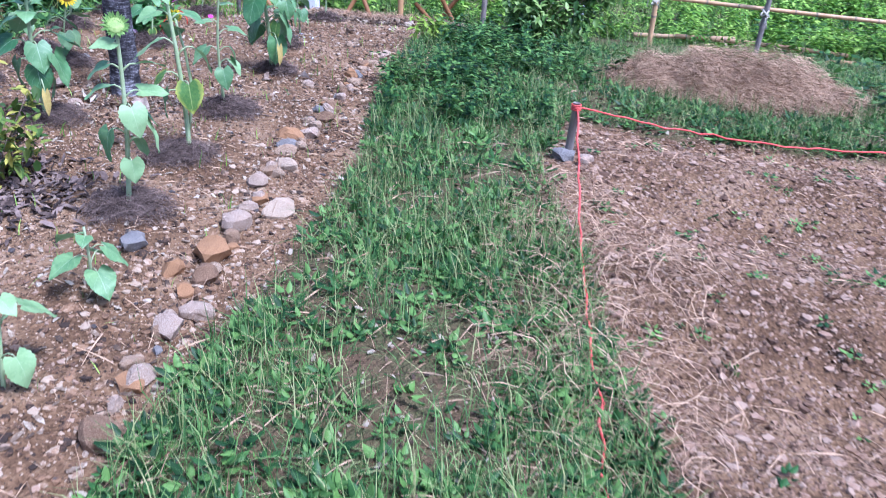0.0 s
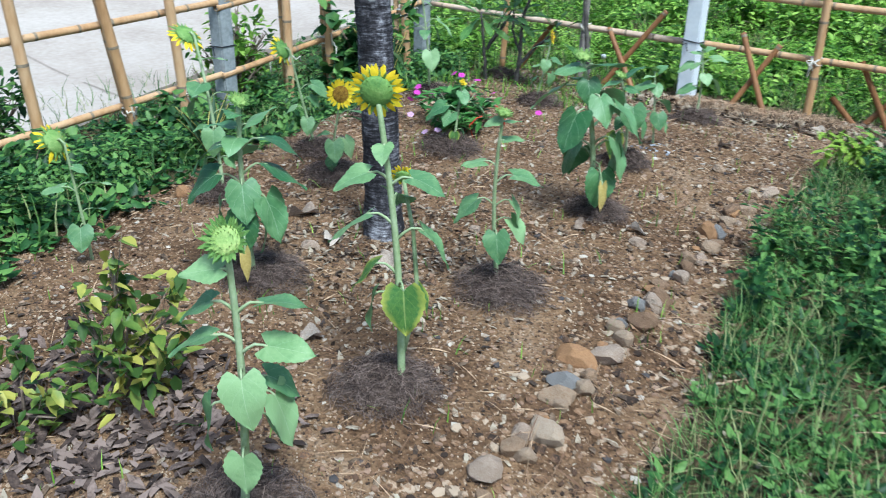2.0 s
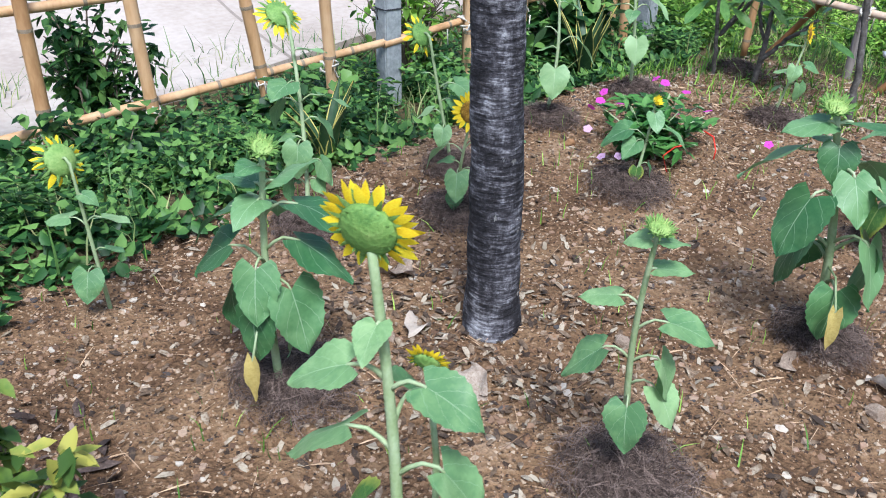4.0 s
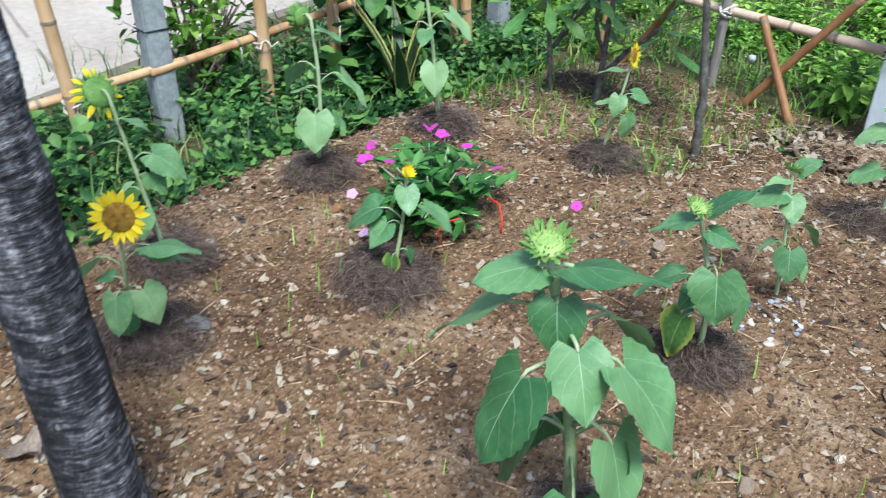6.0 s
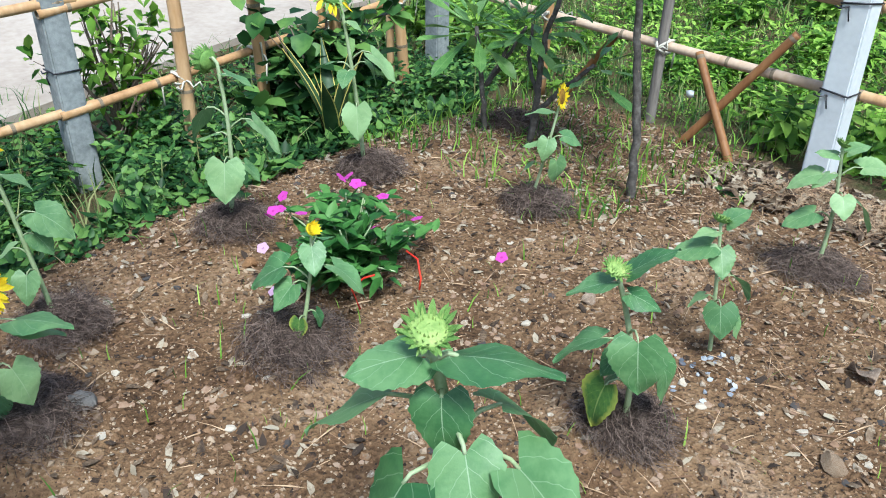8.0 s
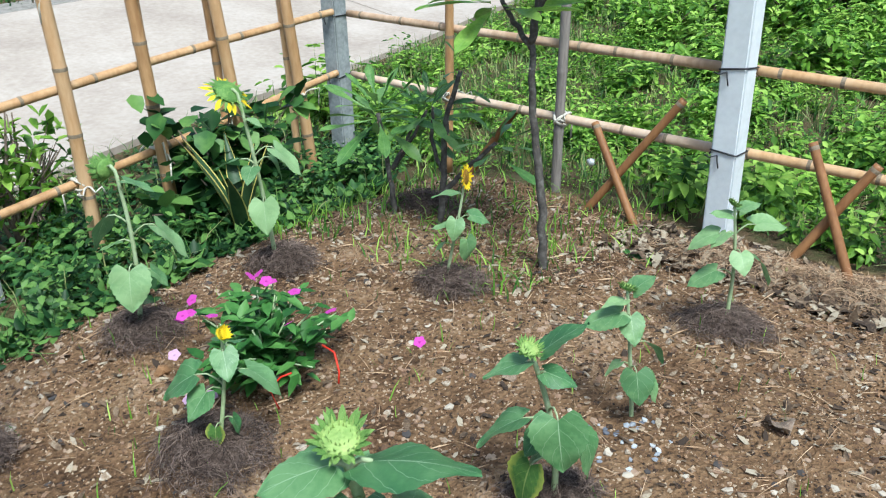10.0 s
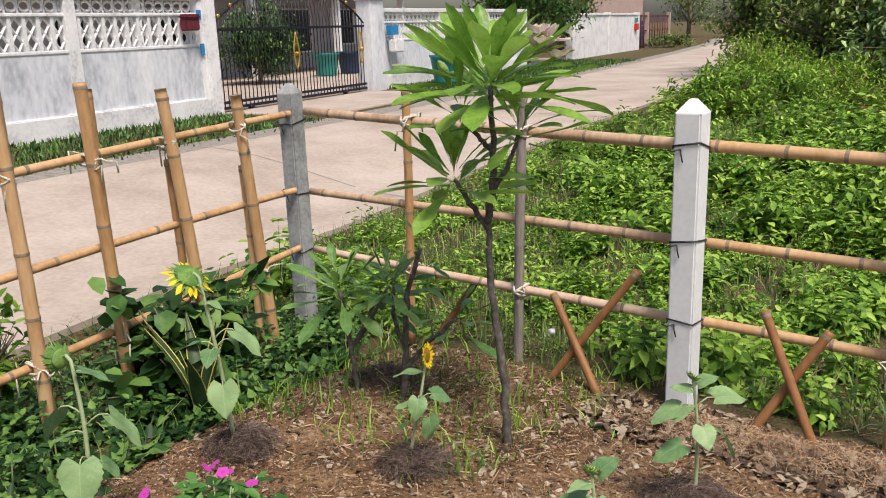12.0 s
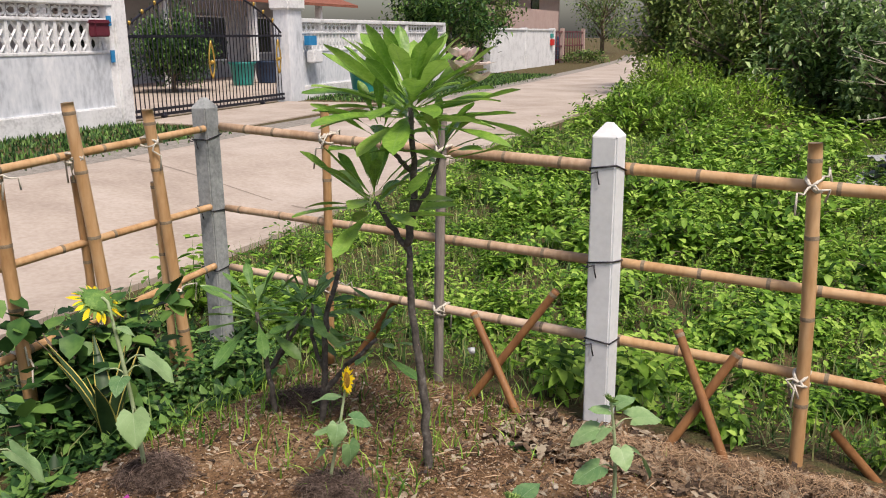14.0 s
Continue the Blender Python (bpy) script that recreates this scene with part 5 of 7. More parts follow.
sow("hedge_grass", blade(1, 0.022, 0.7), 4500, (-3.4, -0.5, -8.0, 0.2), lambda x, y, q: (x < hedge_edge(y) + 0.06), (0.07, 0.2), GRASS, 6, "long grass blades among fence weeds", "grass", 0.4)
sow("corner_grass", blade(1, 0.05, 0.9), 3200, (-1.7, -0.2, -1.2, 0.1), lambda x, y, q: q < 0.5 * clumpy(x, y, 5, 2) + 0.1, (0.03, 0.085), WEED, 7, "thin young grass on the bed soil", "grass", 0.4)
sow("bed_sprouts", blade(1, 0.035, 0.4), 5000, (-1.3, 1.2, -6, -0.1), lambda x, y, q: (turf_mask(x, y) < 0.4) & (q < clumpy(x, y, 4, 9) ** 4 * 2.2), (0.025, 0.07), WEED, 8, "sparse grass sprouts in the bed soil", "grass", 0.4)
# the field beyond the fence
in_field = lambda x, y, q: (x > road_x(y) + 0.02 + 0.08 * q) & (y > 0.14)
sow("field_grass", blade(1, 0.03, 0.6), 65000, (-5.0, 7, 0.1, 9), in_field, (0.05, 0.15), GRASS, 9, "bright green grass of the open field", "grass", 0.5)
off_road = lambda x, y, d: x > road_x(y) + d
sow("low_field_weeds", sprig(8, 0.6, 0.5, 0.5, 18, 0.24), 11000, (-4.5, 7, 0.15, 9), lambda x, y, q: in_field(x, y, q), (0.03, 0.10), WEED, 15, "low light green ground cover of the field", "weeds", 0.6, swell=1.4)
sow("field_weeds", leafy_plant(4, 5, 0.30, 8, 0.6, 0.26), 4600, (-4.5, 7, 0.15, 6), lambda x, y, q: in_field(x, y, q) & off_road(x, y, 0.45) & (q < clumpy(x, y, 1.3, 5) * 2.6 - 0.8), (0.12, 0.32), WEED, 10, "lush light green weeds of the open field", "weeds", 0.3, swell=1.1)
sow("field_weeds", leafy_plant(3, 4, 0.38, 9, 0.6, 0.27), 5200, (-9, 16, 5, 20), lambda x, y, q: in_field(x, y, q) & off_road(x, y, 0.4) & (q < clumpy(x, y, 0.8, 6) * 2.2 - 0.5), (0.16, 0.38), WEED, 11, "tall light green weeds of the open field", "weeds", 0.3, swell=0.7)
sow("field_weeds", sprig(9, 0.6, 0.9, 0.46, 10, 0.30), 7000, (-24, 40, 16, 60), lambda x, y, q: in_field(x, y, q) & off_road(x, y, 1.0) & (q < clumpy(x, y, 0.3, 6) * 1.9), (0.2, 0.55), WEED, 12, "distant rough green field growth", "weeds", 0.3)
sow("verge_grass", blade(1, 0.17, 0.6), 90000, (-18, -7, -6, 26), lambda x, y, q: (x < np.interp(y, [p[1] for p in FAR_EDGE], [p[0] for p in FAR_EDGE]) - 0.65 * (0.5 + q)) & (x > -10.35 - 0.2 * y + 0.0) & ~((y > 6.5) & (y < 12.3)), (0.05, 0.10), HEDGE, 13, "mown green grass verge below the white wall", "grass", 0.5)

sow("outer_growth", sprig(9, 0.6, 0.7, 0.45, 40, 0.3), 6000, (-2.5, 14, -16, 10), lambda x, y, q: ((y < -8.2) | (x > 6) | ((x > 3.9) & (y > -2.3))) & (turf_mask(x, y) > -1), (0.08, 0.25), HEDGE, 17, "rough green growth around the garden", "weeds", 0.4)

# ---- stones, mulch and litter of the bed ----
ROCKS = [rocky(i, 2, 0.42, f) for i, f in ((1, 0.9), (2, 1.0), (3, 0.85), (4, 1.05), (5, 0.9))]
RM = []
for bm in ROCKS:
    me = bpy.data.meshes.new("stone")
    bm.to_mesh(me)
    bm.free()
    RM.append(me)


def stone(x, y, r, mat, k, rz, sx=1.0, tilt=0.0, label="", group="edging stones of the bed"):
    me = RM[k % 5].copy()
    me.materials.append(mat)
    ob = new("stone", me)
    ob.matrix_basis = pose(x, y, float(surface(x, y)) + r * 0.34, tilt, tilt * 0.5, rz) @ Matrix.Diagonal((r * sx, r, r, 1))
    return tagged(ob, label, "stone", group)


EDGING = [
    (1.33, -5.62, 0.075, ROCK, 1.2), (1.30, -5.40, 0.06, PALEROCK, 1.2), (1.27, -5.14, 0.065, PALEROCK, 1.3), (1.30, -5.03, 0.055, PALEROCK, 1.4), (1.21, -4.93, 0.045, ORANGEROCK, 1.0), (1.13, -4.84, 0.062, ORANGEROCK, 0.8), (1.23, -4.83, 0.065, ROCK, 1.0),
    (1.20, -4.67, 0.085, ORANGEROCK, 1.5), (1.18, -4.42, 0.075, PALEROCK, 1.05), (1.27, -4.25, 0.07, ROCK, 1.7), (1.16, -4.17, 0.05, PALEROCK, 1.2), (1.10, -4.02, 0.06, PALEROCK, 1.0), (1.12, -3.92, 0.045, ROCK, 1.2), (1.15, -3.80, 0.055, ROCK, 1.5), (1.09, -3.66, 0.05, ROCK, 1.6), (1.13, -3.58, 0.045, ROCK, 1.1),
    (1.05, -3.46, 0.065, ORANGEROCK, 1.4), (1.11, -3.37, 0.06, PALEROCK, 1.4), (1.06, -3.22, 0.04, ROCK, 1.3), (1.11, -3.14, 0.05, ROCK, 1.5), (1.05, -3.06, 0.045, GREYROCK, 1.1), (1.09, -2.96, 0.055, ROCK, 1.2), (1.05, -2.86, 0.04, ROCK, 1.2), (1.09, -2.76, 0.045, PALEROCK, 1.0), (1.06, -2.62, 0.04, ROCK, 1.2), (1.08, -2.48, 0.05, ROCK, 1.4),
    (1.03, -2.36, 0.055, ORANGEROCK, 1.3), (1.06, -2.22, 0.045, ROCK, 1.2), (1.03, -2.08, 0.05, ROCK, 1.5), (1.08, -1.95, 0.045, ROCK, 1.3), (1.02, -1.82, 0.04, ROCK, 1.2)]
for i in range(46):
    y = -5.5 + i * 0.083
    x = float(np.interp(y, [-5.6, -4.9, -4.4, -4.0, -3.5, -2.0], [1.30, 1.23, 1.20, 1.13, 1.09, 1.06])) + 0.025 * math.sin(i * 2.4)
    EDGING.append((x, y, 0.034 + 0.014 * math.sin(i * 1.7), (PALEROCK, ORANGEROCK, ROCK, GREYROCK, ROCK)[i % 5], 1.2 + 0.4 * math.sin(i * 0.9)))
NAMES = {PALEROCK: "pale rounded edging stone in the row beside the bed", ROCK: "brown angular edging stone in the row beside the bed", ORANGEROCK: "orange-brown edging stone in the row beside the bed", GREYROCK: "blue-grey edging stone in the row beside the bed"}
for i, (x, y, r, m, sx) in enumerate(EDGING):
    stone(x, y, r * 0.8, m, i, (i * 67) % 180, sx, (i * 13) % 24 - 12, NAMES[m])
for i, (x, y, r, m) in enumerate([(-0.88, -3.36, 0.04, ORANGEROCK), (-0.465, -2.73, 0.035, GREYROCK), (0.95, -4.75, 0.05, GREYROCK), (0.3, -2.9, 0.022, PALEROCK), (0.85, -2.6, 0.03, PALEROCK), (0.05, -1.5, 0.022, PALEROCK), (0.8, -1.6, 0.03, ROCK), (2.34, -3.34, 0.055, GREYROCK), (2.44, -3.38, 0.04, PALEROCK), (0.72, -2.1, 0.022, PALEROCK), (-0.75, -2.1, 0.025, ORANGEROCK), (-0.1, -3.4, 0.03, PALEROCK)]):
    stone(x, y, r, m, i, i * 51, 1.3, 5, "loose stone lying on the garden soil", "loose stones")

bm = rocky(40, 1, 0.3, 0.65)
bm.verts.ensure_lookup_table()
bm.faces.ensure_lookup_table()
PV, PF = np.array([q.co[:] for q in bm.verts]), [tuple(q.index for q in f.verts) for f in bm.faces]
bm.free()
octv = np.array([(1, 0, 0), (-0.9, 0.2, 0), (0, 0.8, 0.1), (0.1, -0.85, 0), (0, 0.1, 0.6), (0, 0, -0.6)])
octf = [(0, 2, 4), (2, 1, 4), (1, 3, 4), (3, 0, 4), (2, 0, 5), (1, 2, 5), (3, 1, 5), (0, 3, 5)]
crumbv = np.array([(1, 0, -0.2), (-0.9, 0.3, -0.2), (0.15, 0.85, -0.2), (0.1, -0.85, -0.2), (-0.1, 0.15, 0.6)])
crumbf = [(0, 2, 4), (2, 1, 4), (1, 3, 4), (3, 0, 4)]
bare = lambda x, y, q: turf_mask(x, y) < 0.45 + 0.2 * (q < 0.2)
sow("soil_crumbs", (crumbv, crumbf), 85000, (-1.6, 1.5, -6.2, 0.1), bare, (0.0025, 0.0085), PEBBLE, 50, "brown gravel crumbs scattered over the bed", "gravel", 0.5)
sow("soil_grit", (crumbv, crumbf), 55000, (-1.5, 1.45, -5.6, 0.0), bare, (0.0018, 0.0042), GRIT, 47, "fine tan and dark grit over the bed", "gravel", 0.6)
sow("soil_clods", (PV, PF), 5200, (-1.6, 1.5, -6.2, 0.1), bare, (0.005, 0.016), CLOD, 49, "reddish-brown clods and stones in the bed", "clods", 0.5)
sow("stone_chips", (PV, PF), 2600, (-1.5, 1.5, -6.2, 0.0), bare, (0.006, 0.019), STONECHIP, 48, "tan, orange and pale stone chips in the bed", "gravel", 0.5)
sow("soil_pebbles", (octv, octf), 6500, (-1.6, 1.5, -6.2, 0.1), bare, (0.006, 0.015), PEBBLE, 51, "small mixed pebbles in the bed soil", "pebbles", 0.4)
sow("plot_crumbs", (crumbv, crumbf), 60000, (2.0, 4.8, -7.2, -2.5), bare, (0.004, 0.014), CLOD, 52, "clods and gravel of the dug plot", "gravel", 0.5)
sow("plot_clods", (PV, PF), 3600, (2.0, 4.8, -7.2, -2.5), bare, (0.008, 0.028), CLOD, 53, "reddish clods and stones of the dug plot", "clods", 0.4)
sow("grey_gravel", (PV, PF), 130, (0.28, 0.60, -1.7, -1.35), lambda x, y, q: (x - 0.44) ** 2 + ((y + 1.54) * 0.9) ** 2 < 0.012 * q + 0.003, (0.006, 0.013), GREYPEBBLE, 54, "grey gravel heaped at a sunflower's foot", "gravel", 0.4)
sow("edge_pebbles", (PV, PF), 1300, (0.95, 1.35, -5.9, -1.7), lambda x, y, q: q < 0.8, (0.008, 0.024), PEBBLE, 55, "small stones filling the edging row", "pebbles", 0.4)
chip = (np.array([(-1, -0.3, 0), (0.1, -0.42, 0.12), (1, 0, 0.0), (0.1, 0.36, 0.15), (-0.8, 0.3, 0.05)]), [(0, 1, 3, 4), (1, 2, 3)])
near_trunk = lambda x, y: np.exp(-(((x - 0.1) / 0.45) ** 2 + ((y + 3.2) / 0.4) ** 2))
back = lambda x, y: smooth01(-1.9, -0.6, y)
sow("dry_litter", chip, 21000, (-1.5, 1.5, -5.8, 0.1), lambda x, y, q: bare(x, y, q) & (q < 0.2 + 0.75 * near_trunk(x, y) + 0.25 * back(x, y)), (0.005, 0.024), LITTER, 56, "dry leaf litter and wood chips on the soil", "litter", 0.5, 0.004)
sow("dark_litter", chip, 2200, (-0.35, 0.75, -4.9, -4.1), lambda x, y, q: q < np.exp(-(((x - 0.2) / 0.35) ** 2 + ((y + 4.5) / 0.28) ** 2)) * 1.2, (0.012, 0.035), FIBRE, 57, "dark rotting leaf pile under the croton", "litter", 0.6, 0.012)
strand = (np.array([(-1, -0.012, 0), (-1, 0.012, 0), (-0.3, -0.014, 0.08), (-0.3, 0.014, 0.08), (0.4, -0.012, 0.02), (0.4, 0.012, 0.1), (1, 0, -0.02)]), [(0, 2, 3, 1), (2, 4, 5, 3), (4, 6, 5)])
sow("fence_litter", chip, 1600, (-0.3, 1.45, -0.45, -0.02), lambda x, y, q: q < 0.8, (0.012, 0.04), LITTER, 60, "dry brown leaves along the fence foot", "litter", 0.6, 0.02)
sow("trunk_litter", chip, 1500, (-0.6, 0.8, -3.7, -2.6), lambda x, y, q: q < near_trunk(x, y) * 1.1, (0.006, 0.022), LITTER, 61, "pale bark chips and dry leaves round the trunk", "litter", 0.6, 0.008)
sow("straw", strand, 9000, (-1.4, 1.5, -5.8, 0.1), lambda x, y, q: bare(x, y, q) & (q < 0.4 + 0.4 * back(x, y)), (0.02, 0.06), HAY, 58, "dry straws strewn over the bed", "straw", 0.25, 0.006)
sow("path_crumbs", (crumbv, crumbf), 14000, (1.1, 4.8, -8.0, -0.6), lambda x, y, q: turf_mask(x, y) > 0.4, (0.003, 0.010), PEBBLE, 62, "gravel crumbs between the path grass", "gravel", 0.5)
sow("path_litter", chip, 9000, (1.1, 4.8, -8.0, -0.6), lambda x, y, q: turf_mask(x, y) > 0.3, (0.006, 0.022), LITTER, 63, "dry litter between the path grass", "litter", 0.5, 0.004)
sow("plot_weeds", sprig(9, 0.5, 0.5, 0.6, 30, 0.28), 600, (2.2, 4.8, -6.8, -2.6), lambda x, y, q: (turf_mask(x, y) < 0.3) & (q < clumpy(x, y, 2, 4) ** 2 * 1.5), (0.02, 0.055), HEDGE, 64, "scattered small weeds in the dug plot", "weeds", 0.4)
sow("plot_straw", strand, 900, (2.2, 4.8, -6.8, -2.6), lambda x, y, q: q < clumpy(x, y, 1.5, 8), (0.02, 0.07), HAY, 65, "dry straws on the dug plot", "straw", 0.3, 0.01)
sow("path_straw", strand, 11000, (1.1, 4.8, -8.0, -1.2), lambda x, y, q: q < clumpy(x, y, 1.6, 12) ** 2 * 1.9, (0.025, 0.08), HAY, 59, "dry straws caught in the path grass", "straw", 0.35, 0.02)


def heap(name, cx, cy, rx, ry, h, n, length, mat, seed, label, category, rz=0.0, group="", kind=""):
    """A loose heap of strands over a low core."""
    rng = np.random.default_rng(seed)
    a, q = rng.uniform(0, 6.28, n), np.sqrt(rng.random(n))
    lx, ly = rx * q * np.cos(a), ry * q * np.sin(a)
    x, y = cx + lx * math.cos(rz) - ly * math.sin(rz), cy + lx * math.sin(rz) + ly * math.cos(rz)
    lump = np.array([noise.noise(Vector((u * 4, v * 4, seed))) for u, v in zip(x, y)])
    z = gz(x, y) + (1 - q ** 2) * h * (0.7 + 0.5 * lump) * rng.uniform(0.5, 1.0, n) + 0.008
    if h < 0.1:
        z = surface(x, y) + (1 - q ** 2) * h * rng.uniform(0.55, 1.0, n) + 0.004
    curl = np.array([(-1, -0.01, 0), (-1, 0.01, 0), (-0.4, 0.26, 0.12), (-0.4, 0.283, 0.12), (0.3, 0.2, 0.16), (0.3, 0.222, 0.18), (0.95, -0.3, -0.03)])
    ob = scatter(name, curl, strand[1], np.stack([x, y, z], 1), rng.uniform(0, 6.28, n), rng.uniform(*length, n), rng.normal(0, 0.35, n), None, mat, None, label, category, kind or "")
    if group:
        ob["group"] = group
    return ob


for i, (x, y, r) in enumerate(MOUND_SPOTS):
    ob = heap("root_mulch", x, y, r * 0.8, r * 0.7, 0.045, 1900, (0.02, 0.065), FIBRE, 400 + i, "ring of dark fibrous root mulch around a sunflower", "mulch", 0, "mulch rings")
    v, f = dome(1, 1, 26, 9)
    for k in range(len(v)):
        b = 1 + 0.28 * noise.noise(Vector(v[k]) * 2.5 + Vector((i, 0, 0)))
        px, py = x + v[k][0] * r * 0.52 * b, y + v[k][1] * r * 0.46 * b
        v[k] = (px, py, float(surface(px, py)) + v[k][2] * 0.035 * b - 0.006)
    link_mesh("mulch_core", v, f, FIBRE, ob)
heap("hay_pile", 3.3, -1.75, 0.85, 0.42, 0.36, 14000, (0.03, 0.11), HAY, 500, "heap of dry brown hay beside the dug plot", "hay", -0.12, kind="stuff")
link_mesh("hay_core", *(lambda d: (d[0] * np.array([0.74, 0.34, 0.15]) + np.array([3.3, -1.75, float(gz(3.3, -1.75)) - 0.01]), d[1]))(dome(1, 1, 20, 6)), HAY, bpy.data.objects["hay_pile"])
heap("fence_hay", 0.55, -0.22, 0.8, 0.17, 0.07, 3000, (0.02, 0.07), HAY, 501, "dry hay and leaves swept along the fence foot", "hay", 0.05, kind="stuff")
heap("path_hay", 2.5, -4.6, 0.42, 1.1, 0.05, 1500, (0.04, 0.12), HAY, 502, "flattened dry grass at the plot's edge", "hay", 0.1, kind="stuff")

# ---- flowering shrub ----
vinca = empty("periwinkle_shrub", pose(*gp(-0.52, -1.90)), "low periwinkle shrub with magenta flowers and glossy leaves", "shrub")
rng = np.random.default_rng(77)
tips = []
for k in range(34):
    a, q = rng.uniform(0, 6.28), math.sqrt(rng.random())
    tip = Vector((0.29 * q * math.cos(a), 0.25 * q * math.sin(a), 0.26 * (1 - 0.55 * q * q) * rng.uniform(0.75, 1.05)))
    tips.append(tip)
    link_mesh("stem", *tube([(0, 0, -0.02), tip * 0.5 + Vector((0, 0, 0.02)), tip], [0.004, 0.003, 0.002], 5), STEM, vinca)
pos, yaw, til = [], [], []
for tip in tips:
    for k in range(16):
        q = rng.uniform(0.3, 1.02)
        pos.append(tuple(tip * q + Vector(rng.normal(0, 0.012, 3))))
        yaw.append(rng.uniform(0, 6.28))
        til.append(rng.normal(0.05, 0.4))
leafv = np.array([(0, 0, 0), (0.28, 0.24, 0.07), (0.66, 0.19, 0.0), (1, 0, -0.14), (0.66, -0.19, 0.0), (0.28, -0.24, 0.07)])
leaff = [(0, 3, 2, 1), (0, 5, 4, 3)]
scatter("foliage", leafv, leaff, pos, np.array(yaw), rng.uniform(0.045, 0.075, len(pos)), np.array(til), None, VINCALEAF, vinca)
VP = leaf_mesh("petal", 6, 4, 0.46, 0, 0.08, 0.05, MAGENTA, tip=1.2)
VP2 = leaf_mesh("petal", 6, 4, 0.46, 0, 0.08, 0.05, PALEPINK, tip=1.2)
for k, (x, y, z, pale) in enumerate([(-0.16, -0.12, 0.19, 0), (-0.13, -0.16, 0.21, 0), (-0.19, -0.14, 0.16, 0), (0.02, 0.02, 0.29, 0), (-0.02, 0.0, 0.30, 0), (0.10, 0.05, 0.27, 0), (0.16, 0.12, 0.2, 0), (0.12, 0.0, 0.2, 0), (-0.08, -0.1, 0.2, 0), (0.05, -0.22, 0.06, 1), (0.0, -0.26, 0.05, 1), (-0.14, -0.2, 0.10, 1), (0.34, 0.28, 0.09, 0), (0.0, 0.05, 0.27, 0), (-0.04, 0.04, 0.285, 0), (-0.17, -0.10, 0.22, 0)]):
    fl = link_mesh("flower", *dome(0.004, 0.003, 6, 2), MAGENTA if not pale else PALEPINK, vinca)
    fl.matrix_basis = pose(x, y, z, rng.uniform(-50, 20), rng.uniform(-20, 40), rng.uniform(0, 360))
    for j in range(5):
        t = j * 1.2566
        place(fl, VP2 if pale else VP, "petal", (0, 0, 0), (math.cos(t), math.sin(t), 0.1), 0.019)
ribbon = empty("red_ribbon", pose(*gp(-0.34, -1.92)), "frayed red plastic ribbon caught in the shrub", "ribbon")
for pts in ([(0.02, -0.1, 0.02), (0.0, -0.11, 0.08), (0.03, -0.09, 0.12), (0.05, -0.07, 0.13)], [(0.05, 0.04, 0.16), (0.09, 0.045, 0.15), (0.12, 0.03, 0.11), (0.125, 0.02, 0.08)]):
    link_mesh("strand", *tube(pts, 0.003, 5), REDRIBBON, ribbon)


def shrub(name, x, y, z0, rx, ry, h, n, leaf, mat, seed, label, category, stems=14, gaps=0.35, base=0.0, aspect=0.24):
    """A woody shrub: stems, limbs and many separate leaves with an uneven outline."""
    rng = np.random.default_rng(seed)
    ob = empty(name, pose(x, y, z0), label, category)
    s = Soup()
    cl = []
    for k in range(stems):
        a, q = rng.uniform(0, 6.28), math.sqrt(rng.random())
        tip = np.array([rx * q * math.cos(a), ry * q * math.sin(a), h * (1 - 0.5 * q * q) * rng.uniform(0.55, 1.0)])
        mid = tip * np.array([0.35, 0.35, 0.5]) + rng.normal(0, 0.04 * h, 3)
        r = 0.012 * h + 0.003
        s = Soup()
        s.add(tube([np.array([0, 0, -0.05]), mid, tip], [r, r * 0.7, r * 0.25], 6))
        for j in range(5):
            c = mid + (tip - mid) * rng.uniform(0.0, 1.0) + rng.normal(0, 1, 3) * np.array([rx, ry, h * 0.8]) * 0.16
            c[2] = max(c[2], base)
            cl.append(c)
            s.add(tube([mid + (tip - mid) * 0.3, c], [r * 0.35, r * 0.12], 4))
        s.link("stem", TWIG, ob)
    cl = np.array(cl)
    pick = cl[rng.integers(0, len(cl), n)]
    rad = rng.uniform(0.4, 1.2, len(cl))[rng.integers(0, len(cl), n)]
    pos = pick + rng.normal(0, 1, (n, 3)) * np.array([rx, ry, h]) * 0.10 * rad[:, None]
    pos[:, 2] = np.maximum(pos[:, 2], 0.02)
    lv = leafv * np.array([1, aspect / 0.24, 1])
    scatter("foliage", lv, leaff, pos, rng.uniform(0, 6.28, n), rng.uniform(0.7, 1.25, n) * leaf, rng.normal(0.25, 0.55, n), None, mat, ob)
    return ob


shrub("croton_shrub", 0.17, -4.36, float(gz(0.1, -4.4)), 0.17, 0.15, 0.46, 260, 0.056, CROTON, 81, "thin croton shrub with yellow-spotted leaves", "shrub", 9)
shrub("croton_shrub", 0.05, -4.60, float(gz(0.05, -4.6)), 0.2, 0.18, 0.24, 150, 0.05, CROTON, 82, "low croton shrub with lime and yellow leaves", "shrub", 7)
shrub("fence_bush", 2.15, -0.55, float(gz(2.1, -0.55)), 0.46, 0.36, 0.88, 2000, 0.08, BUSHLEAF, 83, "dense dark green bush growing over the fence", "bush", 26)
shrub("fence_bush", 2.0, -0.95, float(gz(2.0, -1.0)), 0.3, 0.25, 0.42, 1500, 0.065, BUSHLEAF, 84, "lower leafy green growth at the bush's foot", "bush", 16)
shrub("lime_weed", 1.27, -1.22, float(gz(1.2, -1.2)), 0.12, 0.1, 0.24, 170, 0.06, LIMELEAF, 85, "small lime-green plant at the bed's edge", "plant", 7)
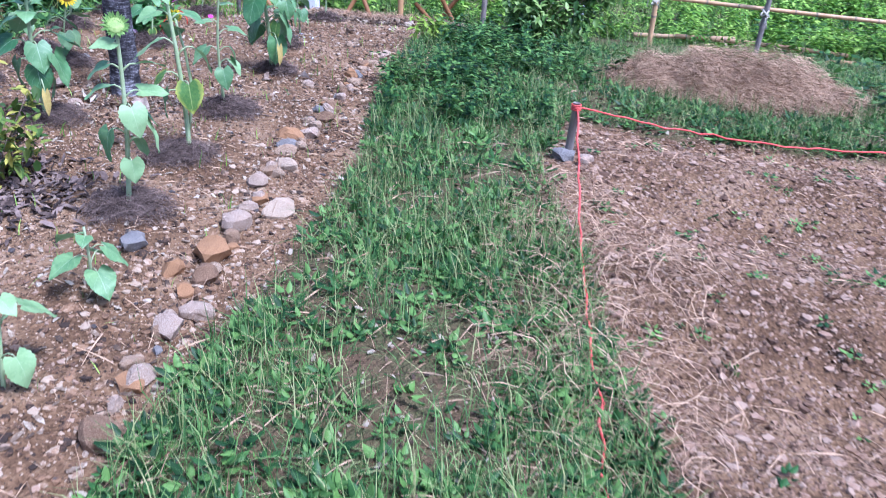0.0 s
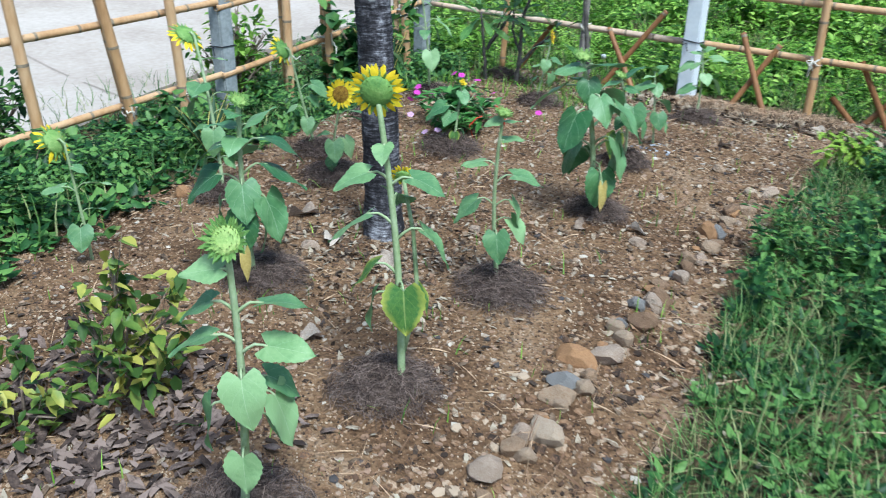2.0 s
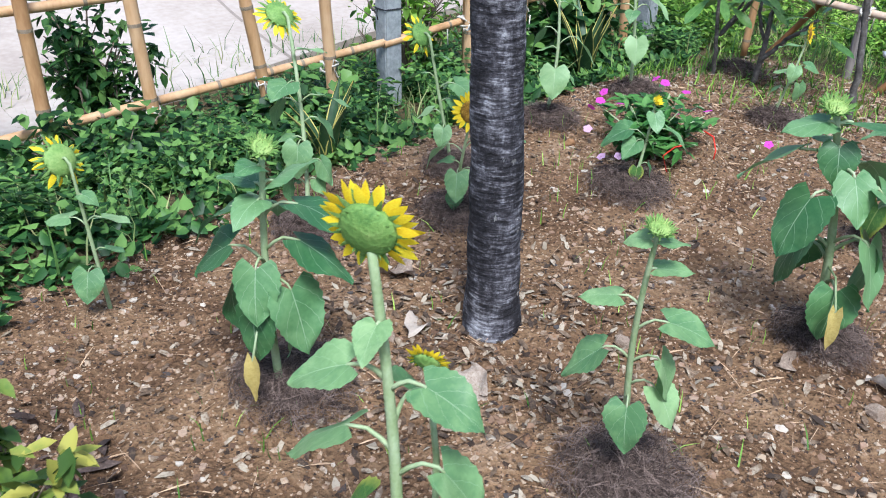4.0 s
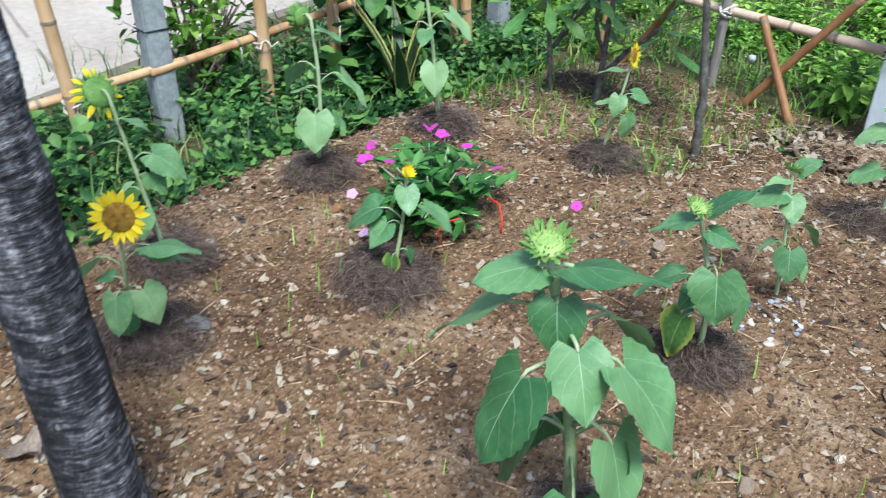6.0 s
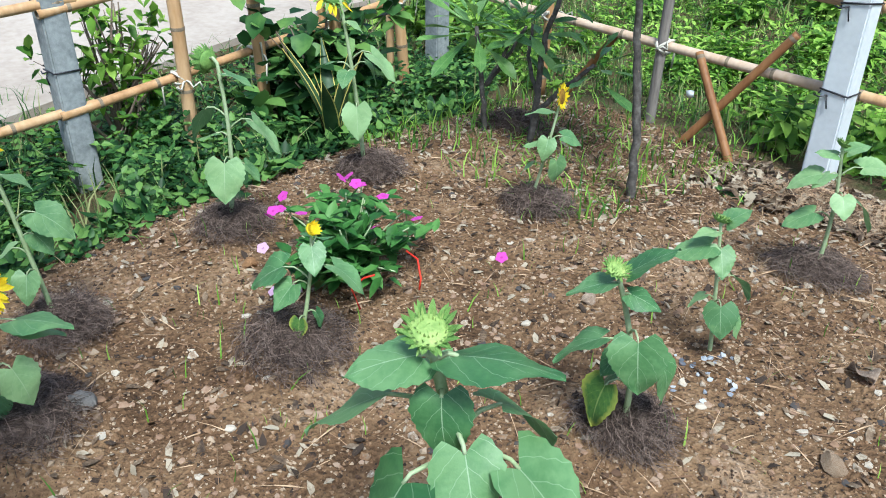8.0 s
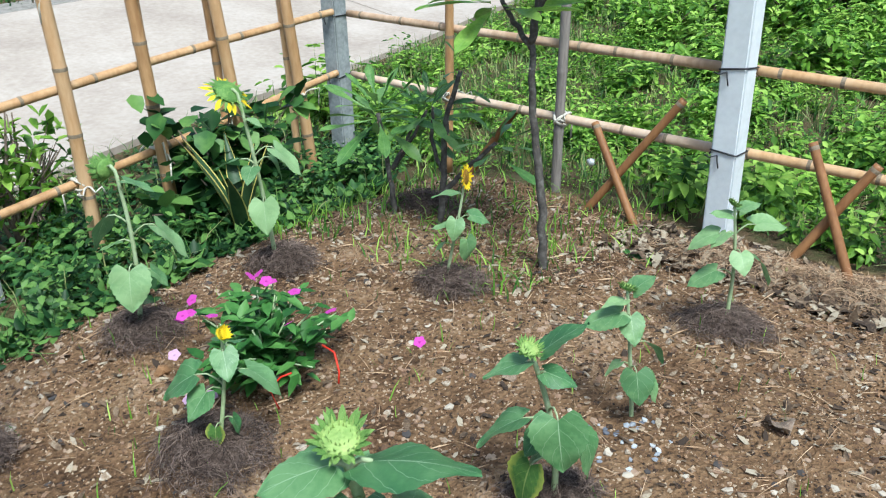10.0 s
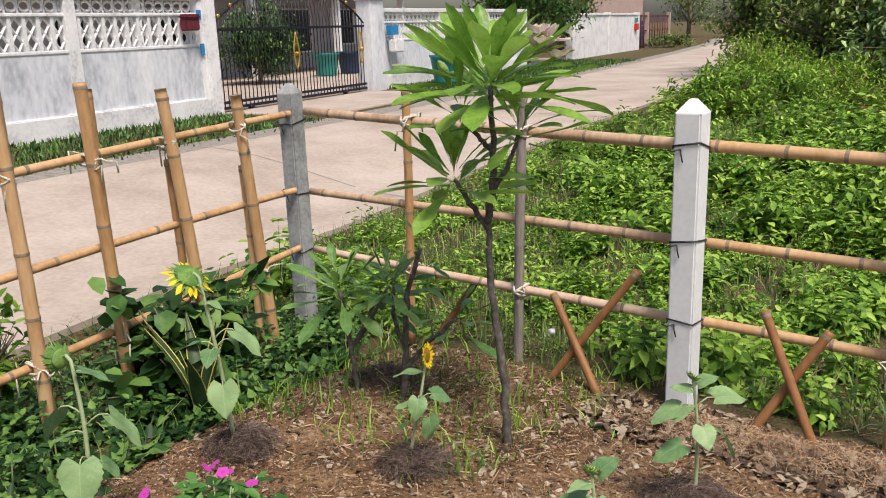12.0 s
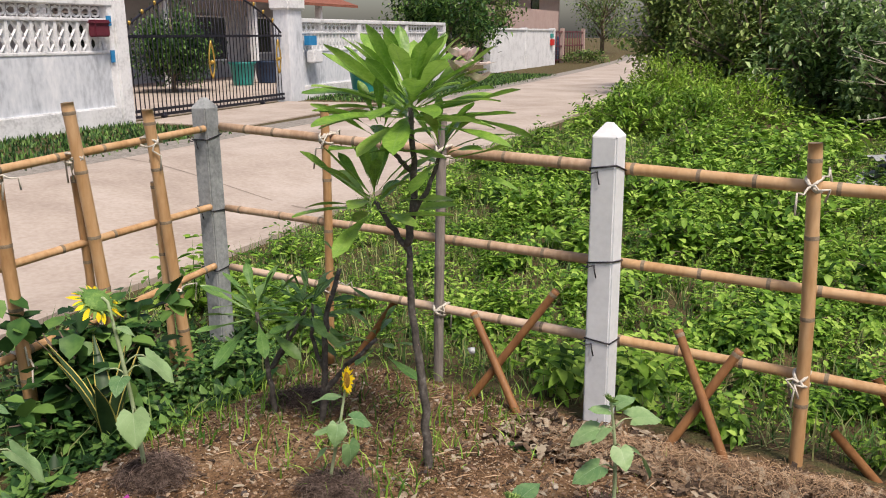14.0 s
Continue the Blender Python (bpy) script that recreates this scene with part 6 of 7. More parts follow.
shrub("fence_vine", -1.95, -1.0, -0.12, 0.28, 0.45, 0.62, 760, 0.1, HEDGE, 86, "broad-leaved dark green vine climbing the lane fence", "vine", 16, aspect=0.42)
shrub("fence_vine", -1.8, -2.78, -0.12, 0.26, 0.36, 0.36, 900, 0.075, HEDGE, 87, "tangled broad-leaved green vine below the fence", "vine", 16, aspect=0.36)
shrub("fence_vine", -1.85, -3.55, -0.12, 0.28, 0.5, 0.36, 1000, 0.065, HEDGE, 90, "dense leafy green growth below the lane fence", "vine", 18, aspect=0.34)
shrub("lane_bush", -2.42, -3.45, -0.12, 0.24, 0.28, 0.72, 900, 0.07, HEDGE, 91, "upright dark green bush outside the lane fence", "bush", 18)
shrub("lane_weed", -2.45, -1.75, -0.12, 0.25, 0.3, 0.8, 420, 0.075, WEED, 88, "tall thin green weed outside the lane fence", "weeds", 16)
shrub("lane_weed", -2.4, -4.2, -0.12, 0.22, 0.3, 0.8, 380, 0.075, WEED, 89, "tall thin green weed outside the lane fence", "weeds", 14)

# ---- peg, string, lying poles, scraps ----
peg = empty("wooden_peg", pose(2.37, -3.30, float(gz(2.37, -3.3))), "weathered wooden stake holding a red string", "stake")
bamboo("stake", (-0.015, 0.0, -0.1), (-0.005, 0.0, 0.275), 0.022, 0.017, peg, 600, [OLDWOOD, OLDWOOD], 0.5)
s = Soup()
for k in range(4):
    q = np.linspace(0, 6.28, 16)
    s.add(tube(np.stack([-0.005 + 0.021 * np.cos(q), 0.021 * np.sin(q), np.full(16, 0.245 + k * 0.007)], 1), 0.004, 5, False))
s.link("string_winding", REDSTRING, peg)
line = empty("marking_string", pose(2.37, -3.30, float(gz(2.37, -3.3))), "slack red plastic string marking the dug plot", "string")
rng = np.random.default_rng(9)
for name, end, sag, wob in (("string", (0.30, -3.6, 0.02), 0.22, 0.006), ("string", (2.3, 0.62, 0.10), 0.10, 0.004)):
    q = np.linspace(0, 1, 40)
    e = np.array(end)
    st = np.array([0, 0, 0.255])
    p = st + (e - st) * q[:, None]
    p[:, 2] -= sag * np.sin(np.pi * q) * (1 - q * 0.4)
    p[:, 2] = np.maximum(p[:, 2], 0.03)
    p += rng.normal(0, wob, p.shape)
    p[0] = st
    link_mesh(name, *tube(p, 0.0042, 6), REDSTRING, line)
for i, (a, b) in enumerate([((2.75, 0.30, 0.02), (3.6, 0.42, 0.05)), ((3.1, 0.28, 0.05), (4.5, 0.30, 0.03)), ((3.2, 0.12, -0.0), (4.6, 0.18, 0.0))]):
    lp = empty("bamboo_pole", pose(a[0], a[1], 0), "loose bamboo pole lying beside the fence", "bamboo pole", "lying poles")
    bamboo("pole", (0, 0, a[2]), (b[0] - a[0], b[1] - a[1], b[2]), 0.02, 0.017, lp, 620 + i)
PAPER = material("white_scrap", [(0.6, 0.62, 0.63), (0.78, 0.79, 0.8)], 10, 0.6, 0.2)
scrap = link_mesh("plastic_scrap", *(lambda v, f: (v * np.array([0.028, 0.02, 0.045]), f))(*(np.array(PV), PF)), PAPER)
scrap.matrix_basis = pose(-0.66, 0.10, 0.16)
tagged(scrap, "crumpled white plastic scrap in the weeds", "litter")
PALEDRY = material("bleached_dry_leaf", [(0.26, 0.19, 0.14), (0.42, 0.34, 0.27), (0.56, 0.48, 0.40)], 20, 0.9, 0.4, objvar=0.5, translucent=0.15)
DRYLEAF = leaf_mesh("dead_leaf", 10, 6, 0.3, 0, 0.35, 0.6, PALEDRY, wave=0.12)
GREENFALL = leaf_mesh("fallen_leaf", 8, 4, 0.13, 0, 0.1, 0.3, HEDGE, tip=1.3, wave=0.02)
for i, (x, y, L, me, rz, rx) in enumerate([(0.60, -2.66, 0.085, DRYLEAF, 70, 50), (0.76, -2.52, 0.085, DRYLEAF, 20, -40), (-0.22, -0.40, 0.22, GREENFALL, -25, 0), (-0.27, -3.18, 0.15, DRYLEAF, 200, 15), (-0.05, -3.35, 0.12, DRYLEAF, 120, 10), (0.16, -3.3, 0.12, DRYLEAF, 330, 20), (0.75, -1.3, 0.1, DRYLEAF, 140, 15), (0.2, -0.35, 0.09, DRYLEAF, 60, 25), (0.55, -0.3, 0.1, DRYLEAF, 160, 25), (0.9, -0.35, 0.1, DRYLEAF, 10, 25), (0.35, -3.9, 0.1, DRYLEAF, 80, 10)]):
    lf = new("fallen_leaf", me)
    lf.matrix_basis = pose(x, y, float(surface(x, y)) + 0.02, rx, 0, rz) @ Matrix.Diagonal((L, L, L, 1))
    tagged(lf, "long green fallen leaf on the soil" if me is GREENFALL else "curled dry brown fallen leaf", "leaf", "fallen leaves")

# ---- across the lane: wall, gate, houses ----
W0, WD = Vector((-11.39, 6.61, 0.15)), Vector((-0.19, 0.982, 0)).normalized()
WN = Vector((WD.y, -WD.x, 0))


def across(name, label, category, kind=""):
    """An empty whose x runs along the wall away from the garden's end, y points behind the wall, z up."""
    m = Matrix((WD, -WN, Vector((0, 0, 1)))).transposed().to_4x4()
    m.translation = W0
    return empty(name, m, label, category, "", kind)


def block(parent, name, x0, x1, y0, y1, z0, z1, mat, r=0.015, label=""):
    return part(name, bevel_box(x0, x1, y0, y1, z0, z1, r), mat, parent, label)


def breeze_wall(name, x0, x1, bay, top, solid, label, detail):
    w = across(name, label, "wall", "structure")
    block(w, "plinth", x0, x1, -0.06, 0.16, -0.25, 0.33, WHITE, 0.02, "white rough plinth")
    block(w, "panel", x0, x1, 0.0, 0.10, 0.32, solid, WALLPAINT, 0.01, "grey-stained white panel")
    block(w, "coping", x0 - 0.03, x1 + 0.03, -0.06, 0.16, top, top + 0.10, WHITE)
    for z in (solid, top - 0.26):
        block(w, "rail", x0, x1, -0.015, 0.115, z, z + 0.06, WHITE)
    n = int(round((x1 - x0) / bay))
    for i in range(n + 1):
        x = x0 + (x1 - x0) * i / n
        block(w, "pier", x - 0.1, x + 0.1, -0.04, 0.14, 0.3, top, WHITE, 0.01)
    # pierced blocks: each a frame with a diamond
    unit = Soup()
    h = top - 0.26 - solid - 0.06
    ww = h * 0.5
    unit.add(box(-0.028, 0.028, 0.005, 0.095, 0, h))
    for z in (0.0, h * 0.5):
        for a, b in (((0.12, 0.5), (0.5, 1)), ((0.5, 1), (0.88, 0.5)), ((0.88, 0.5), (0.5, 0)), ((0.5, 0), (0.12, 0.5))):
            unit.add(tube([(a[0] * ww, 0.05, z + a[1] * h * 0.5), (b[0] * ww, 0.05, z + b[1] * h * 0.5)], 0.022, 4))
    ub = unit.link("breeze_block", WHITE, smooth=False)
    um = ub.data
    bpy.data.objects.remove(ub)
    up = Soup()
    q = np.linspace(0, 2 * np.pi, 9)
    hh = 0.2
    up.add(tube(np.stack([hh * 0.55 + hh * 0.42 * np.cos(q), np.full(9, 0.05), hh / 2 + hh * 0.36 * np.sin(q)], 1), 0.022, 4, False))
    up.add(tube([(0, 0.05, 0), (0, 0.05, hh)], 0.02, 4))
    ub = up.link("ring_block", WHITE, smooth=False)
    um2 = ub.data
    bpy.data.objects.remove(ub)
    if detail:
        x = x0 + 0.1
        while x < x1 - ww:
            link_data("breeze_block", um, w, "", pose(x, 0, solid + 0.06))
            x += ww
        x = x0 + 0.1
        while x < x1 - 0.2:
            link_data("ring_block", um2, w, "", pose(x, 0, top - 0.205))
            x += 0.21
    return w


breeze_wall("wall_lane", -14.0, -0.28, 2.75, 1.98, 1.2, "white garden wall with pierced blocks and grey rain stains", True)
w2 = breeze_wall("wall_beyond_gate", 5.75, 15.2, 3.2, 1.78, 1.1, "white pierced-block garden wall beyond the gate", True)
far_wall = across("wall_far", "plain white garden wall far along the lane", "wall", "structure")
block(far_wall, "panel", 20.2, 30.5, 0.0, 0.2, -0.3, 1.65, WHITE)
block(far_wall, "coping", 20.1, 30.6, -0.05, 0.25, 1.65, 1.74, WHITE)
for x in (20.2, 25.3, 30.4):
    block(far_wall, "pier", x - 0.12, x + 0.12, -0.04, 0.24, -0.3, 1.78, WHITE)
gp_l = across("gate_pillar", "square white gate pillar at the wall's end", "pillar")
block(gp_l, "shaft", -0.28, 0.0, -0.10, 0.2, -0.2, 2.3, WHITE)
block(gp_l, "number_plate", -0.44, -0.34, -0.075, -0.05, 1.66, 1.82, BLUE, 0.003, "small blue number plate")
block(gp_l, "meter_box", -0.42, -0.33, -0.075, -0.05, 1.06, 1.26, BLUE, 0.003, "small blue plate")
gp_r = across("gate_pillar", "stained white gate pillar with a letter box", "pillar")
block(gp_r, "shaft", 5.15, 5.75, -0.14, 0.26, -0.2, 2.05, WALLPAINT)
block(gp_r, "capital", 5.08, 5.82, -0.21, 0.33, 2.05, 2.35, WHITE, 0.04)
lb = block(gp_r, "letter_box", 5.98, 6.4, -0.3, -0.08, 0.85, 1.16, WHITE, 0.03, "white letter box")
block(gp_r, "number_plate", 5.95, 6.3, -0.2, -0.06, 1.26, 1.48, BLUE, 0.003, "blue sign plate")
box_m = across("letter_box", "maroon metal letter box hung on the pierced wall", "letter box")
block(box_m, "body", -0.86, -0.52, -0.2, -0.05, 1.48, 1.68, MAROON, 0.02)
block(box_m, "lid", -0.88, -0.50, -0.23, -0.04, 1.67, 1.75, MAROON, 0.03)
gate = across("sliding_gate", "black iron bar gate with gold ornaments, shut", "gate")
G0, G1 = 0.03, 5.12
arch = lambda x: 1.55 + 0.85 * math.sin(math.pi * (x - G0) / (G1 - G0)) ** 0.85
for z in (0.06, 0.16, 1.46):
    block(gate, "rail", G0, G1, 0.03, 0.08, z, z + 0.05, BLACKMETAL, 0.006)
x = G0 + 0.05
while x < G1:
    link_mesh("bar", *tube([(x, 0.055, 0.1), (x, 0.055, arch(x))], 0.011, 6), BLACKMETAL, gate)
    x += 0.118
q = np.linspace(G0, G1, 30)
link_mesh("arched_rail", *tube([(u, 0.055, arch(u)) for u in q], 0.022, 6), BLACKMETAL, gate)
for u in q[1:-1:2]:
    link_mesh("leaf_ornament", *(lambda d: (d[0] * np.array([0.06, 0.03, 0.10]) + np.array([u, 0.03, arch(u) + 0.04]), d[1]))((PV, PF)), GOLD, gate)
for u in (G0 + 2.42, G1 - 0.2):
    for sg in (-1, 1):
        t = np.linspace(0, 1, 16)
        link_mesh("scroll", *tube(np.stack([u + sg * 0.10 * np.sin(t * np.pi) * (1 - 0.3 * t), np.full(16, 0.02), 0.66 + 0.74 * t], 1), 0.018, 6), GOLD, gate)
    link_mesh("boss", *(lambda d: (d[0] * 0.09 + np.array([u, 0.02, 0.98]), d[1]))((PV, PF)), GOLD, gate)
for u in (G0 + 0.9, G1 - 0.9):
    link_mesh("wheel", *tube([(u, 0.02, 0.05), (u, 0.10, 0.05)], 0.05, 12), BLACKMETAL, gate)
apron = across("driveway", "concrete driveway behind the iron gate", "driveway", "structure")
block(apron, "slab", 0.03, 5.12, -2.3, 0.0, -0.22, 0.02, ROADMAT, 0.01)
block(apron, "yard", -3.0, 22.0, 0.3, 10.0, -0.22, 0.02, ROADMAT, 0.01)
for i, (x, y, m, label) in enumerate([(10.75, 5.0, PLASTICTEAL, "teal plastic bin behind the gate"), (12.1, 5.0, PLASTICBLUE, "dark blue plastic bin behind the gate"), (7.4, -0.9, PLASTICTEAL, "teal plastic bin against the wall")]):
    b = across("plastic_bin", label, "bin")
    v, f = tube([(x, y, 0.02), (x, y, 0.1), (x, y, 0.68), (x, y, 0.70), (x, y, 0.73), (x, y, 0.60)], [0.30, 0.31, 0.40, 0.44, 0.44, 0.36], 18)
    link_mesh("tub", v, f, m, b)
house = across("house", "grey rendered house with dark openings behind the gate", "house")
block(house, "wall", -2.0, 21.0, 9.0, 9.3, -0.2, 3.6, HOUSEWALL)
for x, wd, z0, z1 in ((4.0, 0.95, 0.0, 2.1), (7.5, 1.8, 0.8, 2.2), (12.0, 0.95, 0.0, 2.1), (13.6, 1.9, 0.7, 2.2), (17.0, 1.6, 0.9, 2.2)):
    fr = block(house, "window" if z0 else "door", x, x + wd, 8.93, 9.05, z0, z1, DARKGLASS, 0.01)
    for a, b, c, d in ((x - 0.06, x, z0, z1), (x + wd, x + wd + 0.06, z0, z1), (x - 0.06, x + wd + 0.06, z1, z1 + 0.06), (x - 0.06, x + wd + 0.06, z0 - 0.06, z0)):
        block(fr, "frame", a, b, 8.88, 9.02, c, d, WHITE, 0.005)
v = [(-2.6, 6.4, 2.75), (21.6, 6.4, 2.75), (21.6, 12, 4.6), (-2.6, 12, 4.6), (-2.6, 6.4, 2.65), (21.6, 6.4, 2.65), (21.6, 12, 4.45), (-2.6, 12, 4.45)]
link_mesh("roof", v, [(0, 1, 2, 3), (4, 7, 6, 5), (0, 4, 5, 1), (1, 5, 6, 2), (2, 6, 7, 3), (3, 7, 4, 0)], ROOF, house, smooth=False)
for x in (0.0, 4.7, 9.4, 14.1, 18.8):
    block(house, "column", x, x + 0.22, 6.7, 6.92, -0.2, 2.8, WHITE)
house2 = across("house", "pink rendered house at the end of the lane", "house")
block(house2, "wall", 33.0, 52.0, 5.0, 5.4, -0.3, 5.5, PINKWALL)
block(house2, "parapet", 31.0, 46.0, 3.6, 3.8, 1.75, 3.0, PINKWALL)
for x in (34, 39, 44):
    win = block(house2, "window", x, x + 1.8, 4.9, 5.1, 3.1, 4.6, DARKGLASS)
    block(win, "frame", x - 0.1, x + 1.9, 4.86, 4.98, 3.0, 3.12, WHITE, 0.01)
v = [(31, 3.0, 5.2), (53, 3.0, 5.2), (53, 10, 7.5), (31, 10, 7.5), (31, 3.0, 5.0), (53, 3.0, 5.0), (53, 10, 7.3), (31, 10, 7.3)]
link_mesh("roof", v, [(0, 1, 2, 3), (4, 7, 6, 5), (0, 4, 5, 1), (1, 5, 6, 2), (2, 6, 7, 3), (3, 7, 4, 0)], ROOF, house2, smooth=False)
railing = across("iron_railing", "maroon iron railing gate at the pink house", "railing")
for k in range(13):
    link_mesh("railing_bar", *tube([(30.9 + k * 0.62, 0.3, 0.0), (30.9 + k * 0.62, 0.3, 1.6)], 0.024, 6), MAROON, railing)
for z in (0.15, 0.85, 1.58):
    block(railing, "rail", 30.8, 38.6, 0.26, 0.34, z, z + 0.06, MAROON, 0.01)
for x in (33.4, 38.6):
    block(railing, "post", x - 0.1, x + 0.1, 0.2, 0.4, -0.1, 1.8, PINKWALL, 0.01)
crates = across("crate_stack", "stack of blue plastic crates behind the railing", "crates")
for k in range(5):
    block(crates, "crate", 34.2, 36.4, 1.0, 1.6, 0.1 + k * 0.26, 0.33 + k * 0.26, PLASTICBLUE, 0.02)
alarm = across("post_box", "small red box on the far white wall", "box")
block(alarm, "body", 29.6, 30.1, -0.12, 0.0, 0.95, 1.25, RED, 0.02)
block(alarm, "plate", 29.65, 30.05, -0.08, 0.0, 1.32, 1.52, PLASTICTEAL, 0.01)

# ---- distant trees and thickets ----
def tree(x, y, h, crown, n, leaf, mat, seed, label):
    rng = np.random.default_rng(seed)
    z0 = float(gz(x, y))
    ob = empty("tree", pose(x, y, z0), label, "tree")
    s = Soup()
    s.add(tube([(0, 0, -0.2), (0.05, 0, h * 0.25), (0.0, 0.08, h * 0.5), (0.1, 0, h * 0.8)], [h * 0.03, h * 0.025, h * 0.02, h * 0.006], 9))
    cl = []
    for k in range(22):
        a, q = rng.uniform(0, 6.28), rng.uniform(0.25, 1)
        tip = np.array([crown * q * math.cos(a), crown * q * math.sin(a), h * rng.uniform(0.32, 1.0) * (1 - 0.22 * q)])
        st = np.array([0, 0, tip[2] * 0.55])
        s.add(tube([st, (st + tip) / 2 + [0, 0, 0.1], tip], [h * 0.011, h * 0.007, h * 0.002], 5))
        cl += [tip, (st * 0.3 + tip * 0.7)]
    s.link("trunk", TWIG, ob)
    cl = np.array(cl)
    pos = cl[rng.integers(0, len(cl), n)] + rng.normal(0, 1, (n, 3)) * crown * 0.17
    pos[:, 2] = np.maximum(pos[:, 2], 0.2)
    scatter("crown", leafv, leaff, pos, rng.uniform(0, 6.28, n), rng.uniform(0.7, 1.3, n) * leaf, rng.normal(0.3, 0.55, n), None, mat, ob)
    return ob


at_wall = lambda a, b: (W0 + WD * a - WN * b)[:2]
for i, (p, h, c, n, label) in enumerate([(at_wall(7.4, 5.0), 2.5, 1.15, 7500, "dark leafy tree in the yard behind the gate"), (at_wall(18.0, 1.0), 4.2, 1.8, 4500, "round dark green tree between the walls"), (at_wall(32, 4.5), 5.5, 2.2, 3600, "leafy tree behind the far white wall"), (at_wall(-7, 8), 6.5, 2.6, 3000, "tall leafy tree behind the lane wall"), (at_wall(26, 5), 5, 2.2, 3000, "leafy palm-like tree behind the far wall"), (at_wall(56, 2.5), 6, 2.6, 3000, "tree at the end of the lane")]):
    tree(p[0], p[1], h, c, n, 0.2 if i else 0.11, BUSHLEAF if i > 1 else HEDGE, 700 + i, label)
for i, (x, y, rx, h, n, m, lf) in enumerate([(-5.6, 19.5, 1.5, 4.4, 7000, OLIVELEAF, 0.15), (-4.4, 16.4, 1.3, 4.0, 8500, OLIVELEAF, 0.13), (-2.6, 14.6, 1.5, 3.3, 7500, OLIVELEAF, 0.13), (-0.9, 12.6, 1.4, 2.6, 8500, GLOSSYLEAF, 0.13), (0.6, 11.0, 1.2, 2.3, 7000, GLOSSYLEAF, 0.12), (-3.7, 12.6, 0.8, 1.15, 3600, FEATHERLEAF, 0.085), (-2.6, 11.0, 0.8, 1.0, 3600, FEATHERLEAF, 0.08), (-1.7, 9.9, 0.6, 0.9, 2600, FEATHERLEAF, 0.08), (-4.4, 14.4, 0.7, 1.1, 2200, FEATHERLEAF, 0.09), (2.6, 12.2, 1.5, 2.6, 6500, OLIVELEAF, 0.14), (5.2, 12.5, 1.8, 2.8, 5000, OLIVELEAF, 0.16), (8.5, 13.5, 2.2, 3.2, 4500, OLIVELEAF, 0.2), (12.0, 15, 2.5, 3.5, 4000, OLIVELEAF, 0.22)]):
    shrub("thicket", x, y, float(gz(x, y)), rx, rx, h, n, lf, m, 720 + i, "wild green thicket with bare twigs beyond the field" if h > 2 else "feathery lime-green growth before the thicket", "thicket", 26, base=0.2, aspect=0.24 if h > 2 else 0.13)
dry = empty("dry_branches", pose(0.75, 9.6, float(gz(0.75, 9.6))), "bare pale dead branches sticking out of the thicket", "branches")
rng = np.random.default_rng(33)
for k in range(26):
    st = np.array([rng.uniform(-0.5, 0.9), rng.uniform(-0.3, 0.8), rng.uniform(0.3, 1.5)])
    d = np.array([rng.uniform(-1, 0.6), rng.uniform(-0.5, 0.3), rng.uniform(-0.1, 0.7)])
    q1 = st + d * 0.55 + rng.normal(0, 0.06, 3)
    q2 = q1 + d * 0.5 + rng.normal(0, 0.14, 3)
    b = Soup().add(tube([st, q1, q2], [0.016, 0.011, 0.004], 6))
    b.add(tube([q1, q1 + d * 0.3 + rng.normal(0, 0.15, 3)], [0.007, 0.003], 5))
    b.link("branch", PALETWIG, dry)
shrub("verge_bush", *at_wall(33, -1.2), 0.15, 1.6, 1.0, 0.9, 900, 0.14, BUSHLEAF, 745, "low dark bush before the far white wall", "bush", 14)
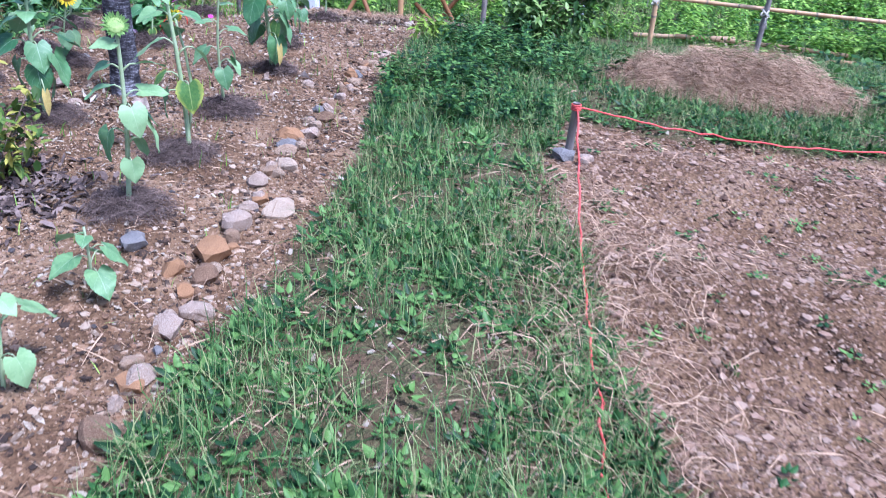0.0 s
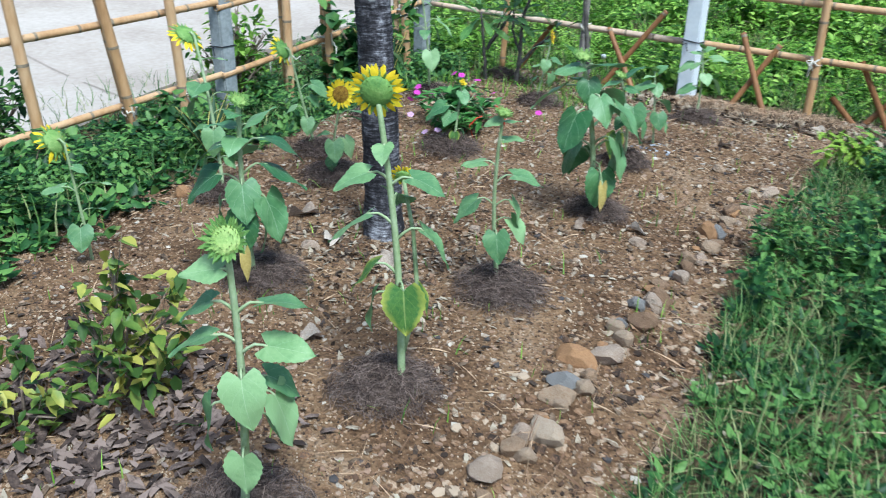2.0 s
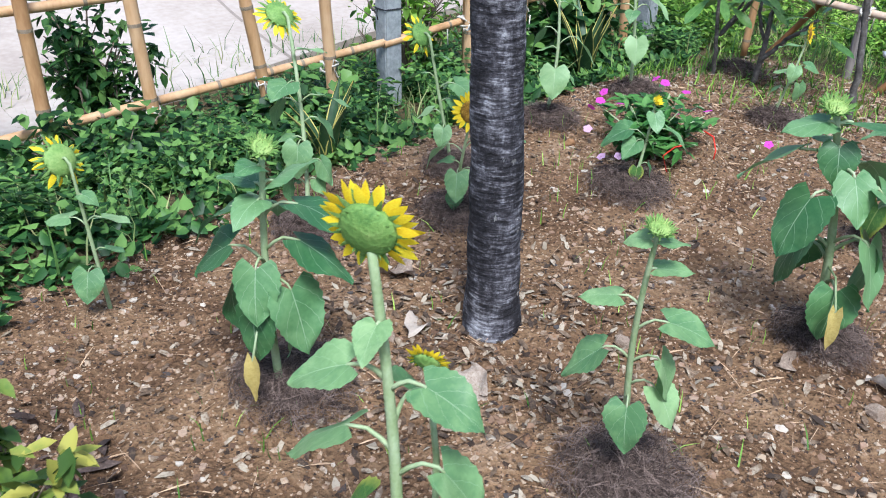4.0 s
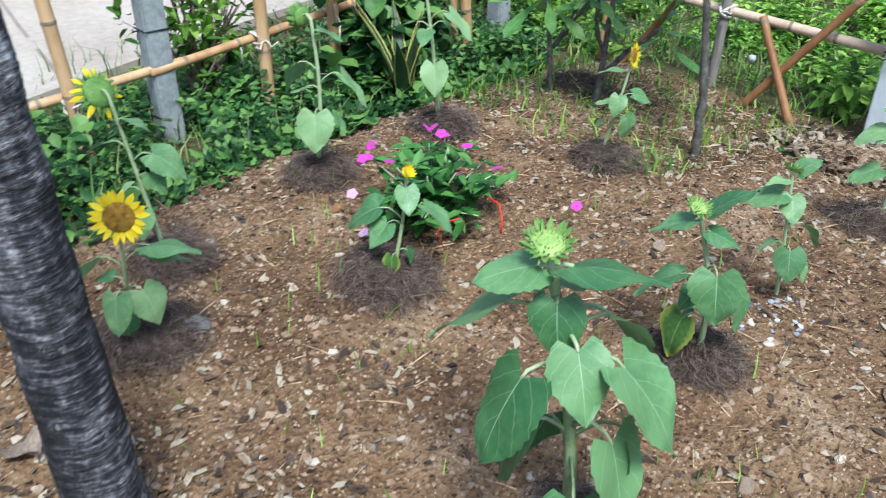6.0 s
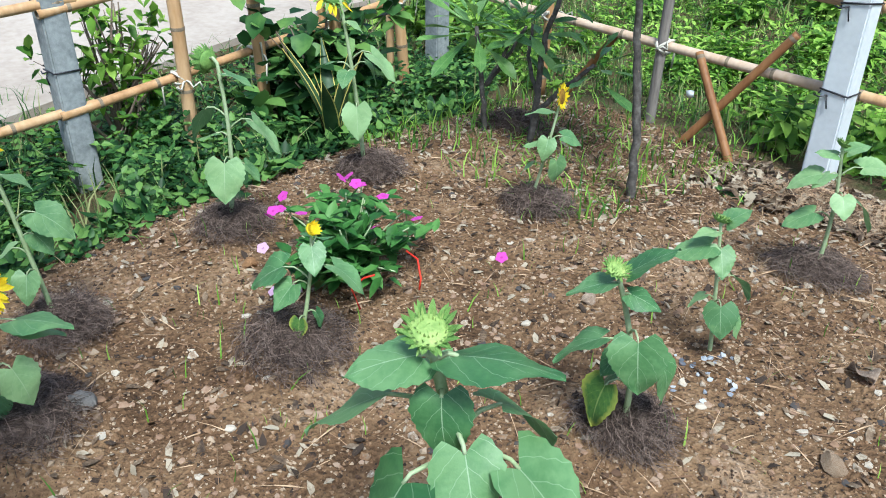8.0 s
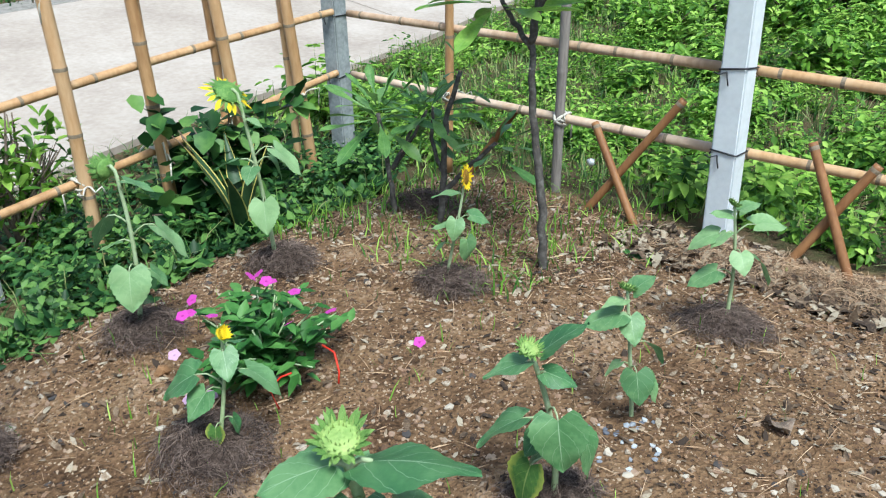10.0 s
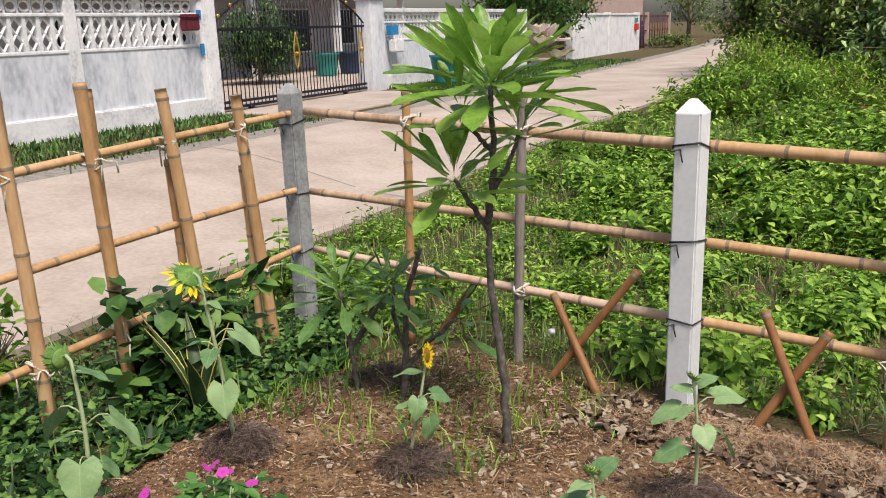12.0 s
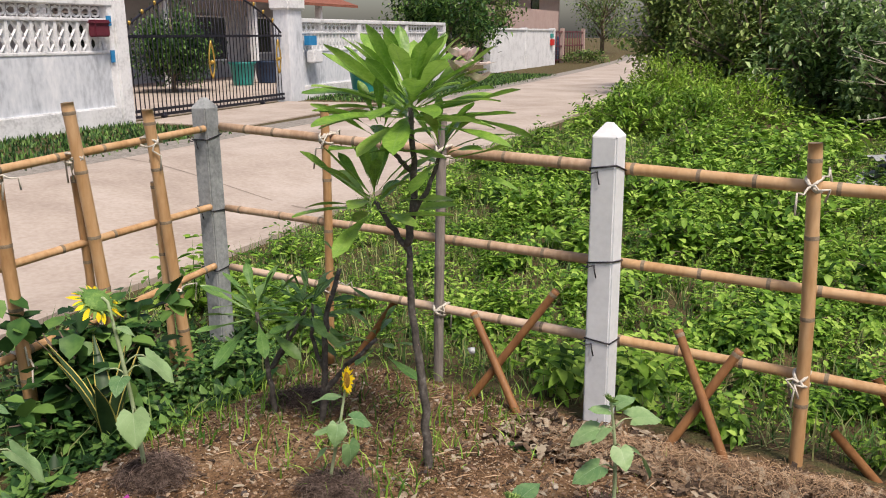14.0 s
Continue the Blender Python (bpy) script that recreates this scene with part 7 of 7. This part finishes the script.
for i, (x, y, r, h, n) in enumerate([(-2.1, 3.6, 0.42, 0.42, 1100), (-1.75, 4.4, 0.4, 0.36, 900), (-1.25, 4.3, 0.5, 0.5, 1300), (-2.5, 5.2, 0.5, 0.4, 1000), (0.05, 3.4, 0.5, 0.5, 1300), (-0.5, 3.15, 0.42, 0.38, 1000), (-1.0, 5.2, 0.55, 0.45, 1100), (-0.1, 4.7, 0.6, 0.5, 1200), (0.9, 2.6, 0.4, 0.4, 900), (1.3, 4.0, 0.6, 0.5, 1200), (2.4, 3.0, 0.5, 0.45, 900), (3.2, 4.2, 0.6, 0.5, 900), (-0.75, 1.9, 0.3, 0.24, 600), (0.35, 1.9, 0.32, 0.26, 600), (-2.95, 8.8, 0.75, 0.8, 2000), (-2.2, 9.2, 0.7, 0.75, 1800), (-3.7, 10.0, 0.7, 0.75, 1500), (-1.6, 7.0, 0.6, 0.5, 1000), (-0.4, 6.3, 0.6, 0.5, 1000)]):
    shrub("weed_clump", x, y, float(gz(x, y)), r, r, h, n, 0.075 if h < 0.6 else 0.1, WEED, 760 + i, "lush light green weed clump in the open field", "weeds", 18, aspect=0.30 if h < 0.6 else 0.16)
# rubble in the field
rub = empty("rubble_heap", pose(0.95, 6.6, float(gz(0.95, 6.6)) - 0.12), "heap of red brick pieces and grey roofing sheets in the field", "rubble")
rng = np.random.default_rng(12)
BRICK = material("red_brick", [(0.26, 0.08, 0.05), (0.4, 0.15, 0.1)], 14, 0.9, 0.5, objvar=0.4)
for k in range(30):
    ob = part("brick", bevel_box(-0.1, 0.1, -0.05, 0.05, -0.035, 0.035, 0.006), BRICK, rub)
    ob.matrix_basis = pose(rng.normal(0.5, 0.35), rng.normal(0, 0.3), 0.25 + rng.uniform(0, 0.14), rng.uniform(-40, 40), rng.uniform(-40, 40), rng.uniform(0, 180))
for k in range(5):
    q = np.linspace(0, 1, 40)
    v, f = [], []
    for i, u in enumerate(q):
        for y in (-0.45, 0.45):
            v.append((u * 0.9 - 0.45, y, 0.018 * math.sin(u * 44)))
            v.append((u * 0.9 - 0.45, y, 0.018 * math.sin(u * 44) - 0.006))
    for i in range(39):
        a = i * 4
        f += [(a, a + 4, a + 6, a + 2), (a + 1, a + 3, a + 7, a + 5)]
    ob = link_mesh("roofing_sheet", v, f, OLDCONCRETE, rub)
    ob.matrix_basis = pose(-0.3 + k * 0.1, rng.normal(0, 0.15), 0.16 + k * 0.06, rng.uniform(-12, 12), rng.uniform(-15, 10), rng.uniform(0, 180))
